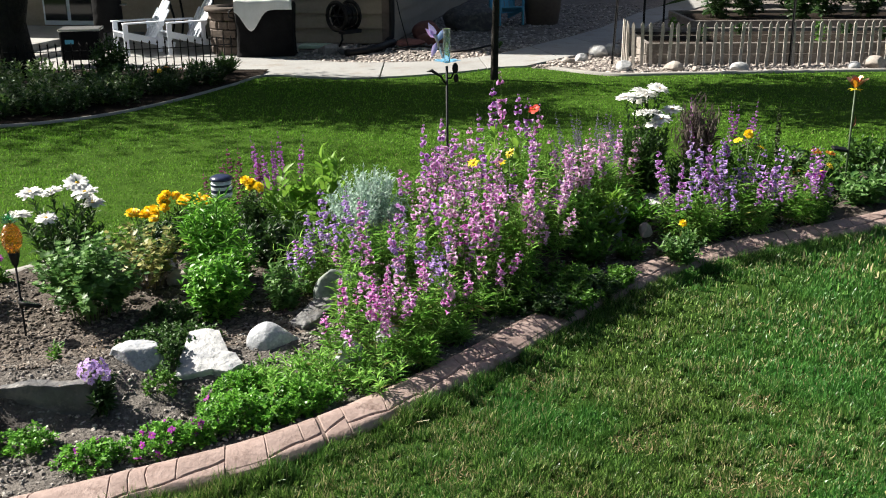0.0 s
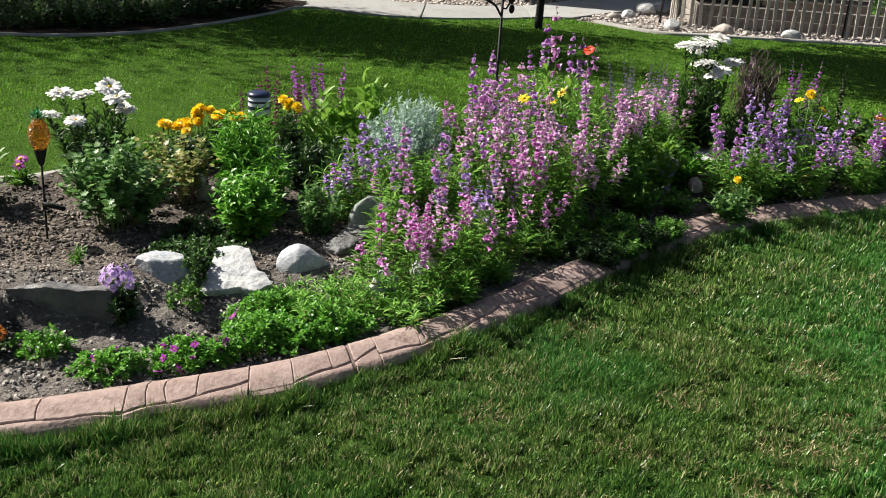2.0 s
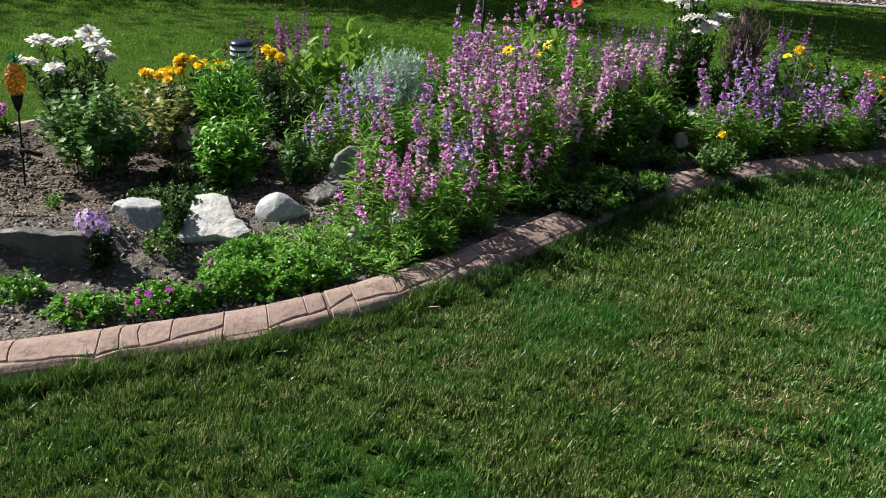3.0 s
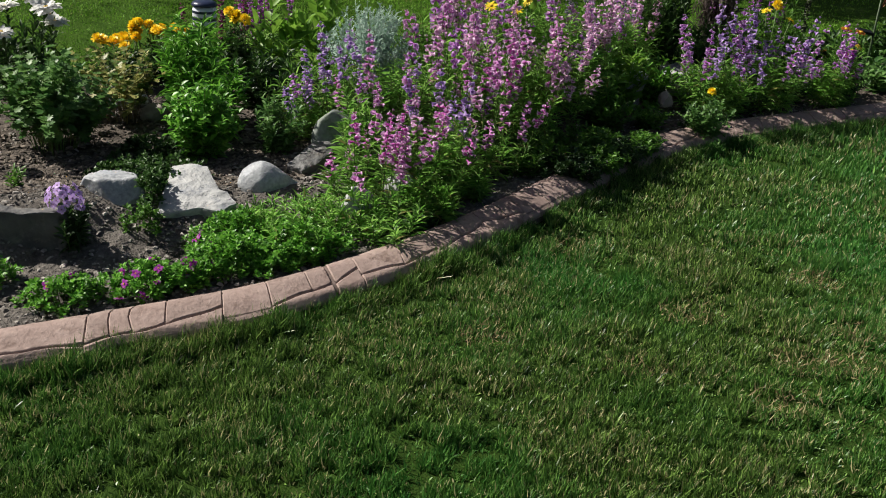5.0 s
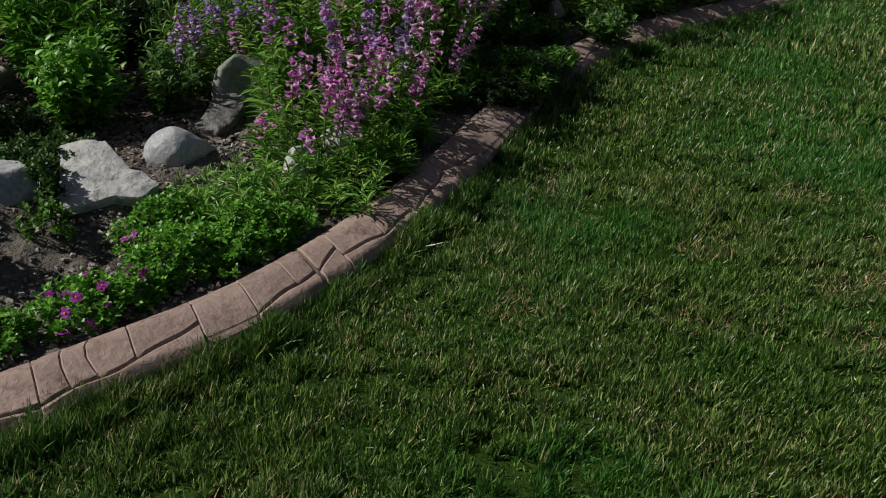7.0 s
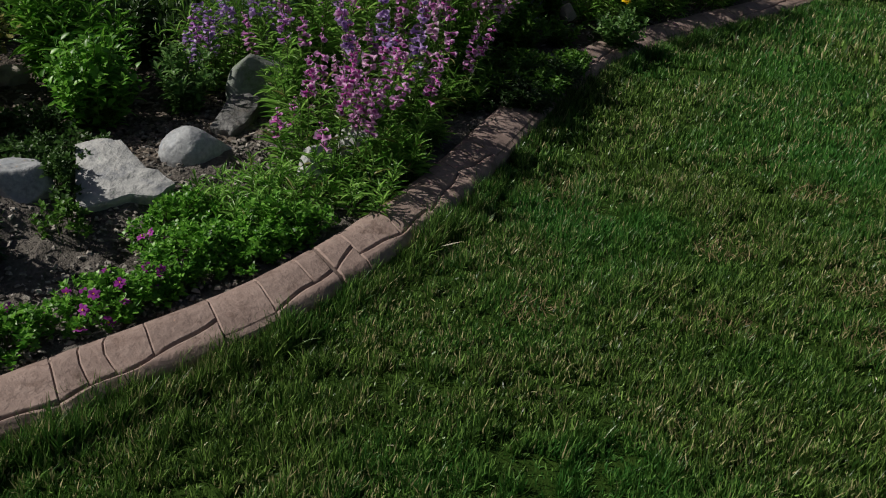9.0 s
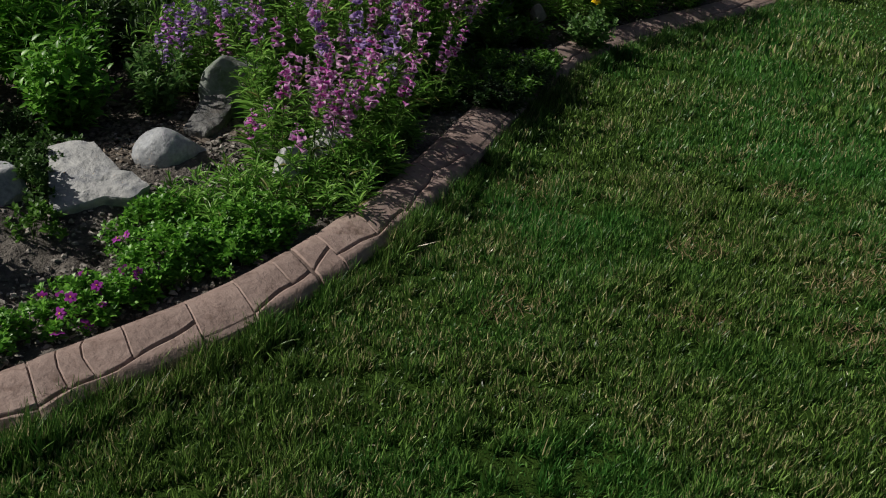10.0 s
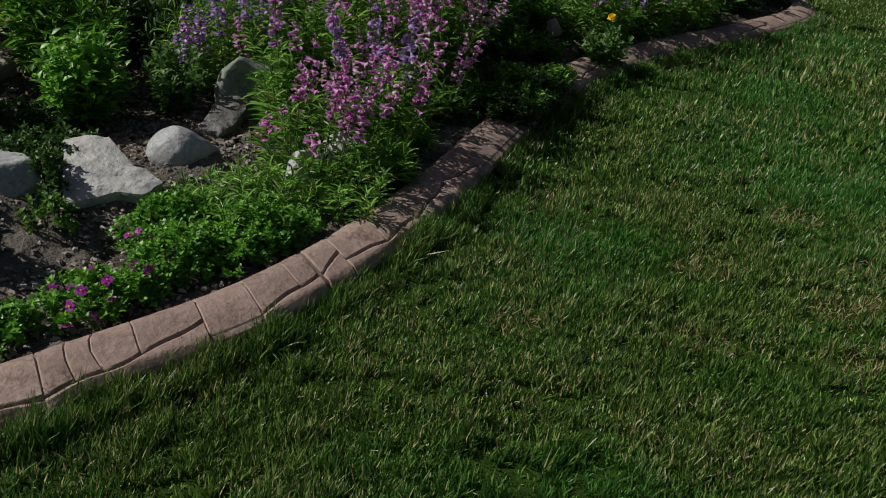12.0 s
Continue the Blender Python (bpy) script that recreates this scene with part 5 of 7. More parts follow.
ground_cover(-0.70, 3.16, 0.12, 0.10, 30, 1000, 5, LEAF_COVER, 0, "low bright green ground cover before a rock", 0.09)
ground_cover(-1.33, 2.76, 0.09, 0.07, 10, 500, 6, LEAF_COVER, 0, "small green ground cover tuft on soil")
ground_cover(-1.06, 3.42, 0.17, 0.15, 20, 1500, 7, LEAF_DAISY, 0, "dark green mat of tiny leaves behind rocks", 0.08)
ground_cover(-1.10, 3.70, 0.15, 0.10, 0, 1000, 8, LEAF_DARK, 0, "dark green mat of tiny leaves behind rocks", 0.06)
ground_cover(-0.16, 3.34, 0.11, 0.06, 45, 500, 9, LEAF_DARK, 0, "dark green leaves beside the edging", 0.05)
ground_cover(1.20, 4.90, 0.14, 0.06, 30, 500, 10, LEAF_DARK, 0, "dark green leaves beside the edging", 0.06)
ground_cover(-1.005, 3.28, 0.06, 0.10, 10, 420, 12, LEAF_DAISY, 0, "dark green mat of tiny leaves between rocks", 0.09)
ground_cover(-0.98, 3.12, 0.06, 0.06, 0, 220, 11, LEAF, 0, "small leafy tuft between two rocks", 0.08)

# lavender phlox
ob, tops = leafy("phlox", -1.16, 2.99, "lavender phlox with a rounded flower cluster", "flower", LEAF_DARK, 12, 0.145, 0.09, (0.05, 0.014), 11, seed=51, up=0.5)
q = np.random.default_rng(5)
g = Geo()
for k in range(5):
    a = k * 2 * math.pi / 5
    scatter(g, PETAL, [(0, 0, 0)], [(math.cos(a), math.sin(a), .12)], [(0, 0, 1)], [(.0088, .0100, .0100)], 0)
lathe(g, [(.0016, .001), (.0012, .0018), (0, .002)], 6, 1)
tube(g, [(0, 0, -.016), (0, 0, -.006), (0, 0, 0)], [.0008, .0010, .0016], 4, 2)
PHLOX = g.build("flower", [P_LAV, P_PLUM, STEM])
for k in range(34):
    az, el = k * 2.39996, math.asin(-0.35 + 1.3 * (k + .5) / 34)
    nrm = Vector((math.cos(az) * math.cos(el), math.sin(az) * math.cos(el), math.sin(el)))
    at_ = Vector((-.005, -.015, .150)) + Vector((nrm.x * .052, nrm.y * .042, nrm.z * .056)) * q.uniform(.75, 1.1)
    tip = (nrm + Vector((0, -.35, .25)) + Vector(q.normal(0, .25, 3))).normalized()
    part("flower", PHLOX, ob, m=Matrix.Translation(at_) @ tip.to_track_quat("Z", "Y").to_matrix().to_4x4() @ Matrix.Scale(float(q.uniform(1.15, 1.45)), 4))

# gaillardia with rust petals at the bed's end
for x, y, h, s in ((-1.46, 2.70, 0.10, 1), (-1.60, 2.86, 0.17, 2)):
    ob, tops = leafy("gaillardia", x, y, "rust and yellow blanket flower near the ground", "flower", LEAF_DARK, 8, h * .8, 0.08, (0.05, 0.012), 8, seed=60 + s)
    head_part(ob, daisy_head(70 + s, 16, 0.026, P_RUST, DISC, 2, 0.012), (0.03, -0.02, h), .5, .2)

# slender spikes behind
SALVIA = [spike_mesh(P_PLUM, 200 + k, flowers=.5, size=.013, per=3, step=.022) for k in range(3)]
SALVIA_V = [spike_mesh(P_VIOLET, 210 + k, flowers=.45, size=.016, per=3, step=.024) for k in range(2)]
SALVIA_G = [spike_mesh(P_GREY, 220 + k, flowers=.5, size=.012, per=3, step=.02) for k in range(3)]


def salvia(name, x, y, n, h, r, meshes, label, seed, leaf=LEAF, fol=0.5):
    ob = plant(name, x, y, label, "flower", "slender flower spikes")
    q = np.random.default_rng(seed)
    g = Geo()
    bush(g, 16, h * fol, r, (0.06, 0.016), 10, LANCE, seed=seed, base=.5)
    part("foliage", g.build("foliage", [leaf, STEM]), ob)
    for k in range(n):
        a, rr = q.uniform(0, 6.28), math.sqrt(q.uniform(0, 1)) * r
        sc = h * q.uniform(.75, 1.05) / 0.6
        tilt = Vector((rr * math.cos(a) * .5, rr * math.sin(a) * .5, h)).to_track_quat("Z", "Y").to_matrix().to_4x4()
        part("flower_spike", meshes[k % len(meshes)], ob, m=Matrix.Translation((rr * math.cos(a) * .7, rr * math.sin(a) * .7, -.02)) @ tilt @ Matrix.Diagonal((1, 1, sc, 1)))


salvia("salvia", -1.12, 4.86, 9, 0.56, 0.16, SALVIA, "salvia with thin plum-coloured spikes", 1)
salvia("salvia", -0.90, 5.00, 9, 0.62, 0.13, SALVIA_V, "salvia with thin violet spikes", 2)
salvia("catmint", 0.80, 5.78, 22, 0.60, 0.24, SALVIA_G, "grey-lilac catmint gone to seed", 3, LEAF_SILVER)
salvia("catmint", 1.62, 5.95, 9, 0.56, 0.22, SALVIA_V, "thin violet spikes behind the flowers", 4)
salvia("pale_phlox", 0.66, 5.02, 10, 0.58, 0.14, SPIKES["pale"], "pale pink flower clump", 6)

TUFT = foliage("grey_brown_tuft", (0.085, 0.068, 0.062), (0.25, 0.20, 0.185), 0.2, 0.8)
ob, tops = leafy("dry_grass_tuft", 1.44, 5.92, "upright tuft of dry grey-brown grass", "grass", TUFT, 60, 0.56, 0.15, (0.10, 0.004), 10, stem_mat=TUFT, seed=53, up=1.1, dome=.25)
for x, y, h, seed in ((1.84, 5.62, .66, 1), (1.74, 5.70, .42, 2)):
    ob = plant("dark_spire", x, y, "dark green seed spire on a straight stem", "plant")
    part("flower_spike", spike_mesh(foliage("seed_pod", (.02, .03, .012), (.05, .06, .025), 0), 300 + seed, height=h, flowers=.45, size=.014, per=5, step=.013), ob)

# poppy and other single blooms on stems
def bloom(name, x, y, h, heads, label, leaf=LEAF, r=0.06, seed=1, category="flower"):
    ob = plant(name, x, y, label, category)
    q = np.random.default_rng(seed)
    g = Geo()
    bush(g, 8, h * .55, r * 1.4, (0.06, 0.016), 7, LANCE, seed=seed)
    for k, me in enumerate(heads):
        a = q.uniform(0, 6.28)
        t = (r * math.cos(a) * (k > 0), r * math.sin(a) * (k > 0), h * (1 - .12 * k * q.uniform()))
        tube(g, [(0, 0, -.01), (t[0] * .4, t[1] * .4, t[2] * .5), t], .0022, 4, 1)
        head_part(ob, me, t, q.normal(.4, .2), q.normal(0, .3))
    part("foliage", g.build("foliage", [leaf, STEM]), ob)


POPPY = daisy_head(81, 6, 0.030, P_RED, DISC, 2, 0.007, 1.0)
YELLOW = daisy_head(82, 12, 0.026, P_YELLOW, DISC, 2, 0.008)
RUST = daisy_head(83, 14, 0.026, P_RUST, DISC, 2, 0.011)
bloom("poppy", 0.44, 5.36, 0.58, [POPPY], "red poppy on a slender stem", seed=1)
bloom("coreopsis", 0.30, 4.86, 0.46, [YELLOW, YELLOW], "small yellow flowers among pink penstemon", seed=2)
bloom("coreopsis", 0.12, 4.56, 0.48, [YELLOW], "small yellow flower among pink penstemon", seed=3)
bloom("coreopsis", 1.66, 5.56, 0.48, [POMS_Y[0], YELLOW, YELLOW], "yellow flowers behind violet penstemon", seed=4, r=.09)
bloom("gaillardia", 2.06, 5.60, 0.38, [RUST, RUST, YELLOW, RUST], "rust and yellow blanket flowers", seed=5, r=.10)
bloom("aster", 2.05, 5.44, 0.30, [daisy_head(84, 14, .026, P_MAGENTA), daisy_head(85, 14, .026, P_MAGENTA)], "magenta aster beside violet penstemon", seed=6, r=.07)
bloom("pink_flower", -2.02, 4.05, 0.12, [daisy_head(86, 9, .022, P_MAGENTA), daisy_head(87, 9, .022, P_MAGENTA), daisy_head(88, 9, .022, P_MAGENTA)], "small magenta flowers near the rear edging", seed=7, r=.05)


# ---------------------------------------------------------------- ornaments in the bed
def stake(ob, h, r=0.004, mat=BLACK_PLASTIC, name="stake", z0=-0.06):
    g = Geo()
    tube(g, [(0, 0, z0), (0, 0, z0 + .04), (0, 0, h)], [r * .4, r, r], 8)
    return part(name, g.build(name, mat), ob)


# pineapple light: faceted amber glass, green glass crown, metal stake, small solar panel
ob = thing("pineapple_light", (-1.652, 3.50, float(bed_z(-1.652, 3.50))), 0, "amber glass pineapple solar light with green leaves on a stake", "garden light")
stake(ob, 0.345, 0.0045, IRON, "stake")
g = Geo()
segs, rings = 12, 9
prof = [(0.018, 0)] + [(0.037 * math.sin(math.pi * (0.16 + 0.68 * k / rings)) ** 0.7, 0.012 + 0.098 * k / rings) for k in range(rings + 1)] + [(0.012, 0.116)]
for i in range(len(prof) - 1):
    (r0, z0), (r1, z1) = prof[i], prof[i + 1]
    for j in range(segs):
        a0, a1 = (j + .5 * (i % 2)) * 2 * math.pi / segs, (j + 1 + .5 * (i % 2)) * 2 * math.pi / segs
        am = (a0 + a1) / 2
        b0, b1 = am - math.pi / segs, am + math.pi / segs
        q4 = [(r0 * math.cos(a0), r0 * math.sin(a0), z0), (r0 * math.cos(a1), r0 * math.sin(a1), z0), (r1 * math.cos(a1), r1 * math.sin(a1), z1), (r1 * math.cos(a0), r1 * math.sin(a0), z1)]
        rm, zm = (r0 + r1) / 2 + 0.0045, (z0 + z1) / 2
        q4.append((rm * math.cos(am), rm * math.sin(am), zm))
        g.add(q4, [(0, 1, 4), (1, 2, 4), (2, 3, 4), (3, 0, 4)])
part("glass_body", g.build("glass_body", AMBER, smooth=False), ob, "amber faceted glass", Matrix.Translation((0, 0, .358)))
g = Geo()
lathe(g, [(0.004, -.06), (0.012, -.045), (0.022, -.004), (0.022, .006), (0.0, .006)], 14)
part("socket", g.build("socket", BLACK_PLASTIC), ob, m=Matrix.Translation((0, 0, .358)))
g = Geo()
for l, (n, el, L) in enumerate(((7, .5, .045), (6, .9, .05), (4, 1.25, .055))):
    a = np.arange(n) * 2 * math.pi / n + l
    D = np.stack([np.cos(a) * math.cos(el), np.sin(a) * math.cos(el), np.full(n, math.sin(el))], 1)
    scatter(g, LANCE, D * .004, D, [(0, 0, 1)] * n, np.tile((L * .35, L, L), (n, 1)))
part("glass_leaves", g.build("glass_leaves", GREEN_GLASS), ob, "green glass leaves", Matrix.Translation((0, 0, .470)))
g = Geo()
lathe(g, [(0.0, -.006), (0.032, -.006), (0.034, 0), (0.032, .005)], 18)
lathe(g, [(0.032, .0052), (0.0, .0055)], 18, 1)
part("solar_panel", g.build("solar_panel", [BLACK_PLASTIC, SOLAR]), ob, m=pose(.042, -.012, .15, -20, 12, 0) @ Matrix.Scale(1.3, 4))
g = Geo()
lathe(g, [(0.0, -.02), (0.009, -.02), (0.009, .02), (0, .02)], 10)
part("clamp", g.build("clamp", BLACK_PLASTIC), ob, m=Matrix.Translation((0, 0, .15)))

# striped jar lantern
ob = thing("jar_lantern", (-1.08, 4.47, float(bed_z(-1.08, 4.47))), 0, "solar lantern with navy lid and striped glass jar on a stake", "garden light")
stake(ob, 0.31, 0.006)
g = Geo()
lathe(g, [(0, 0), (0.045, 0), (0.050, .012), (0.050, .028)], 24, 0)
lathe(g, [(0.051, .028), (0.051, .042)], 24, 1)
lathe(g, [(0.050, .042), (0.050, .058)], 24, 0)
lathe(g, [(0.051, .058), (0.051, .068)], 24, 1)
lathe(g, [(0.050, .068), (0.046, .082), (0.038, .086)], 24, 0)
part("jar", g.build("jar", [WHITE_PLASTIC, NAVY]), ob, "frosted white jar with navy bands", Matrix.Translation((0, 0, .30)))
g = Geo()
lathe(g, [(0.030, 0), (0.053, .0), (0.055, .006), (0.046, .016), (0.030, .022), (0, .023)], 24)
part("lid", g.build("lid", NAVY), ob, "navy domed lid", Matrix.Translation((0, 0, .386)))
g = Geo()
lathe(g, [(0, 0), (0.016, 0), (0.016, .07), (0, .07)], 12)
part("bulb_holder", g.build("bulb_holder", WHITE_PLASTIC), ob, m=Matrix.Translation((0, 0, .304)))

# hook stake with rain gauge and dragonfly
ob = thing("rain_gauge_stake", (-0.02, 4.95, float(bed_z(-0.02, 4.95))), 0, "black metal stake with a glass rain gauge and dragonfly ornament", "garden ornament")
stake(ob, 0.86, 0.0065, IRON)
g = Geo()
tube(g, [(0, 0, .76), (-.03, -.01, .81), (-.075, -.015, .84), (-.10, -.02, .835)], [.005, .006, .009, .002], 6)
part("leaf_scroll", g.build("leaf_scroll", IRON), ob)
g = Geo()
tube(g, [(0, 0, .80), (.02, 0, .80), (.035, 0, .83)], .005, 6)
V, T = ICO2
g.add(V * (.016, .008, .028) + (.042, 0, .85), T)
g.add(V * (.014, .008, .022) + (.046, 0, .80), T)
part("butterfly_ornament", g.build("butterfly_ornament", IRON), ob)
g = Geo()
for k in range(7):
    a = k * 2 * math.pi / 7
    scatter(g, PETAL, [(0, 0, 0)], [(math.cos(a), math.sin(a), .25)], [(0, 0, 1)], [(.05, .07, .07)])
part("blue_dish", g.build("blue_dish", foliage("blue_film", (.16, .48, .80), (.30, .66, .92), .3, .2)), ob, "blue glass flower dish", Matrix.Translation((.0, 0, .875)))
g = Geo()
lathe(g, [(0, 0), (0.017, 0), (0.019, .16), (0.021, .165), (0.017, .165), (.015, .005), (0, .005)], 16)
part("gauge_tube", g.build("gauge_tube", CLEAR_GLASS), ob, "clear glass tube", Matrix.Translation((0, 0, .88)))
g = Geo()
tube(g, [(-.02, 0, .90), (-.045, -.005, .98), (-.06, -.01, 1.02)], [.004, .007, .009], 6, 1)
scatter(g, LANCE, [(-.055, -.01, 1.0)] * 2, [(-.35, -.1, .8), (-.7, -.2, .7)], [(.2, -1, .2)] * 2, [(.035, .085, .085), (.03, .07, .07)], 0)
scatter(g, LANCE, [(-.05, -.01, .98)] * 2, [(-.2, -.3, -.6), (.3, .2, .5)], [(.2, -1, .2)] * 2, [(.03, .08, .08), (.03, .08, .08)], 0)
part("dragonfly", g.build("dragonfly", [LILAC_FILM, STEEL]), ob, "iridescent dragonfly with lilac and blue wings")

# copper flower light
ob = thing("copper_flower_light", (2.38, 6.0, float(bed_z(2.38, 6.0))), 0, "copper flower solar light on a green stake", "garden light")
stake(ob, 0.66, 0.007, STEM_DARK)
g = Geo()
for l, (n, el, L) in enumerate(((6, .75, .085), (5, 1.15, .075))):
    a = np.arange(n) * 2 * math.pi / n + l * .5
    D = np.stack([np.cos(a) * math.cos(el), np.sin(a) * math.cos(el), np.full(n, math.sin(el))], 1)
    scatter(g, PETAL, D * .006, D, [(0, 0, 1)] * n, np.tile((L * .62, L, L * 1.2), (n, 1)))
part("copper_petals", g.build("copper_petals", COPPER), ob, "copper petals", Matrix.Translation((0, 0, .665)))
g = Geo()
a = np.arange(5) * 1.2566
scatter(g, LANCE, [(0, 0, 0)] * 5, np.stack([np.cos(a), np.sin(a), .1 + 0 * a], 1), [(0, 0, 1)] * 5, np.tile((.016, .05, .05), (5, 1)))
part("sepals", g.build("sepals", P_YELLOW), ob, m=Matrix.Translation((0, 0, .655)))
g = Geo()
g.add(*chamfered(.10, .05, .016, .005))
part("solar_panel", g.build("solar_panel", BLACK_PLASTIC, smooth=False), ob, m=pose(-.06, -.02, .30, 15, 10, 10))
g = Geo()
scatter(g, LANCE, [(0, 0, .42)], [(.2, 0, .7)], [(1, 0, 0)], [(.03, .09, .09)])
part("metal_leaf", g.build("metal_leaf", COPPER), ob)

# ---------------------------------------------------------------- path, patio, gravel
NEAR = LAWN_END[(LAWN_END[:, 0] > -2.45) & (LAWN_END[:, 0] < 0.62)]
PATH_FAR = catmull([(-2.45, 12.62), (-2.14, 12.53), (-1.67, 12.30), (-0.98, 12.26), (-0.29, 12.5), (0.05, 12.76), (0.3, 13.03), (0.9, 14.15), (1.64, 15.54), (2.24, 17.05), (2.99, 19.07), (3.92, 20.9), (5.0, 23.0)])
PATH_NEAR = np.vstack([NEAR + (0, 0.03), catmull([(0.62, 11.97), (1.11, 12.69), (1.5, 13.2), (1.93, 14.32), (2.73, 16.58), (3.5, 18.5), (4.34, 20.2), (5.6, 22.6)])])


def strip(g, A, B, z, thick, n=90, mi=0, s0=0.0, s1=1.0):
    def res(L):
        seg = np.concatenate([[0], np.cumsum(np.linalg.norm(np.diff(L, axis=0), axis=1))])
        s = np.linspace(s0, s1, n) * seg[-1]
        return np.stack([np.interp(s, seg, L[:, 0]), np.interp(s, seg, L[:, 1])], 1)
    a, b = res(A), res(B)
    rows = [np.column_stack([a, np.full(n, z - thick)]), np.column_stack([a, np.full(n, z)]), np.column_stack([b, np.full(n, z)]), np.column_stack([b, np.full(n, z - thick)])]
    V = np.stack(rows, 1)
    T = []
    for i in range(n - 1):
        for j in range(3):
            p = i * 4 + j
            T += [(p, p + 4, p + 5), (p, p + 5, p + 1)]
    e = (n - 1) * 4
    T += [(0, 1, 2), (0, 2, 3), (e, e + 2, e + 1), (e, e + 3, e + 2)]
    g.add(V.reshape(-1, 3), T, mi)


pv = tagged(new("path", Geo().add([(-2.3, 12.2, -.028), (-.3, 12, -.028), (0, 12.3, -.028)], [(0, 1, 2)]).build("path", GRAVEL_BED)), "pale curved concrete garden path", "path", kind="structure")
cuts = [0, .10, .19, .28, .37, .46, .56, .66, .77, .88, 1.0]
for a, b in zip(cuts[:-1], cuts[1:]):
    g = Geo()
    strip(g, PATH_NEAR, PATH_FAR, 0.012, 0.08, 14, 0, a + .0006, b - .0006)
    part("path_slab", g.build("path_slab", PATH_MAT, smooth=False), pv)

patio = tagged(new("patio", Geo().add([(-9, 12, -.02), (-3, 12, -.02), (-3, 16, -.02), (-9, 16, -.02)], [(0, 1, 2), (0, 2, 3)]).build("patio", GRAVEL_BED)), "pale concrete patio with chairs on it", "patio", kind="structure")
for i in range(4):
    for j in range(4):
        x0, y0 = -9.0 + 1.65 * i, 11.35 + 1.5 * j
        board("patio_slab", (1.635, 1.485, .10), PATH_MAT, patio, Matrix.Translation((x0 + .82, y0 + .75, -.042)), .006)
# raised porch before the door, with one lower tread
for nm, size, z, at_ in (("porch_step", (3.6, 3.4, .09), .112, (-7.45, 13.75)), ("porch_tread", (4.1, 3.7, .075), .035, (-7.38, 13.72))):
    step = tagged(new(nm, box_mesh(nm, size, PATH_MAT, .012)), "low concrete porch step before a glass door", "step", kind="structure")
    step.matrix_basis = pose(*at_, z, 0, 0, -10)

# gravel


def gravel_area(g, poly, z):
    c = np.mean(poly, 0)
    V = [(c[0], c[1], z)] + [(x, y, z) for x, y in poly]
    g.add(V, [(0, i, i % len(poly) + 1) for i in range(1, len(poly) + 1)])


g = Geo()
gravel_area(g, [(-2.45, 12.6), (-1.6, 12.25), (-.9, 12.2), (0, 12.7), (.9, 14.1), (1.7, 15.5), (3.0, 19), (5.2, 24.9), (-4, 24.9), (-4, 14), (-2.6, 13.4)], -.008)
gravel_area(g, [(.62, 11.9), (.92, 11.72), (1.28, 11.40), (1.64, 11.24), (3, 11.36), (5, 11.6), (9, 11.9), (9, 16), (9, 24.9), (6.6, 24.9), (4.3, 20.2), (2.7, 16.6), (1.5, 13.2)], -.010)
solid("gravel", g.build("gravel", GRAVEL_BED), "grey-pink river gravel bed", "gravel", "structure")
n = 7000
px = np.concatenate([rng.uniform(-2.4, 3.0, n), rng.uniform(.7, 7, n // 2)])
py = np.concatenate([12.25 + rng.uniform(0, 1, n) ** 1.5 * 8.5, 11.25 + rng.uniform(0, 1, n // 2) * 1.3])
far_y = np.interp(px, PATH_FAR[:, 0], PATH_FAR[:, 1])
near_y = np.interp(px, PATH_NEAR[len(NEAR):, 0], PATH_NEAR[len(NEAR):, 1])
ok = (py > far_y + .03) | ((px > .7) & (py < near_y - .03) & (py > y_end(px) + .06))
px, py = px[ok], py[ok]
n = len(px)
g = Geo()
az = rng.uniform(0, 6.28, n)
S = rng.uniform(.022, .055, (n, 1)) * np.stack([rng.uniform(.7, 1, n), rng.uniform(.8, 1.3, n), rng.uniform(.4, .7, n)], 1)
scatter(g, CLOD, np.stack([px, py, np.full(n, .004)], 1), np.stack([np.cos(az), np.sin(az), 0 * az], 1), np.tile((0, 0, 1), (n, 1)) + rng.normal(0, .2, (n, 3)), S)
solid("gravel_stones", g.build("gravel_stones", PEBBLE), "loose rounded gravel stones", "gravel", "stuff")
g = Geo()
RIGHT_END = LAWN_END[LAWN_END[:, 0] > 0.85]
sweep(g, RIGHT_END, [(-.10, -.04), (-.10, .02), (-.02, .025), (0, .015), (0, -.04)])
solid("lawn_edging", g.build("lawn_edging", CURB_GREY), "sandy concrete edging between lawn and gravel", "edging", "structure")
for k, (x, y, sx) in enumerate(((1.12, 12.25, .17), (1.30, 12.45, .2), (1.72, 11.62, .26), (2.28, 11.62, .24), (3.02, 11.60, .22), (4.35, 11.72, .2), (4.62, 11.85, .3), (1.55, 12.9, .3), (1.75, 13.15, .28), (2.55, 11.68, .12))):
    rock("border_stone", (x, y, -.01), (sx, sx * .75, sx * .62), k * 47, 60 + k, ROCK_WHITE if k % 3 else ROCK_TAN, "pale rounded stone on the gravel strip", 4, .04, .2, fine=False, group="border stones")
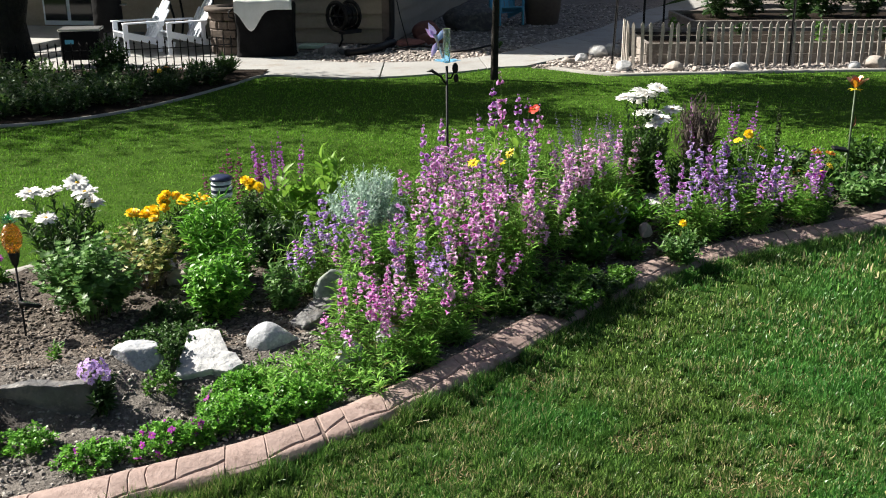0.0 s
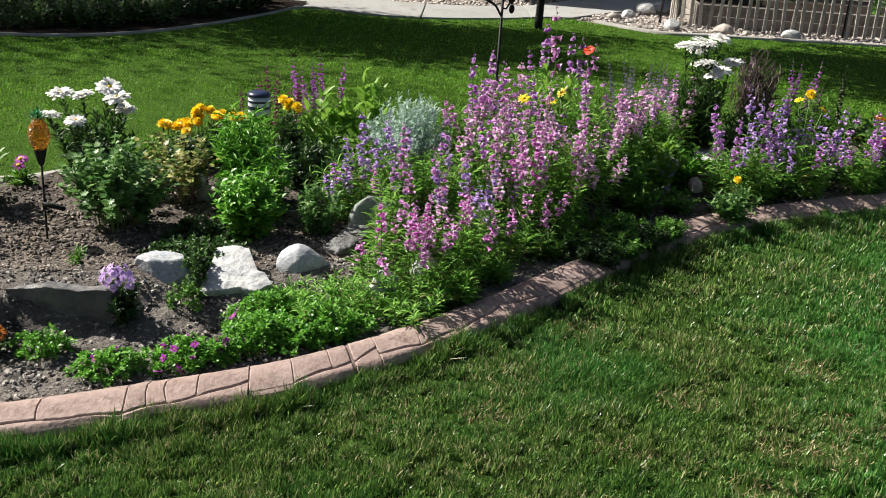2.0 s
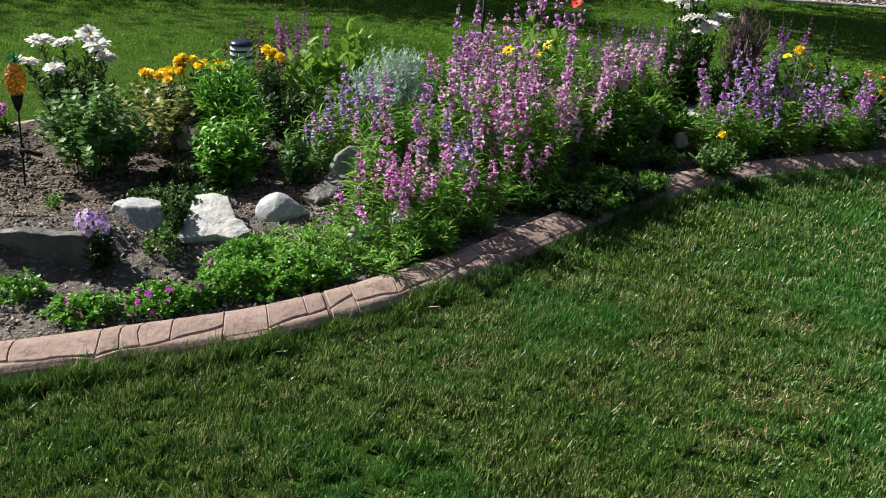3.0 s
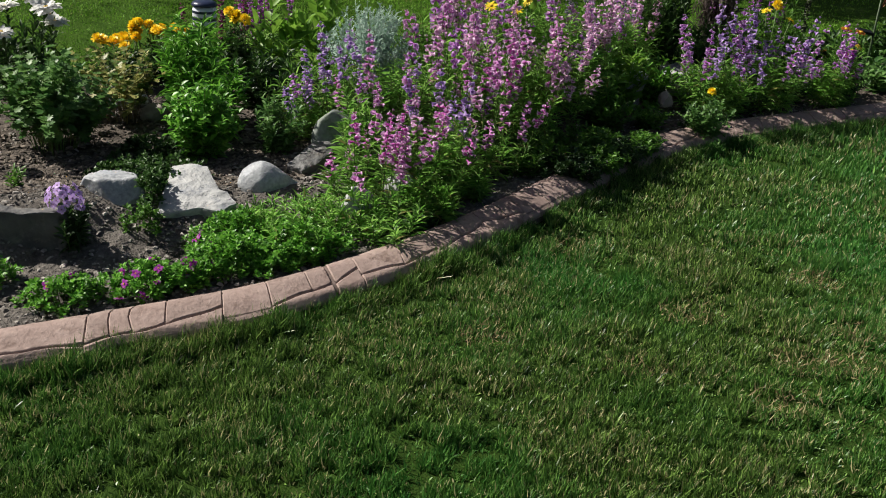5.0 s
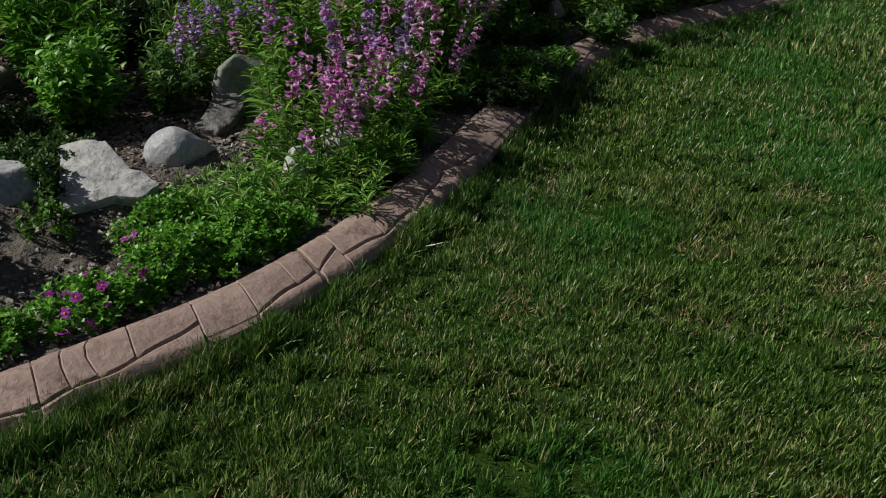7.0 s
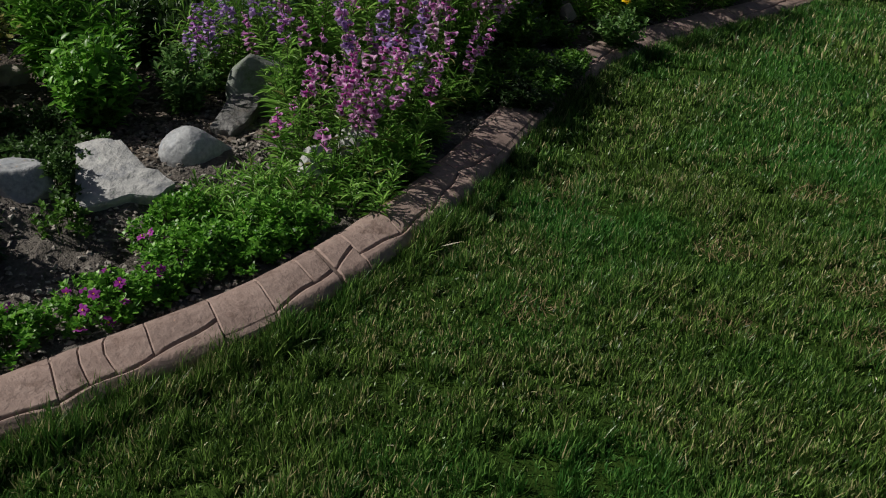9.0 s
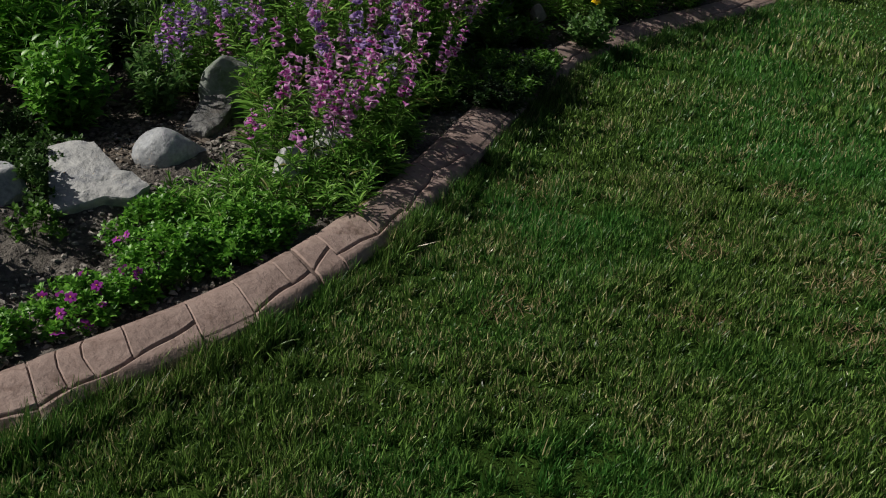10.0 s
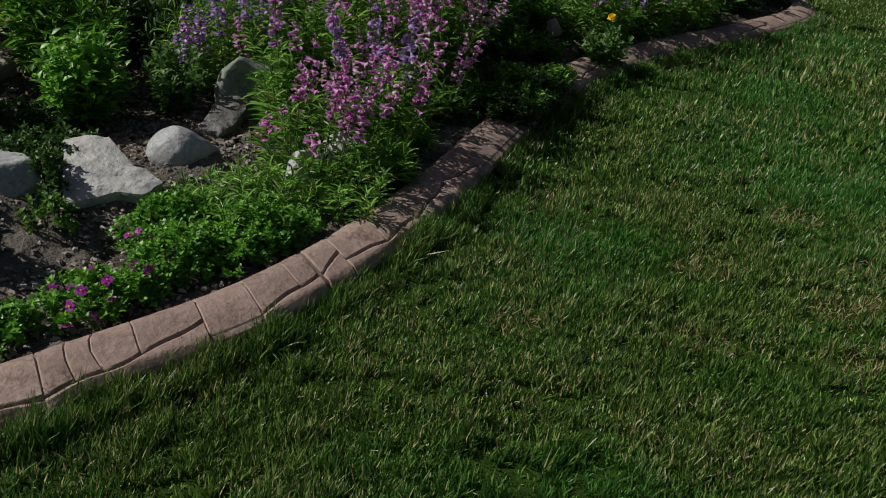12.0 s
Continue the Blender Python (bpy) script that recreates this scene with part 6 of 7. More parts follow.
# last entry: a boulder shape standing in for dark shade under a deck
for k, (x, y, sx, sy, sz, m_) in enumerate(((-.95, 13.9, .5, .32, .14, ROCK_RED), (-.62, 14.3, .5, .4, .2, ROCK_RED), (-.75, 15.0, .6, .4, .3, ROCK_RED), (-1.95, 13.3, .42, .3, .16, ROCK_TAN), (-1.7, 13.15, .3, .25, .13, ROCK_DARK), (-.1, 16.0, 1.0, .6, .5, ROCK_DARK))):
    rock("boulder_or_shade_fill", (x, y, -.01), (sx, sy, sz), k * 31, 80 + k, m_, "flat reddish-brown boulder against the house wall" if m_ is ROCK_RED else "grey boulder or dark shade filler near the house wall", 8, .05, .15, fine=False, group="boulders at the wall")

# ---------------------------------------------------------------- planter with iron fence
PL_EDGE = LAWN_END[(LAWN_END[:, 0] < -2.36)]
g = Geo()
sweep(g, PL_EDGE, [(-.05, -.04), (-.05, .016), (-.012, .02), (0, .014), (0, -.04)])
solid("planter_edging", g.build("planter_edging", CURB_GREY), "pale concrete edging of the planter", "edging", "structure")
g = Geo()
V = np.vstack([np.column_stack([PL_EDGE + (0, .05), np.full(len(PL_EDGE), .02)]), np.column_stack([PL_EDGE * (1, 0) + (0, 11.55), np.full(len(PL_EDGE), .03)])])
k = len(PL_EDGE)
g.add(V, [t for i in range(k - 1) for t in ((i, i + 1, i + k + 1), (i, i + k + 1, i + k))])
solid("planter_soil", g.build("planter_soil", DARK_SOIL), "dark mulched soil of the planter", "soil", "structure")

fence = thing("iron_fence", (0, 0, 0), 0, "low black iron fence with pointed pickets", "fence")
FL = catmull([(-7.0, 10.75), (-5.2, 10.95), (-4.2, 11.15), (-3.4, 11.4), (-2.85, 11.72)])
seg_len = line_at(FL, np.array([0.0]))[1]
g = Geo()
tube(g, [(0, 0, 0), (0, 0, .36), (0, 0, .365), (0, 0, .40)], [.007, .007, .013, .001], 6)
PICK = g.build("picket", IRON)
nP = 52
pp, _ = line_at(FL, np.linspace(0, seg_len, nP))
for x, y in pp:
    part("picket", PICK, fence, m=Matrix.Translation((x, y, .0)))
for z in (.10, .30):
    g = Geo()
    tube(g, np.column_stack([FL, np.full(len(FL), z)]), .006, 6)
    part("rail", g.build("rail", IRON), fence)

leafy("hedge", -4.3, 9.35, "low planter shrub with pale-edged leaves", "shrub", foliage("leaf_variegated", (.025, .075, .014), (.20, .34, .08), .3, .35, c3=(.48, .52, .34), share3=.15, spec=.6), 60, .26, .62, (.06, .035), 12, seed=71, z=.02, base=.8, dome=.2)
leafy("hedge", -5.3, 9.5, "low planter shrub with pale-edged leaves", "shrub", bpy.data.materials["leaf_variegated"], 60, .30, .65, (.07, .04), 12, seed=72, z=.02, base=.8, dome=.2)
leafy("hedge", -4.7, 10.2, "low planter shrub with pale-edged leaves", "shrub", bpy.data.materials["leaf_variegated"], 60, .28, .60, (.06, .035), 12, seed=73, z=.02, base=.8, dome=.2)
leafy("hedge", -4.05, 9.05, "low planter shrub with pale-edged leaves", "shrub", bpy.data.materials["leaf_variegated"], 50, .24, .42, (.06, .035), 11, seed=171, z=.02, base=.8, dome=.2)
leafy("hedge", -3.65, 9.5, "low planter shrub with pale-edged leaves", "shrub", bpy.data.materials["leaf_variegated"], 44, .24, .40, (.06, .035), 11, seed=172, z=.02, base=.8, dome=.2)
leafy("hedge", -3.7, 10.0, "dark low shrub filling the shaded planter", "shrub", LEAF_DARK, 60, .26, .55, (.06, .03), 12, seed=74, z=.02, base=.8, dome=.2)
# extra shrubs added to fill the strip that is dark with shade and mulch
for k, (x, y, r) in enumerate(((-4.35, 8.72, .36), (-3.8, 8.98, .32), (-3.42, 9.42, .30), (-3.12, 10.0, .27), (-2.86, 10.55, .23), (-4.95, 8.75, .40))):
    leafy("hedge", x, y, "dark low shrub filling the shaded planter", "shrub", LEAF_DARK, 46, .19, r, (.055, .028), 10, seed=180 + k, z=.02, base=.8, dome=.25)
leafy("round_shrub", -3.95, 10.75, "dark rounded shrub behind the iron fence", "shrub", LEAF_DARK, 50, .50, .24, (.06, .03), 14, seed=75, z=.02, base=.4)
for k, (x, y) in enumerate(((-3.3, 10.55), (-3.05, 10.95), (-2.8, 11.25))):
    leafy("day_lily", x, y, "dark grassy lily clump by the fence", "plant", LEAF_DARK, 26, .18, .17, (.13, .009), 6, seed=76 + k, z=.02, up=.9)
bloom("orange_flower", -3.15, 10.2, .22, [RUST, POMS[0], RUST], "small orange flowers in the planter", LEAF_DARK, .14, 9)


# ---------------------------------------------------------------- trees
def tree(name, at, trunk_r, fork, height, crown_r, n_limbs, n_leaves, seed, label, leaf_mat, sway=(0, 0), forked=False):
    q = np.random.default_rng(seed)
    ob = thing(name, at, 0, label, "tree")
    g = Geo()
    zs = np.linspace(-.1, fork, 9)
    wob = np.stack([.05 * np.sin(zs * 1.7 + seed), .05 * np.cos(zs * 1.3), 0 * zs], 1) * trunk_r / .15
    tube(g, np.stack([0 * zs, 0 * zs, zs], 1) + wob, trunk_r * np.linspace(1.25, .75, 9), 14)
    if forked:
        tube(g, [(0, 0, .45), (.10, -.02, .8), (.24, -.05, 1.35), (.34, -.08, 1.9), (.42, -.1, 2.7)], [trunk_r * .7, trunk_r * .66, trunk_r * .58, trunk_r * .5, trunk_r * .35], 10)
    top = wob[-1] + (0, 0, fork)
    tips = []
    for k in range(n_limbs):
        a = k * 2.4 + q.uniform(-.3, .3)
        end = top + np.array([sway[0], sway[1], 0]) + np.array([math.cos(a) * crown_r * q.uniform(.4, .9), math.sin(a) * crown_r * q.uniform(.4, .9), (height - fork) * q.uniform(.35, .95)])
        mid = top + (end - top) * (.45, .45, .6)
        ts = np.linspace(0, 1, 6)[:, None]
        pts = (1 - ts) ** 2 * top + 2 * ts * (1 - ts) * mid + ts ** 2 * end
        tube(g, pts, np.linspace(trunk_r * .5, trunk_r * .07, 6), 7)
        for s2 in (.5, .7, .9):
            p0 = pts[int(s2 * 5)]
            tip = p0 + q.normal(0, crown_r * .3, 3) + (0, 0, .1)
            tube(g, [p0, (p0 + tip) / 2 + (0, 0, .06), tip], [trunk_r * .15, trunk_r * .08, trunk_r * .03], 5)
            tips += [tip, (p0 + tip) / 2]
        tips.append(end)
    part("trunk", g.build("trunk", BARK), ob)
    tips = np.array(tips)
    c = tips[q.integers(len(tips), size=n_leaves)] + q.normal(0, crown_r * .17, (n_leaves, 3))
    az, el = q.uniform(0, 6.28, n_leaves), q.normal(-.2, .4, n_leaves)
    g = Geo()
    D = np.stack([np.cos(az) * np.cos(el), np.sin(az) * np.cos(el), np.sin(el)], 1)
    L = q.uniform(.07, .125, n_leaves)
    scatter(g, LEAFLET, c, D, q.normal(0, .5, (n_leaves, 3)) + (0, 0, 1), np.stack([L * .6, L, L], 1))
    part("crown", g.build("crown", leaf_mat), ob)
    return ob


tree("shade_tree", (-5.15, 11.1, 0), .17, 2.1, 4.9, 1.45, 10, 16000, 3, "dark-barked shade tree with a forked trunk in the planter", LEAF, (.2, -.1), True)
# the second tree is out of view, added to cast shade on the planter
tree("unseen_shade_tree", (-9.6, 10.5, 0), .2, 2.0, 5.8, 2.3, 11, 19000, 9, "unseen leafy tree added to shade the planter", LEAF)
tree("young_tree", (0.24, 10.95, -.02), .036, 1.9, 4.4, 1.35, 8, 11000, 5, "slender young tree standing in the lawn", LEAF)

# ---------------------------------------------------------------- patio furniture
def adirondack(at, rz, mat, label, group, size=0.74):
    ob = thing("adirondack_chair", at, rz, label, "chair", group)
    ob.scale = (size, size, size)
    for sx in (-.27, .27):
        board("front_leg", (.03, .09, .54), mat, ob, pose(sx, -.36, .27), .006)
        board("side_rail", (.028, .95, .11), mat, ob, pose(sx * .93, .06, .24, -15, 0, 0), .006)
        board("arm", (.13, .72, .024), mat, ob, pose(sx * 1.12, -.05, .555), .01)
        board("arm_post", (.03, .08, .42), mat, ob, pose(sx * 1.05, .26, .34), .006)
    for k in range(5):
        y = -.36 + .105 * k
        board("seat_slat", (.53, .092, .02), mat, ob, pose(0, y, .385 - .27 * (y + .36), -15, 0, 0), .005)
    for k in range(5):
        x = (k - 2) * .103
        h = .82 - .05 * (k - 2) ** 2
        g = Geo()
        n = 8
        a = np.linspace(0, math.pi, n)
        out = [(-.047, 0), (.047, 0)] + [(.047 * math.cos(t), h - .047 + .047 * math.sin(t)) for t in a]
        V = [(px_, -.01, pz_) for px_, pz_ in out] + [(px_, .01, pz_) for px_, pz_ in out]
        m_ = len(out)
        T = [(0, i, i + 1) for i in range(1, m_ - 1)] + [(m_, m_ + i + 1, m_ + i) for i in range(1, m_ - 1)]
        for i in range(m_):
            j = (i + 1) % m_
            T += [(i, i + m_, j + m_), (i, j + m_, j)]
        g.add(V, T)
        part("back_slat", g.build("back_slat", mat, smooth=False), ob, m=pose(x, .14, .22, -30, (k - 2) * 3.2, 0))
    board("back_rail", (.52, .03, .07), mat, ob, pose(0, .335, .50, -30, 0, 0), .006)
    return ob


adirondack((-4.42, 13.2, .012), -52, WHITE_PLASTIC, "white plastic adirondack chair on the patio", "patio chairs")
adirondack((-3.88, 13.3, .012), -52, WHITE_PLASTIC, "white plastic adirondack chair on the patio", "patio chairs")
adirondack((0.42, 16.9, 0.0), 20, TURQ, "turquoise plastic adirondack chair on gravel", "garden chair")

# stone fire pit with cap
ob = thing("fire_pit", (-3.18, 13.25, .012), 10, "round stacked-stone fire pit with a flat cap", "fire pit")
ST = [box_mesh("veneer_stone", (w, .07, .10), STONE_VENEER, .012) for w in (.16, .20, .13)]
for r_ in range(5):
    for k in range(11):
        a = 2 * math.pi * (k + .5 * (r_ % 2)) / 11
        part("stone", ST[(k * 2 + r_) % 3], ob, m=Matrix.Translation((.28 * math.cos(a), .28 * math.sin(a), .055 + .107 * r_)) @ pose(0, 0, 0, 0, 0, math.degrees(a) + 90))
g = Geo()
lathe(g, [(0, 0), (.26, 0), (.26, .53), (0, .53)], 20)
part("core", g.build("core", DARK_SOIL), ob)
g = Geo()
lathe(g, [(.20, 0), (.37, 0), (.38, .02), (.38, .05), (.36, .06), (.22, .06), (.20, .03)], 28)
part("cap", g.build("cap", STONE_VENEER), ob, m=Matrix.Translation((0, 0, .54)))

# black covered box with a cloth on it
ob = thing("covered_table", (-2.72, 13.05, .012), 8, "low table under a fitted black vinyl cover", "table")
g = Geo()
seg = 40
prof = [(.38, 0), (.37, .05), (.37, .3), (.385, .50), (.395, .63), (.38, .66), (.30, .665), (0, .65)]
a = np.arange(seg) * 2 * math.pi / seg
V = []
for r_, z_ in prof:
    for t in a:
        k = 1 / max(abs(math.cos(t)), abs(math.sin(t))) ** .75
        w = 1 + .035 * math.sin(9 * t + z_ * 4) * (1 - z_ / .8)
        V.append((r_ * k * math.cos(t) * w, .75 * r_ * k * math.sin(t) * w, z_))
T = [t for i in range(len(prof) - 1) for j in range(seg) for t in ((i * seg + j, i * seg + (j + 1) % seg, (i + 1) * seg + (j + 1) % seg), (i * seg + j, (i + 1) * seg + (j + 1) % seg, (i + 1) * seg + j))]
g.add(V, T)
part("cover", g.build("cover", COVER_BLACK), ob)
g = Geo()
tube(g, [(-.38, -.2, .60), (-.44, -.22, .56), (-.44, -.22, .50), (-.38, -.2, .48)], .012, 6)
part("strap", g.build("strap", BLACK_PLASTIC), ob)
g = Geo()
nx, ny = 22, 20
u, v = np.meshgrid(np.linspace(0, 1, nx), np.linspace(0, 1, ny))
X = -.36 + .72 * u
fold = .02 * np.sin(8 * u + 3 * v) + .012 * np.sin(17 * u)
drop = np.clip((v - .45) / .55, 0, 1) * (.10 + .26 * np.exp(-((u - .28) / .18) ** 2))
Y = np.where(v < .45, .10 - .40 * v / .45, -.31 - .012 + fold * .5)
Z = .672 + np.where(v < .45, .01 * np.sin(9 * u) + .012, 0) - drop + .02 * (1 - v)
i = (np.arange(ny - 1)[:, None] * nx + np.arange(nx - 1)[None]).ravel()
g.add(np.stack([X, Y, Z], -1), np.concatenate([np.stack([i, i + 1, i + nx + 1], 1), np.stack([i, i + nx + 1, i + nx], 1)]))
cl = solid("cloth", g.build("cloth", CLOTH), "white cloth draped over the black cover", "cloth", m=pose(-2.72, 13.05, .03, 0, 0, 8))
so = cl.modifiers.new("thickness", "SOLIDIFY")
so.thickness = .006

# black cart and cooler on the patio
ob = thing("fire_wood_rack", (-4.75, 12.05, .012), 12, "black metal cart with a perforated steel top", "cart")
board("body", (.46, .34, .34), COVER_BLACK, ob, pose(0, 0, .25), .015)
board("top_grate", (.48, .36, .03), STEEL, ob, pose(0, 0, .435), .008, "perforated steel top")
for sx in (-.2, .2):
    for sy in (-.14, .14):
        board("leg", (.03, .03, .09), IRON, ob, pose(sx, sy, .04), .004)
board("badge", (.10, .006, .05), TURQ, ob, pose(-.12, -.174, .30), .002, "blue badge")
ob = thing("smoker_grill", (-4.95, 13.5, .012), 5, "black upright smoker grill on the patio", "grill")
g = Geo()
lathe(g, [(0, .25), (.17, .25), (.19, .30), (.19, .85), (.17, .95), (.08, 1.02), (0, 1.03)], 24)
part("drum", g.build("drum", COVER_BLACK), ob)
for k in range(3):
    a = k * 2.094
    g = Geo()
    tube(g, [(.16 * math.cos(a), .16 * math.sin(a), .27), (.22 * math.cos(a), .22 * math.sin(a), 0)], .012, 6)
    part("leg", g.build("leg", IRON), ob)
g = Geo()
tube(g, [(.19, -.05, .6), (.25, -.06, .6), (.25, .06, .6), (.19, .05, .6)], .01, 6)
part("handle", g.build("handle", STEEL), ob)
ob = thing("patio_table", (-4.0, 14.2, .012), 0, "dark patio table behind the chairs", "table")
g = Geo()
lathe(g, [(0, .68), (.48, .68), (.50, .70), (.49, .72), (0, .72)], 28)
part("tabletop", g.build("tabletop", IRON), ob)
for k in range(4):
    a = .78 + k * 1.571
    g = Geo()
    tube(g, [(.36 * math.cos(a), .36 * math.sin(a), .68), (.28 * math.cos(a), .28 * math.sin(a), .35), (.38 * math.cos(a), .38 * math.sin(a), 0)], .016, 6)
    part("leg", g.build("leg", IRON), ob)

# ---------------------------------------------------------------- house
HOUSE = pose(-1.22, 14.12, 0, 0, 0, -7)
house = tagged(new("house"), "house with beige lap siding and brown corner trim", "house")
house.matrix_basis = HOUSE
# unseen height and depth are set so that the house shades the gravel
board("wall", (2.6, 10.6, 3.6), SIDING, house, pose(-1.32, 5.33, 1.8), .005)
board("roof", (3.0, 11.0, .12), TRIM, house, pose(-1.32, 5.33, 3.67), .02)


def lap(L):
    g = Geo()
    V = [(-L / 2, 0, 0), (L / 2, 0, 0), (L / 2, -.038, 0), (-L / 2, -.038, 0), (-L / 2, 0, .205), (L / 2, 0, .205), (L / 2, -.006, .205), (-L / 2, -.006, .205)]
    g.add(V, [(0, 1, 2), (0, 2, 3), (3, 2, 6), (3, 6, 7), (4, 6, 5), (4, 7, 6), (0, 3, 7), (0, 7, 4), (1, 5, 6), (1, 6, 2)])
    return g.build("siding_board", SIDING, smooth=False)


LAP1, LAP2 = lap(2.5), lap(10.5)
for k in range(18):
    part("siding_board", LAP1, house, m=pose(-1.33, .028, .02 + .2 * k))
    part("siding_board", LAP2, house, m=pose(-.022, 5.35, .02 + .2 * k, 0, 0, 90))
board("corner_trim", (.13, .13, 3.58), TRIM, house, pose(-.04, .04, 1.8), .008)
g = Geo()
tube(g, [(.05, -.07, 3.58), (.05, -.07, .35), (.05, -.12, .12), (.0, -.25, .06)], .04, 10)
part("downspout", g.build("downspout", BLACK_PLASTIC), house, "dark drain pipe")
# recessed wing with a sliding door
wing = tagged(new("house_wing"), "shaded house wing with a sliding glass door", "house")
wing.matrix_basis = pose(-6.4, 15.55, 0, 0, 0, -7)
board("wall", (9.0, .3, 3.2), SIDING, wing, pose(0, .15, 1.6), .005)
LAP3 = lap(8.9)
for k in range(15):
    part("siding_board", LAP3, wing, m=pose(0, -.001, .02 + .2 * k))
dr = part("sliding_door", box_mesh("sliding_door", (.86, .05, 2.05), WHITE_PLASTIC, .01), wing, "white-framed sliding glass door", pose(.12, -.05, 1.17))
for sx in (-.21, .21):
    board("pane", (.36, .02, 1.9), DARK_GLASS, dr, pose(sx, -.03, 0), .003)
# roof and post are unseen, added to shade the wall behind the chairs
g = Geo()
g.add(*chamfered(7.0, 1.3, .16, .02))
part("unseen_shade_roof", g.build("unseen_shade_roof", TRIM, smooth=False), wing, m=pose(-1.0, -.66, 2.55))
board("porch_post", (.14, .14, 2.5), TRIM, wing, pose(-4.2, -1.2, 1.24), .01)

# hose reel, hoses, small things at the wall
ob = thing("hose_reel", (-1.72, 13.88, .43), -38, "black hose reel mounted on the siding", "hose reel")
g = Geo()
for k in range(7):
    rr = .11 + .006 * (k % 3)
    y = -.03 - .026 * k
    aa = np.linspace(0, 2 * math.pi, 22)
    tube(g, np.stack([rr * np.cos(aa), np.full(22, y), rr * np.sin(aa)], 1), .014, 6)
part("hose_coil", g.build("hose_coil", BLACK_PLASTIC), ob)
for y in (-.01, -.22):
    g = Geo()
    lathe(g, [(.125, -.008), (.165, -.008), (.17, 0), (.165, .008), (.125, .008), (.125, -.008)], 24)
    for k in range(3):
        a = k * 1.047
        tube(g, [(-.13 * math.cos(a), -.13 * math.sin(a), 0), (.13 * math.cos(a), .13 * math.sin(a), 0)], .007, 5)
    part("flange", g.build("flange", BLACK_PLASTIC), ob, m=pose(0, y, 0, 90, 0, 0))
ob.scale = (1.25, 1.25, 1.25)
board("bracket", (.10, .26, .04), IRON, ob, pose(.10, -.12, -.16), .005)
g = Geo()
tube(g, [(.04, -.2, -.1), (.08, -.22, -.24), (-.02, -.2, -.36), (-.06, -.2, -.42)], .012, 6)
part("hose_end", g.build("hose_end", BLACK_PLASTIC), ob)
g = Geo()
pts = catmull([(-1.15, 13.95, .05), (-1.22, 13.7, .06), (-1.3, 13.3, .06), (-1.45, 13.05, .055), (-1.66, 12.85, .05)], 8)
rad = .045 + .008 * (np.arange(len(pts)) % 2)
tube(g, pts, rad, 10)
solid("drain_pipe", g.build("drain_pipe", BLACK_PLASTIC), "black corrugated drain pipe lying on gravel", "pipe")
g = Geo()
aa = np.linspace(0, 1, 40)
tube(g, np.stack([-1.1 + 1.3 * aa, 13.3 + .35 * np.sin(aa * 7) + .3 * aa, .03 + 0 * aa], 1), .014, 6)
solid("garden_hose", g.build("garden_hose", BLACK_PLASTIC), "dark garden hose lying on gravel", "hose")
g = Geo()
tube(g, [(-1.15, 13.9, .9), (-1.05, 13.8, .45), (-.93, 13.7, .02)], .008, 6)
solid("rake_handle", g.build("rake_handle", IRON), "thin dark rod leaning on the corner", "rod")
solid("green_tray", box_mesh("green_tray", (.42, .30, .05), surface("mint_plastic", (.35, .50, .42), (.48, .62, .54), .5, 30, 4, .1), .012), "pale mint plastic tray on the ground", "tray", m=pose(-2.2, 13.75, .03, 0, 0, -7))
ob = thing("dark_tub", (1.02, 16.9, 0), 0, "dark brown planter tub on gravel", "planter")
g = Geo()
lathe(g, [(0, 0), (.26, 0), (.31, .42), (.33, .44), (.33, .47), (.29, .47), (.27, .40), (0, .38)], 26)
part("tub", g.build("tub", TRIM), ob)
g = Geo()
lathe(g, [(.28, .41), (.1, .43), (0, .43)], 20)
part("soil", g.build("soil", DARK_SOIL), ob)
leafy("weed", .28, 13.75, "small bright green weed in the gravel", "plant", LEAF, 8, .12, .08, (.07, .02), 5, seed=91, z=0.0)

# ---------------------------------------------------------------- picket fence and raised beds
fence2 = thing("picket_fence", (0, 0, 0), 0, "low weathered wooden picket fence round raised beds", "fence")
out = [(-.019, 0), (.019, 0), (.019, .49), (0, .525), (-.019, .49)]
g = Geo()
V = [(x, -.006, z) for x, z in out] + [(x, .006, z) for x, z in out]
T = [(0, 1, 2), (0, 2, 4), (2, 3, 4), (5, 7, 6), (5, 9, 7), (7, 9, 8)]
for i in range(5):
    j = (i + 1) % 5
    T += [(i, i + 5, j + 5), (i, j + 5, j)]
g.add(V, T)
SLAT = g.build("slat", PICKET_MAT, smooth=False)
prng = random.Random(4)
FP = catmull([(1.78, 12.35), (1.84, 11.98), (2.2, 11.93), (3.0, 11.93), (3.7, 11.96), (4.5, 12.05), (5.6, 12.2), (7.2, 12.4)], 10)
fl_len = line_at(FP, np.array([0.0]))[1]
sp = np.arange(0, fl_len, .103)
pts, _ = line_at(FP, sp)
pt2, _ = line_at(FP, np.minimum(sp + .02, fl_len))
for (x, y), (x2, y2) in zip(pts, pt2):
    part("slat", SLAT, fence2, m=pose(x, y, -.01, prng.uniform(-2, 2), prng.uniform(-3, 3), math.degrees(math.atan2(y2 - y, x2 - x)) if x2 > x + 1e-6 or y2 != y else 0))
for z in (.14, .36):
    g = Geo()
    tube(g, np.column_stack([offset(FP, -.016), np.full(len(FP), z)]), .005, 4)
    part("rail", g.build("rail", OLD_WOOD, smooth=False), fence2)
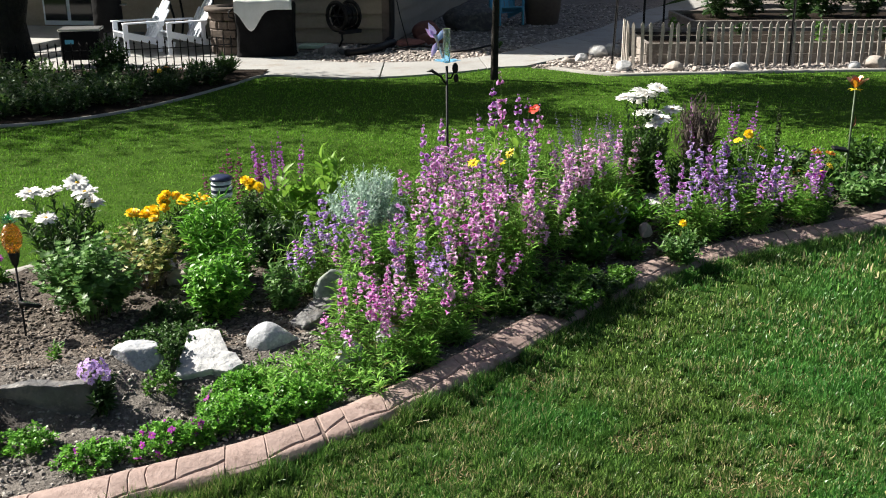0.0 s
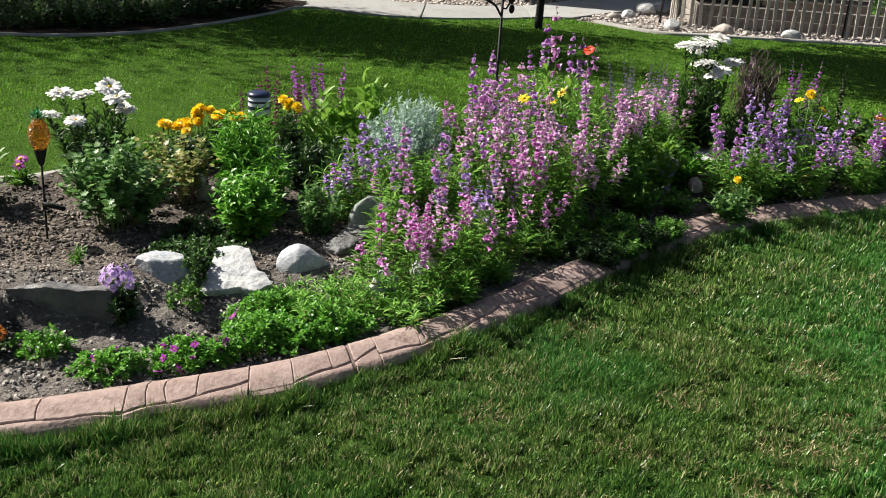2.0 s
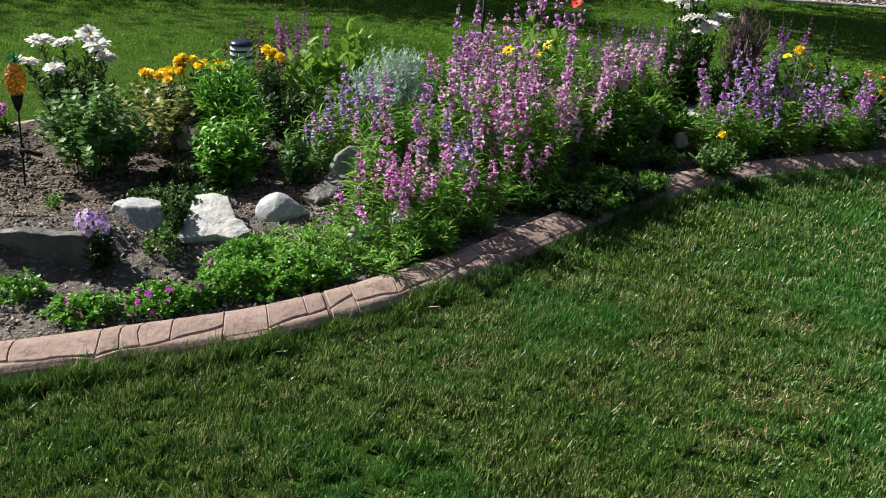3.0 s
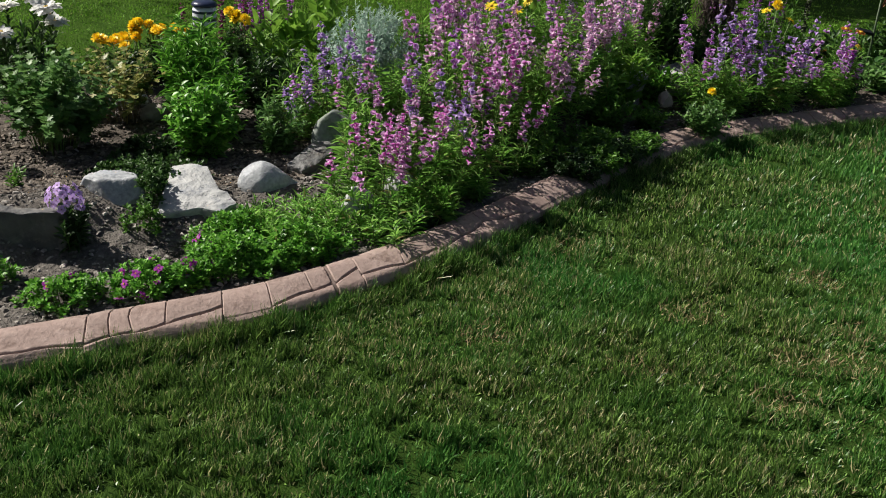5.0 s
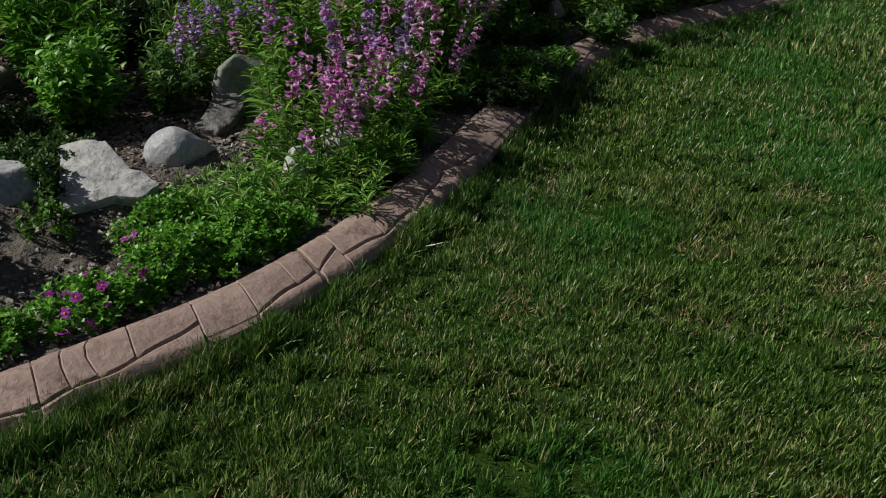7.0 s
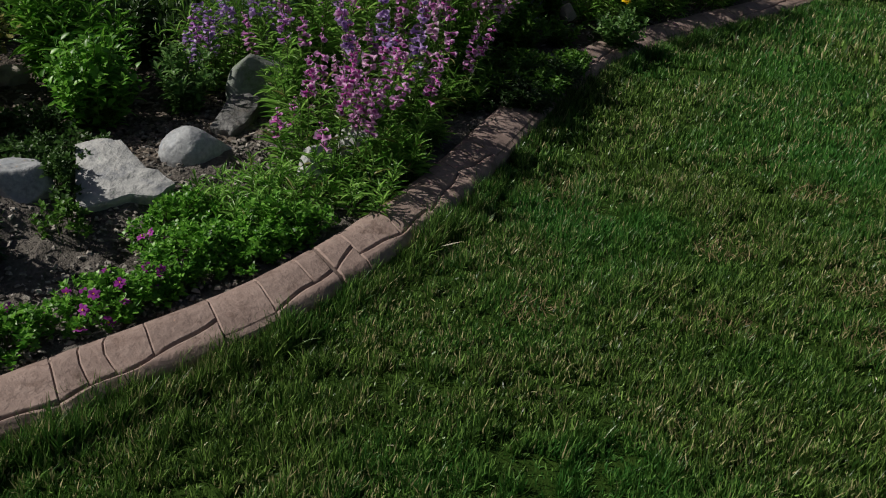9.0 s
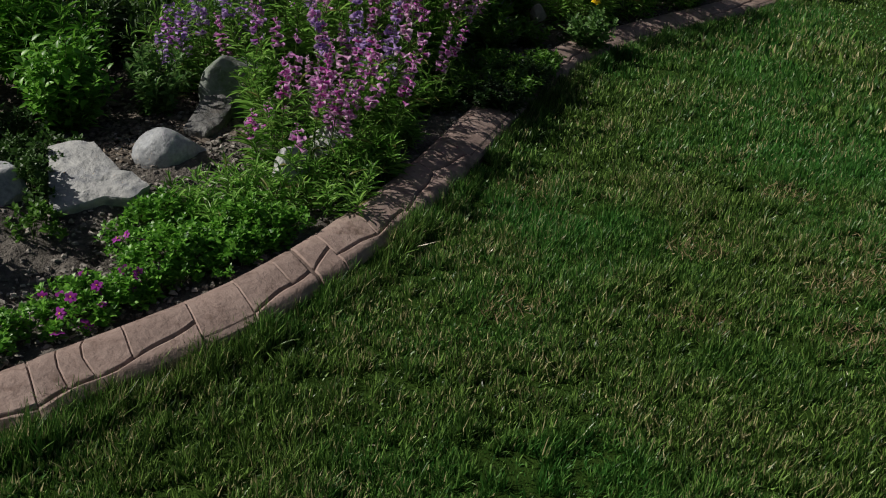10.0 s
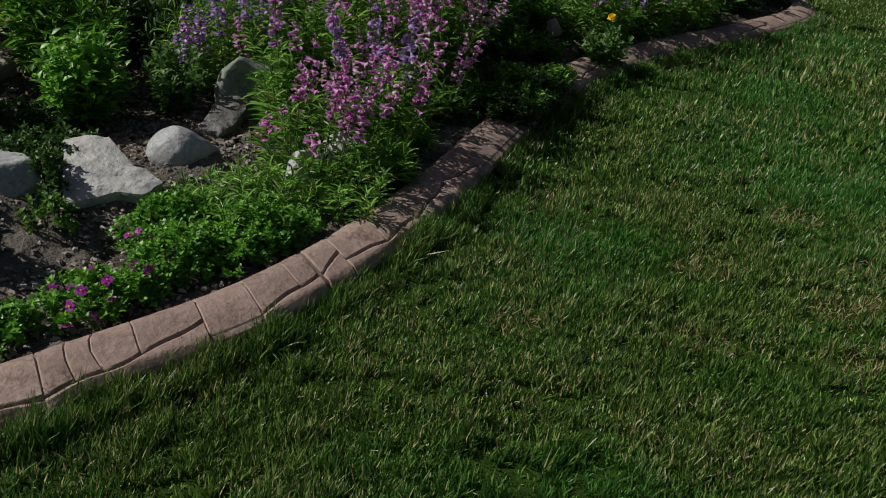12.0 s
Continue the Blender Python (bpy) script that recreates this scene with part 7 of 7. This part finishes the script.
for x, y, h, lean_ in ((3.66, 11.90, 1.3, 0), (1.66, 12.08, 1.3, 3), (2.2, 13.6, 1.4, 0), (2.62, 14.6, 1.5, 0), (5.4, 12.1, 1.3, 0)):
    ob = thing("metal_stake", (x, y, -.02), 20, "dark green metal garden stake", "stake", "garden stakes")
    g = Geo()
    g.add(*chamfered(.028, .012, h, .003))
    g.add(np.array(chamfered(.008, .024, h, .002)[0]) + (0, -.015, 0), chamfered(.008, .024, h, .002)[1])
    part("post", g.build("post", IRON, smooth=False), ob, m=pose(0, 0, h / 2, 0, lean_, 0))


def raised_bed(x0, x1, y0, y1, h, label):
    ob = thing("raised_bed", ((x0 + x1) / 2, (y0 + y1) / 2, -.01), 2, label, "raised bed", "raised beds")
    w, d = x1 - x0, y1 - y0
    for k in range(2):
        z = h / 4 + k * h / 2
        hh = h / 2 - .006
        nseg = 3
        for i in range(nseg):
            board("timber", (w / nseg - .006, .06, hh), OLD_WOOD, ob, pose(-w / 2 + w / nseg * (i + .5), -d / 2, z), .008)
        board("timber", (w, .06, hh), OLD_WOOD, ob, pose(0, d / 2, z), .008)
        for sx in (-1, 1):
            board("timber", (.06, d - .07, hh), OLD_WOOD, ob, pose(sx * (w / 2 - .03), 0, z), .008)
    g = Geo()
    g.add(*chamfered(w - .14, d - .08, h - .05, .01))
    part("soil", g.build("soil", DARK_SOIL), ob, m=pose(0, 0, (h - .05) / 2))
    return ob


raised_bed(2.0, 7.4, 12.25, 13.9, .26, "weathered timber raised bed filled with dark soil")
raised_bed(2.95, 8.6, 14.5, 16.1, .30, "weathered timber raised bed filled with dark soil")
for k in range(9):
    x, y = 2.5 + .52 * k + .2 * math.sin(k * 5), 13.05 + .5 * math.sin(k * 3.7)
    leafy("seedling", x, y, "small green vegetable plant in a raised bed", "plant", LEAF_DARK if k % 3 else LEAF, 8, .16 + .14 * (k % 3 == 0), .10, (.08, .035), 5, seed=120 + k, z=.20, up=.5)
for k in range(9):
    x = 3.5 + .55 * k
    leafy("tomato_plant", x, 15.3 + .3 * math.sin(k * 2.3), "dark leafy vegetable plant in the rear bed", "plant", LEAF_DARK, 26, .75, .38, (.13, .08), 8, FERN, seed=140 + k, z=.24, up=.2)
# boundary: dark board fence and shrubs far behind
bf = thing("board_fence", (0, 0, 0), 0, "tall dark board fence at the garden's end", "fence")
for k in range(60):
    board("board", (.295, .03, 1.9), TRIM, bf, pose(-4.5 + .31 * k + .15, 25.0 + (.02 if k % 2 else 0), .93), .004)
for k, (x, y) in enumerate(((4.6, 20.4), (6.0, 19.8), (7.4, 20.6), (8.8, 19.6), (5.3, 22.3), (7.0, 22.5), (9.6, 21.5))):
    leafy("dark_shrub", x, y, "dense dark shrub behind the raised beds", "shrub", LEAF_DARK, 55, 1.7, .9, (.19, .11), 10, seed=160 + k, z=-.03, base=.4, up=.2)
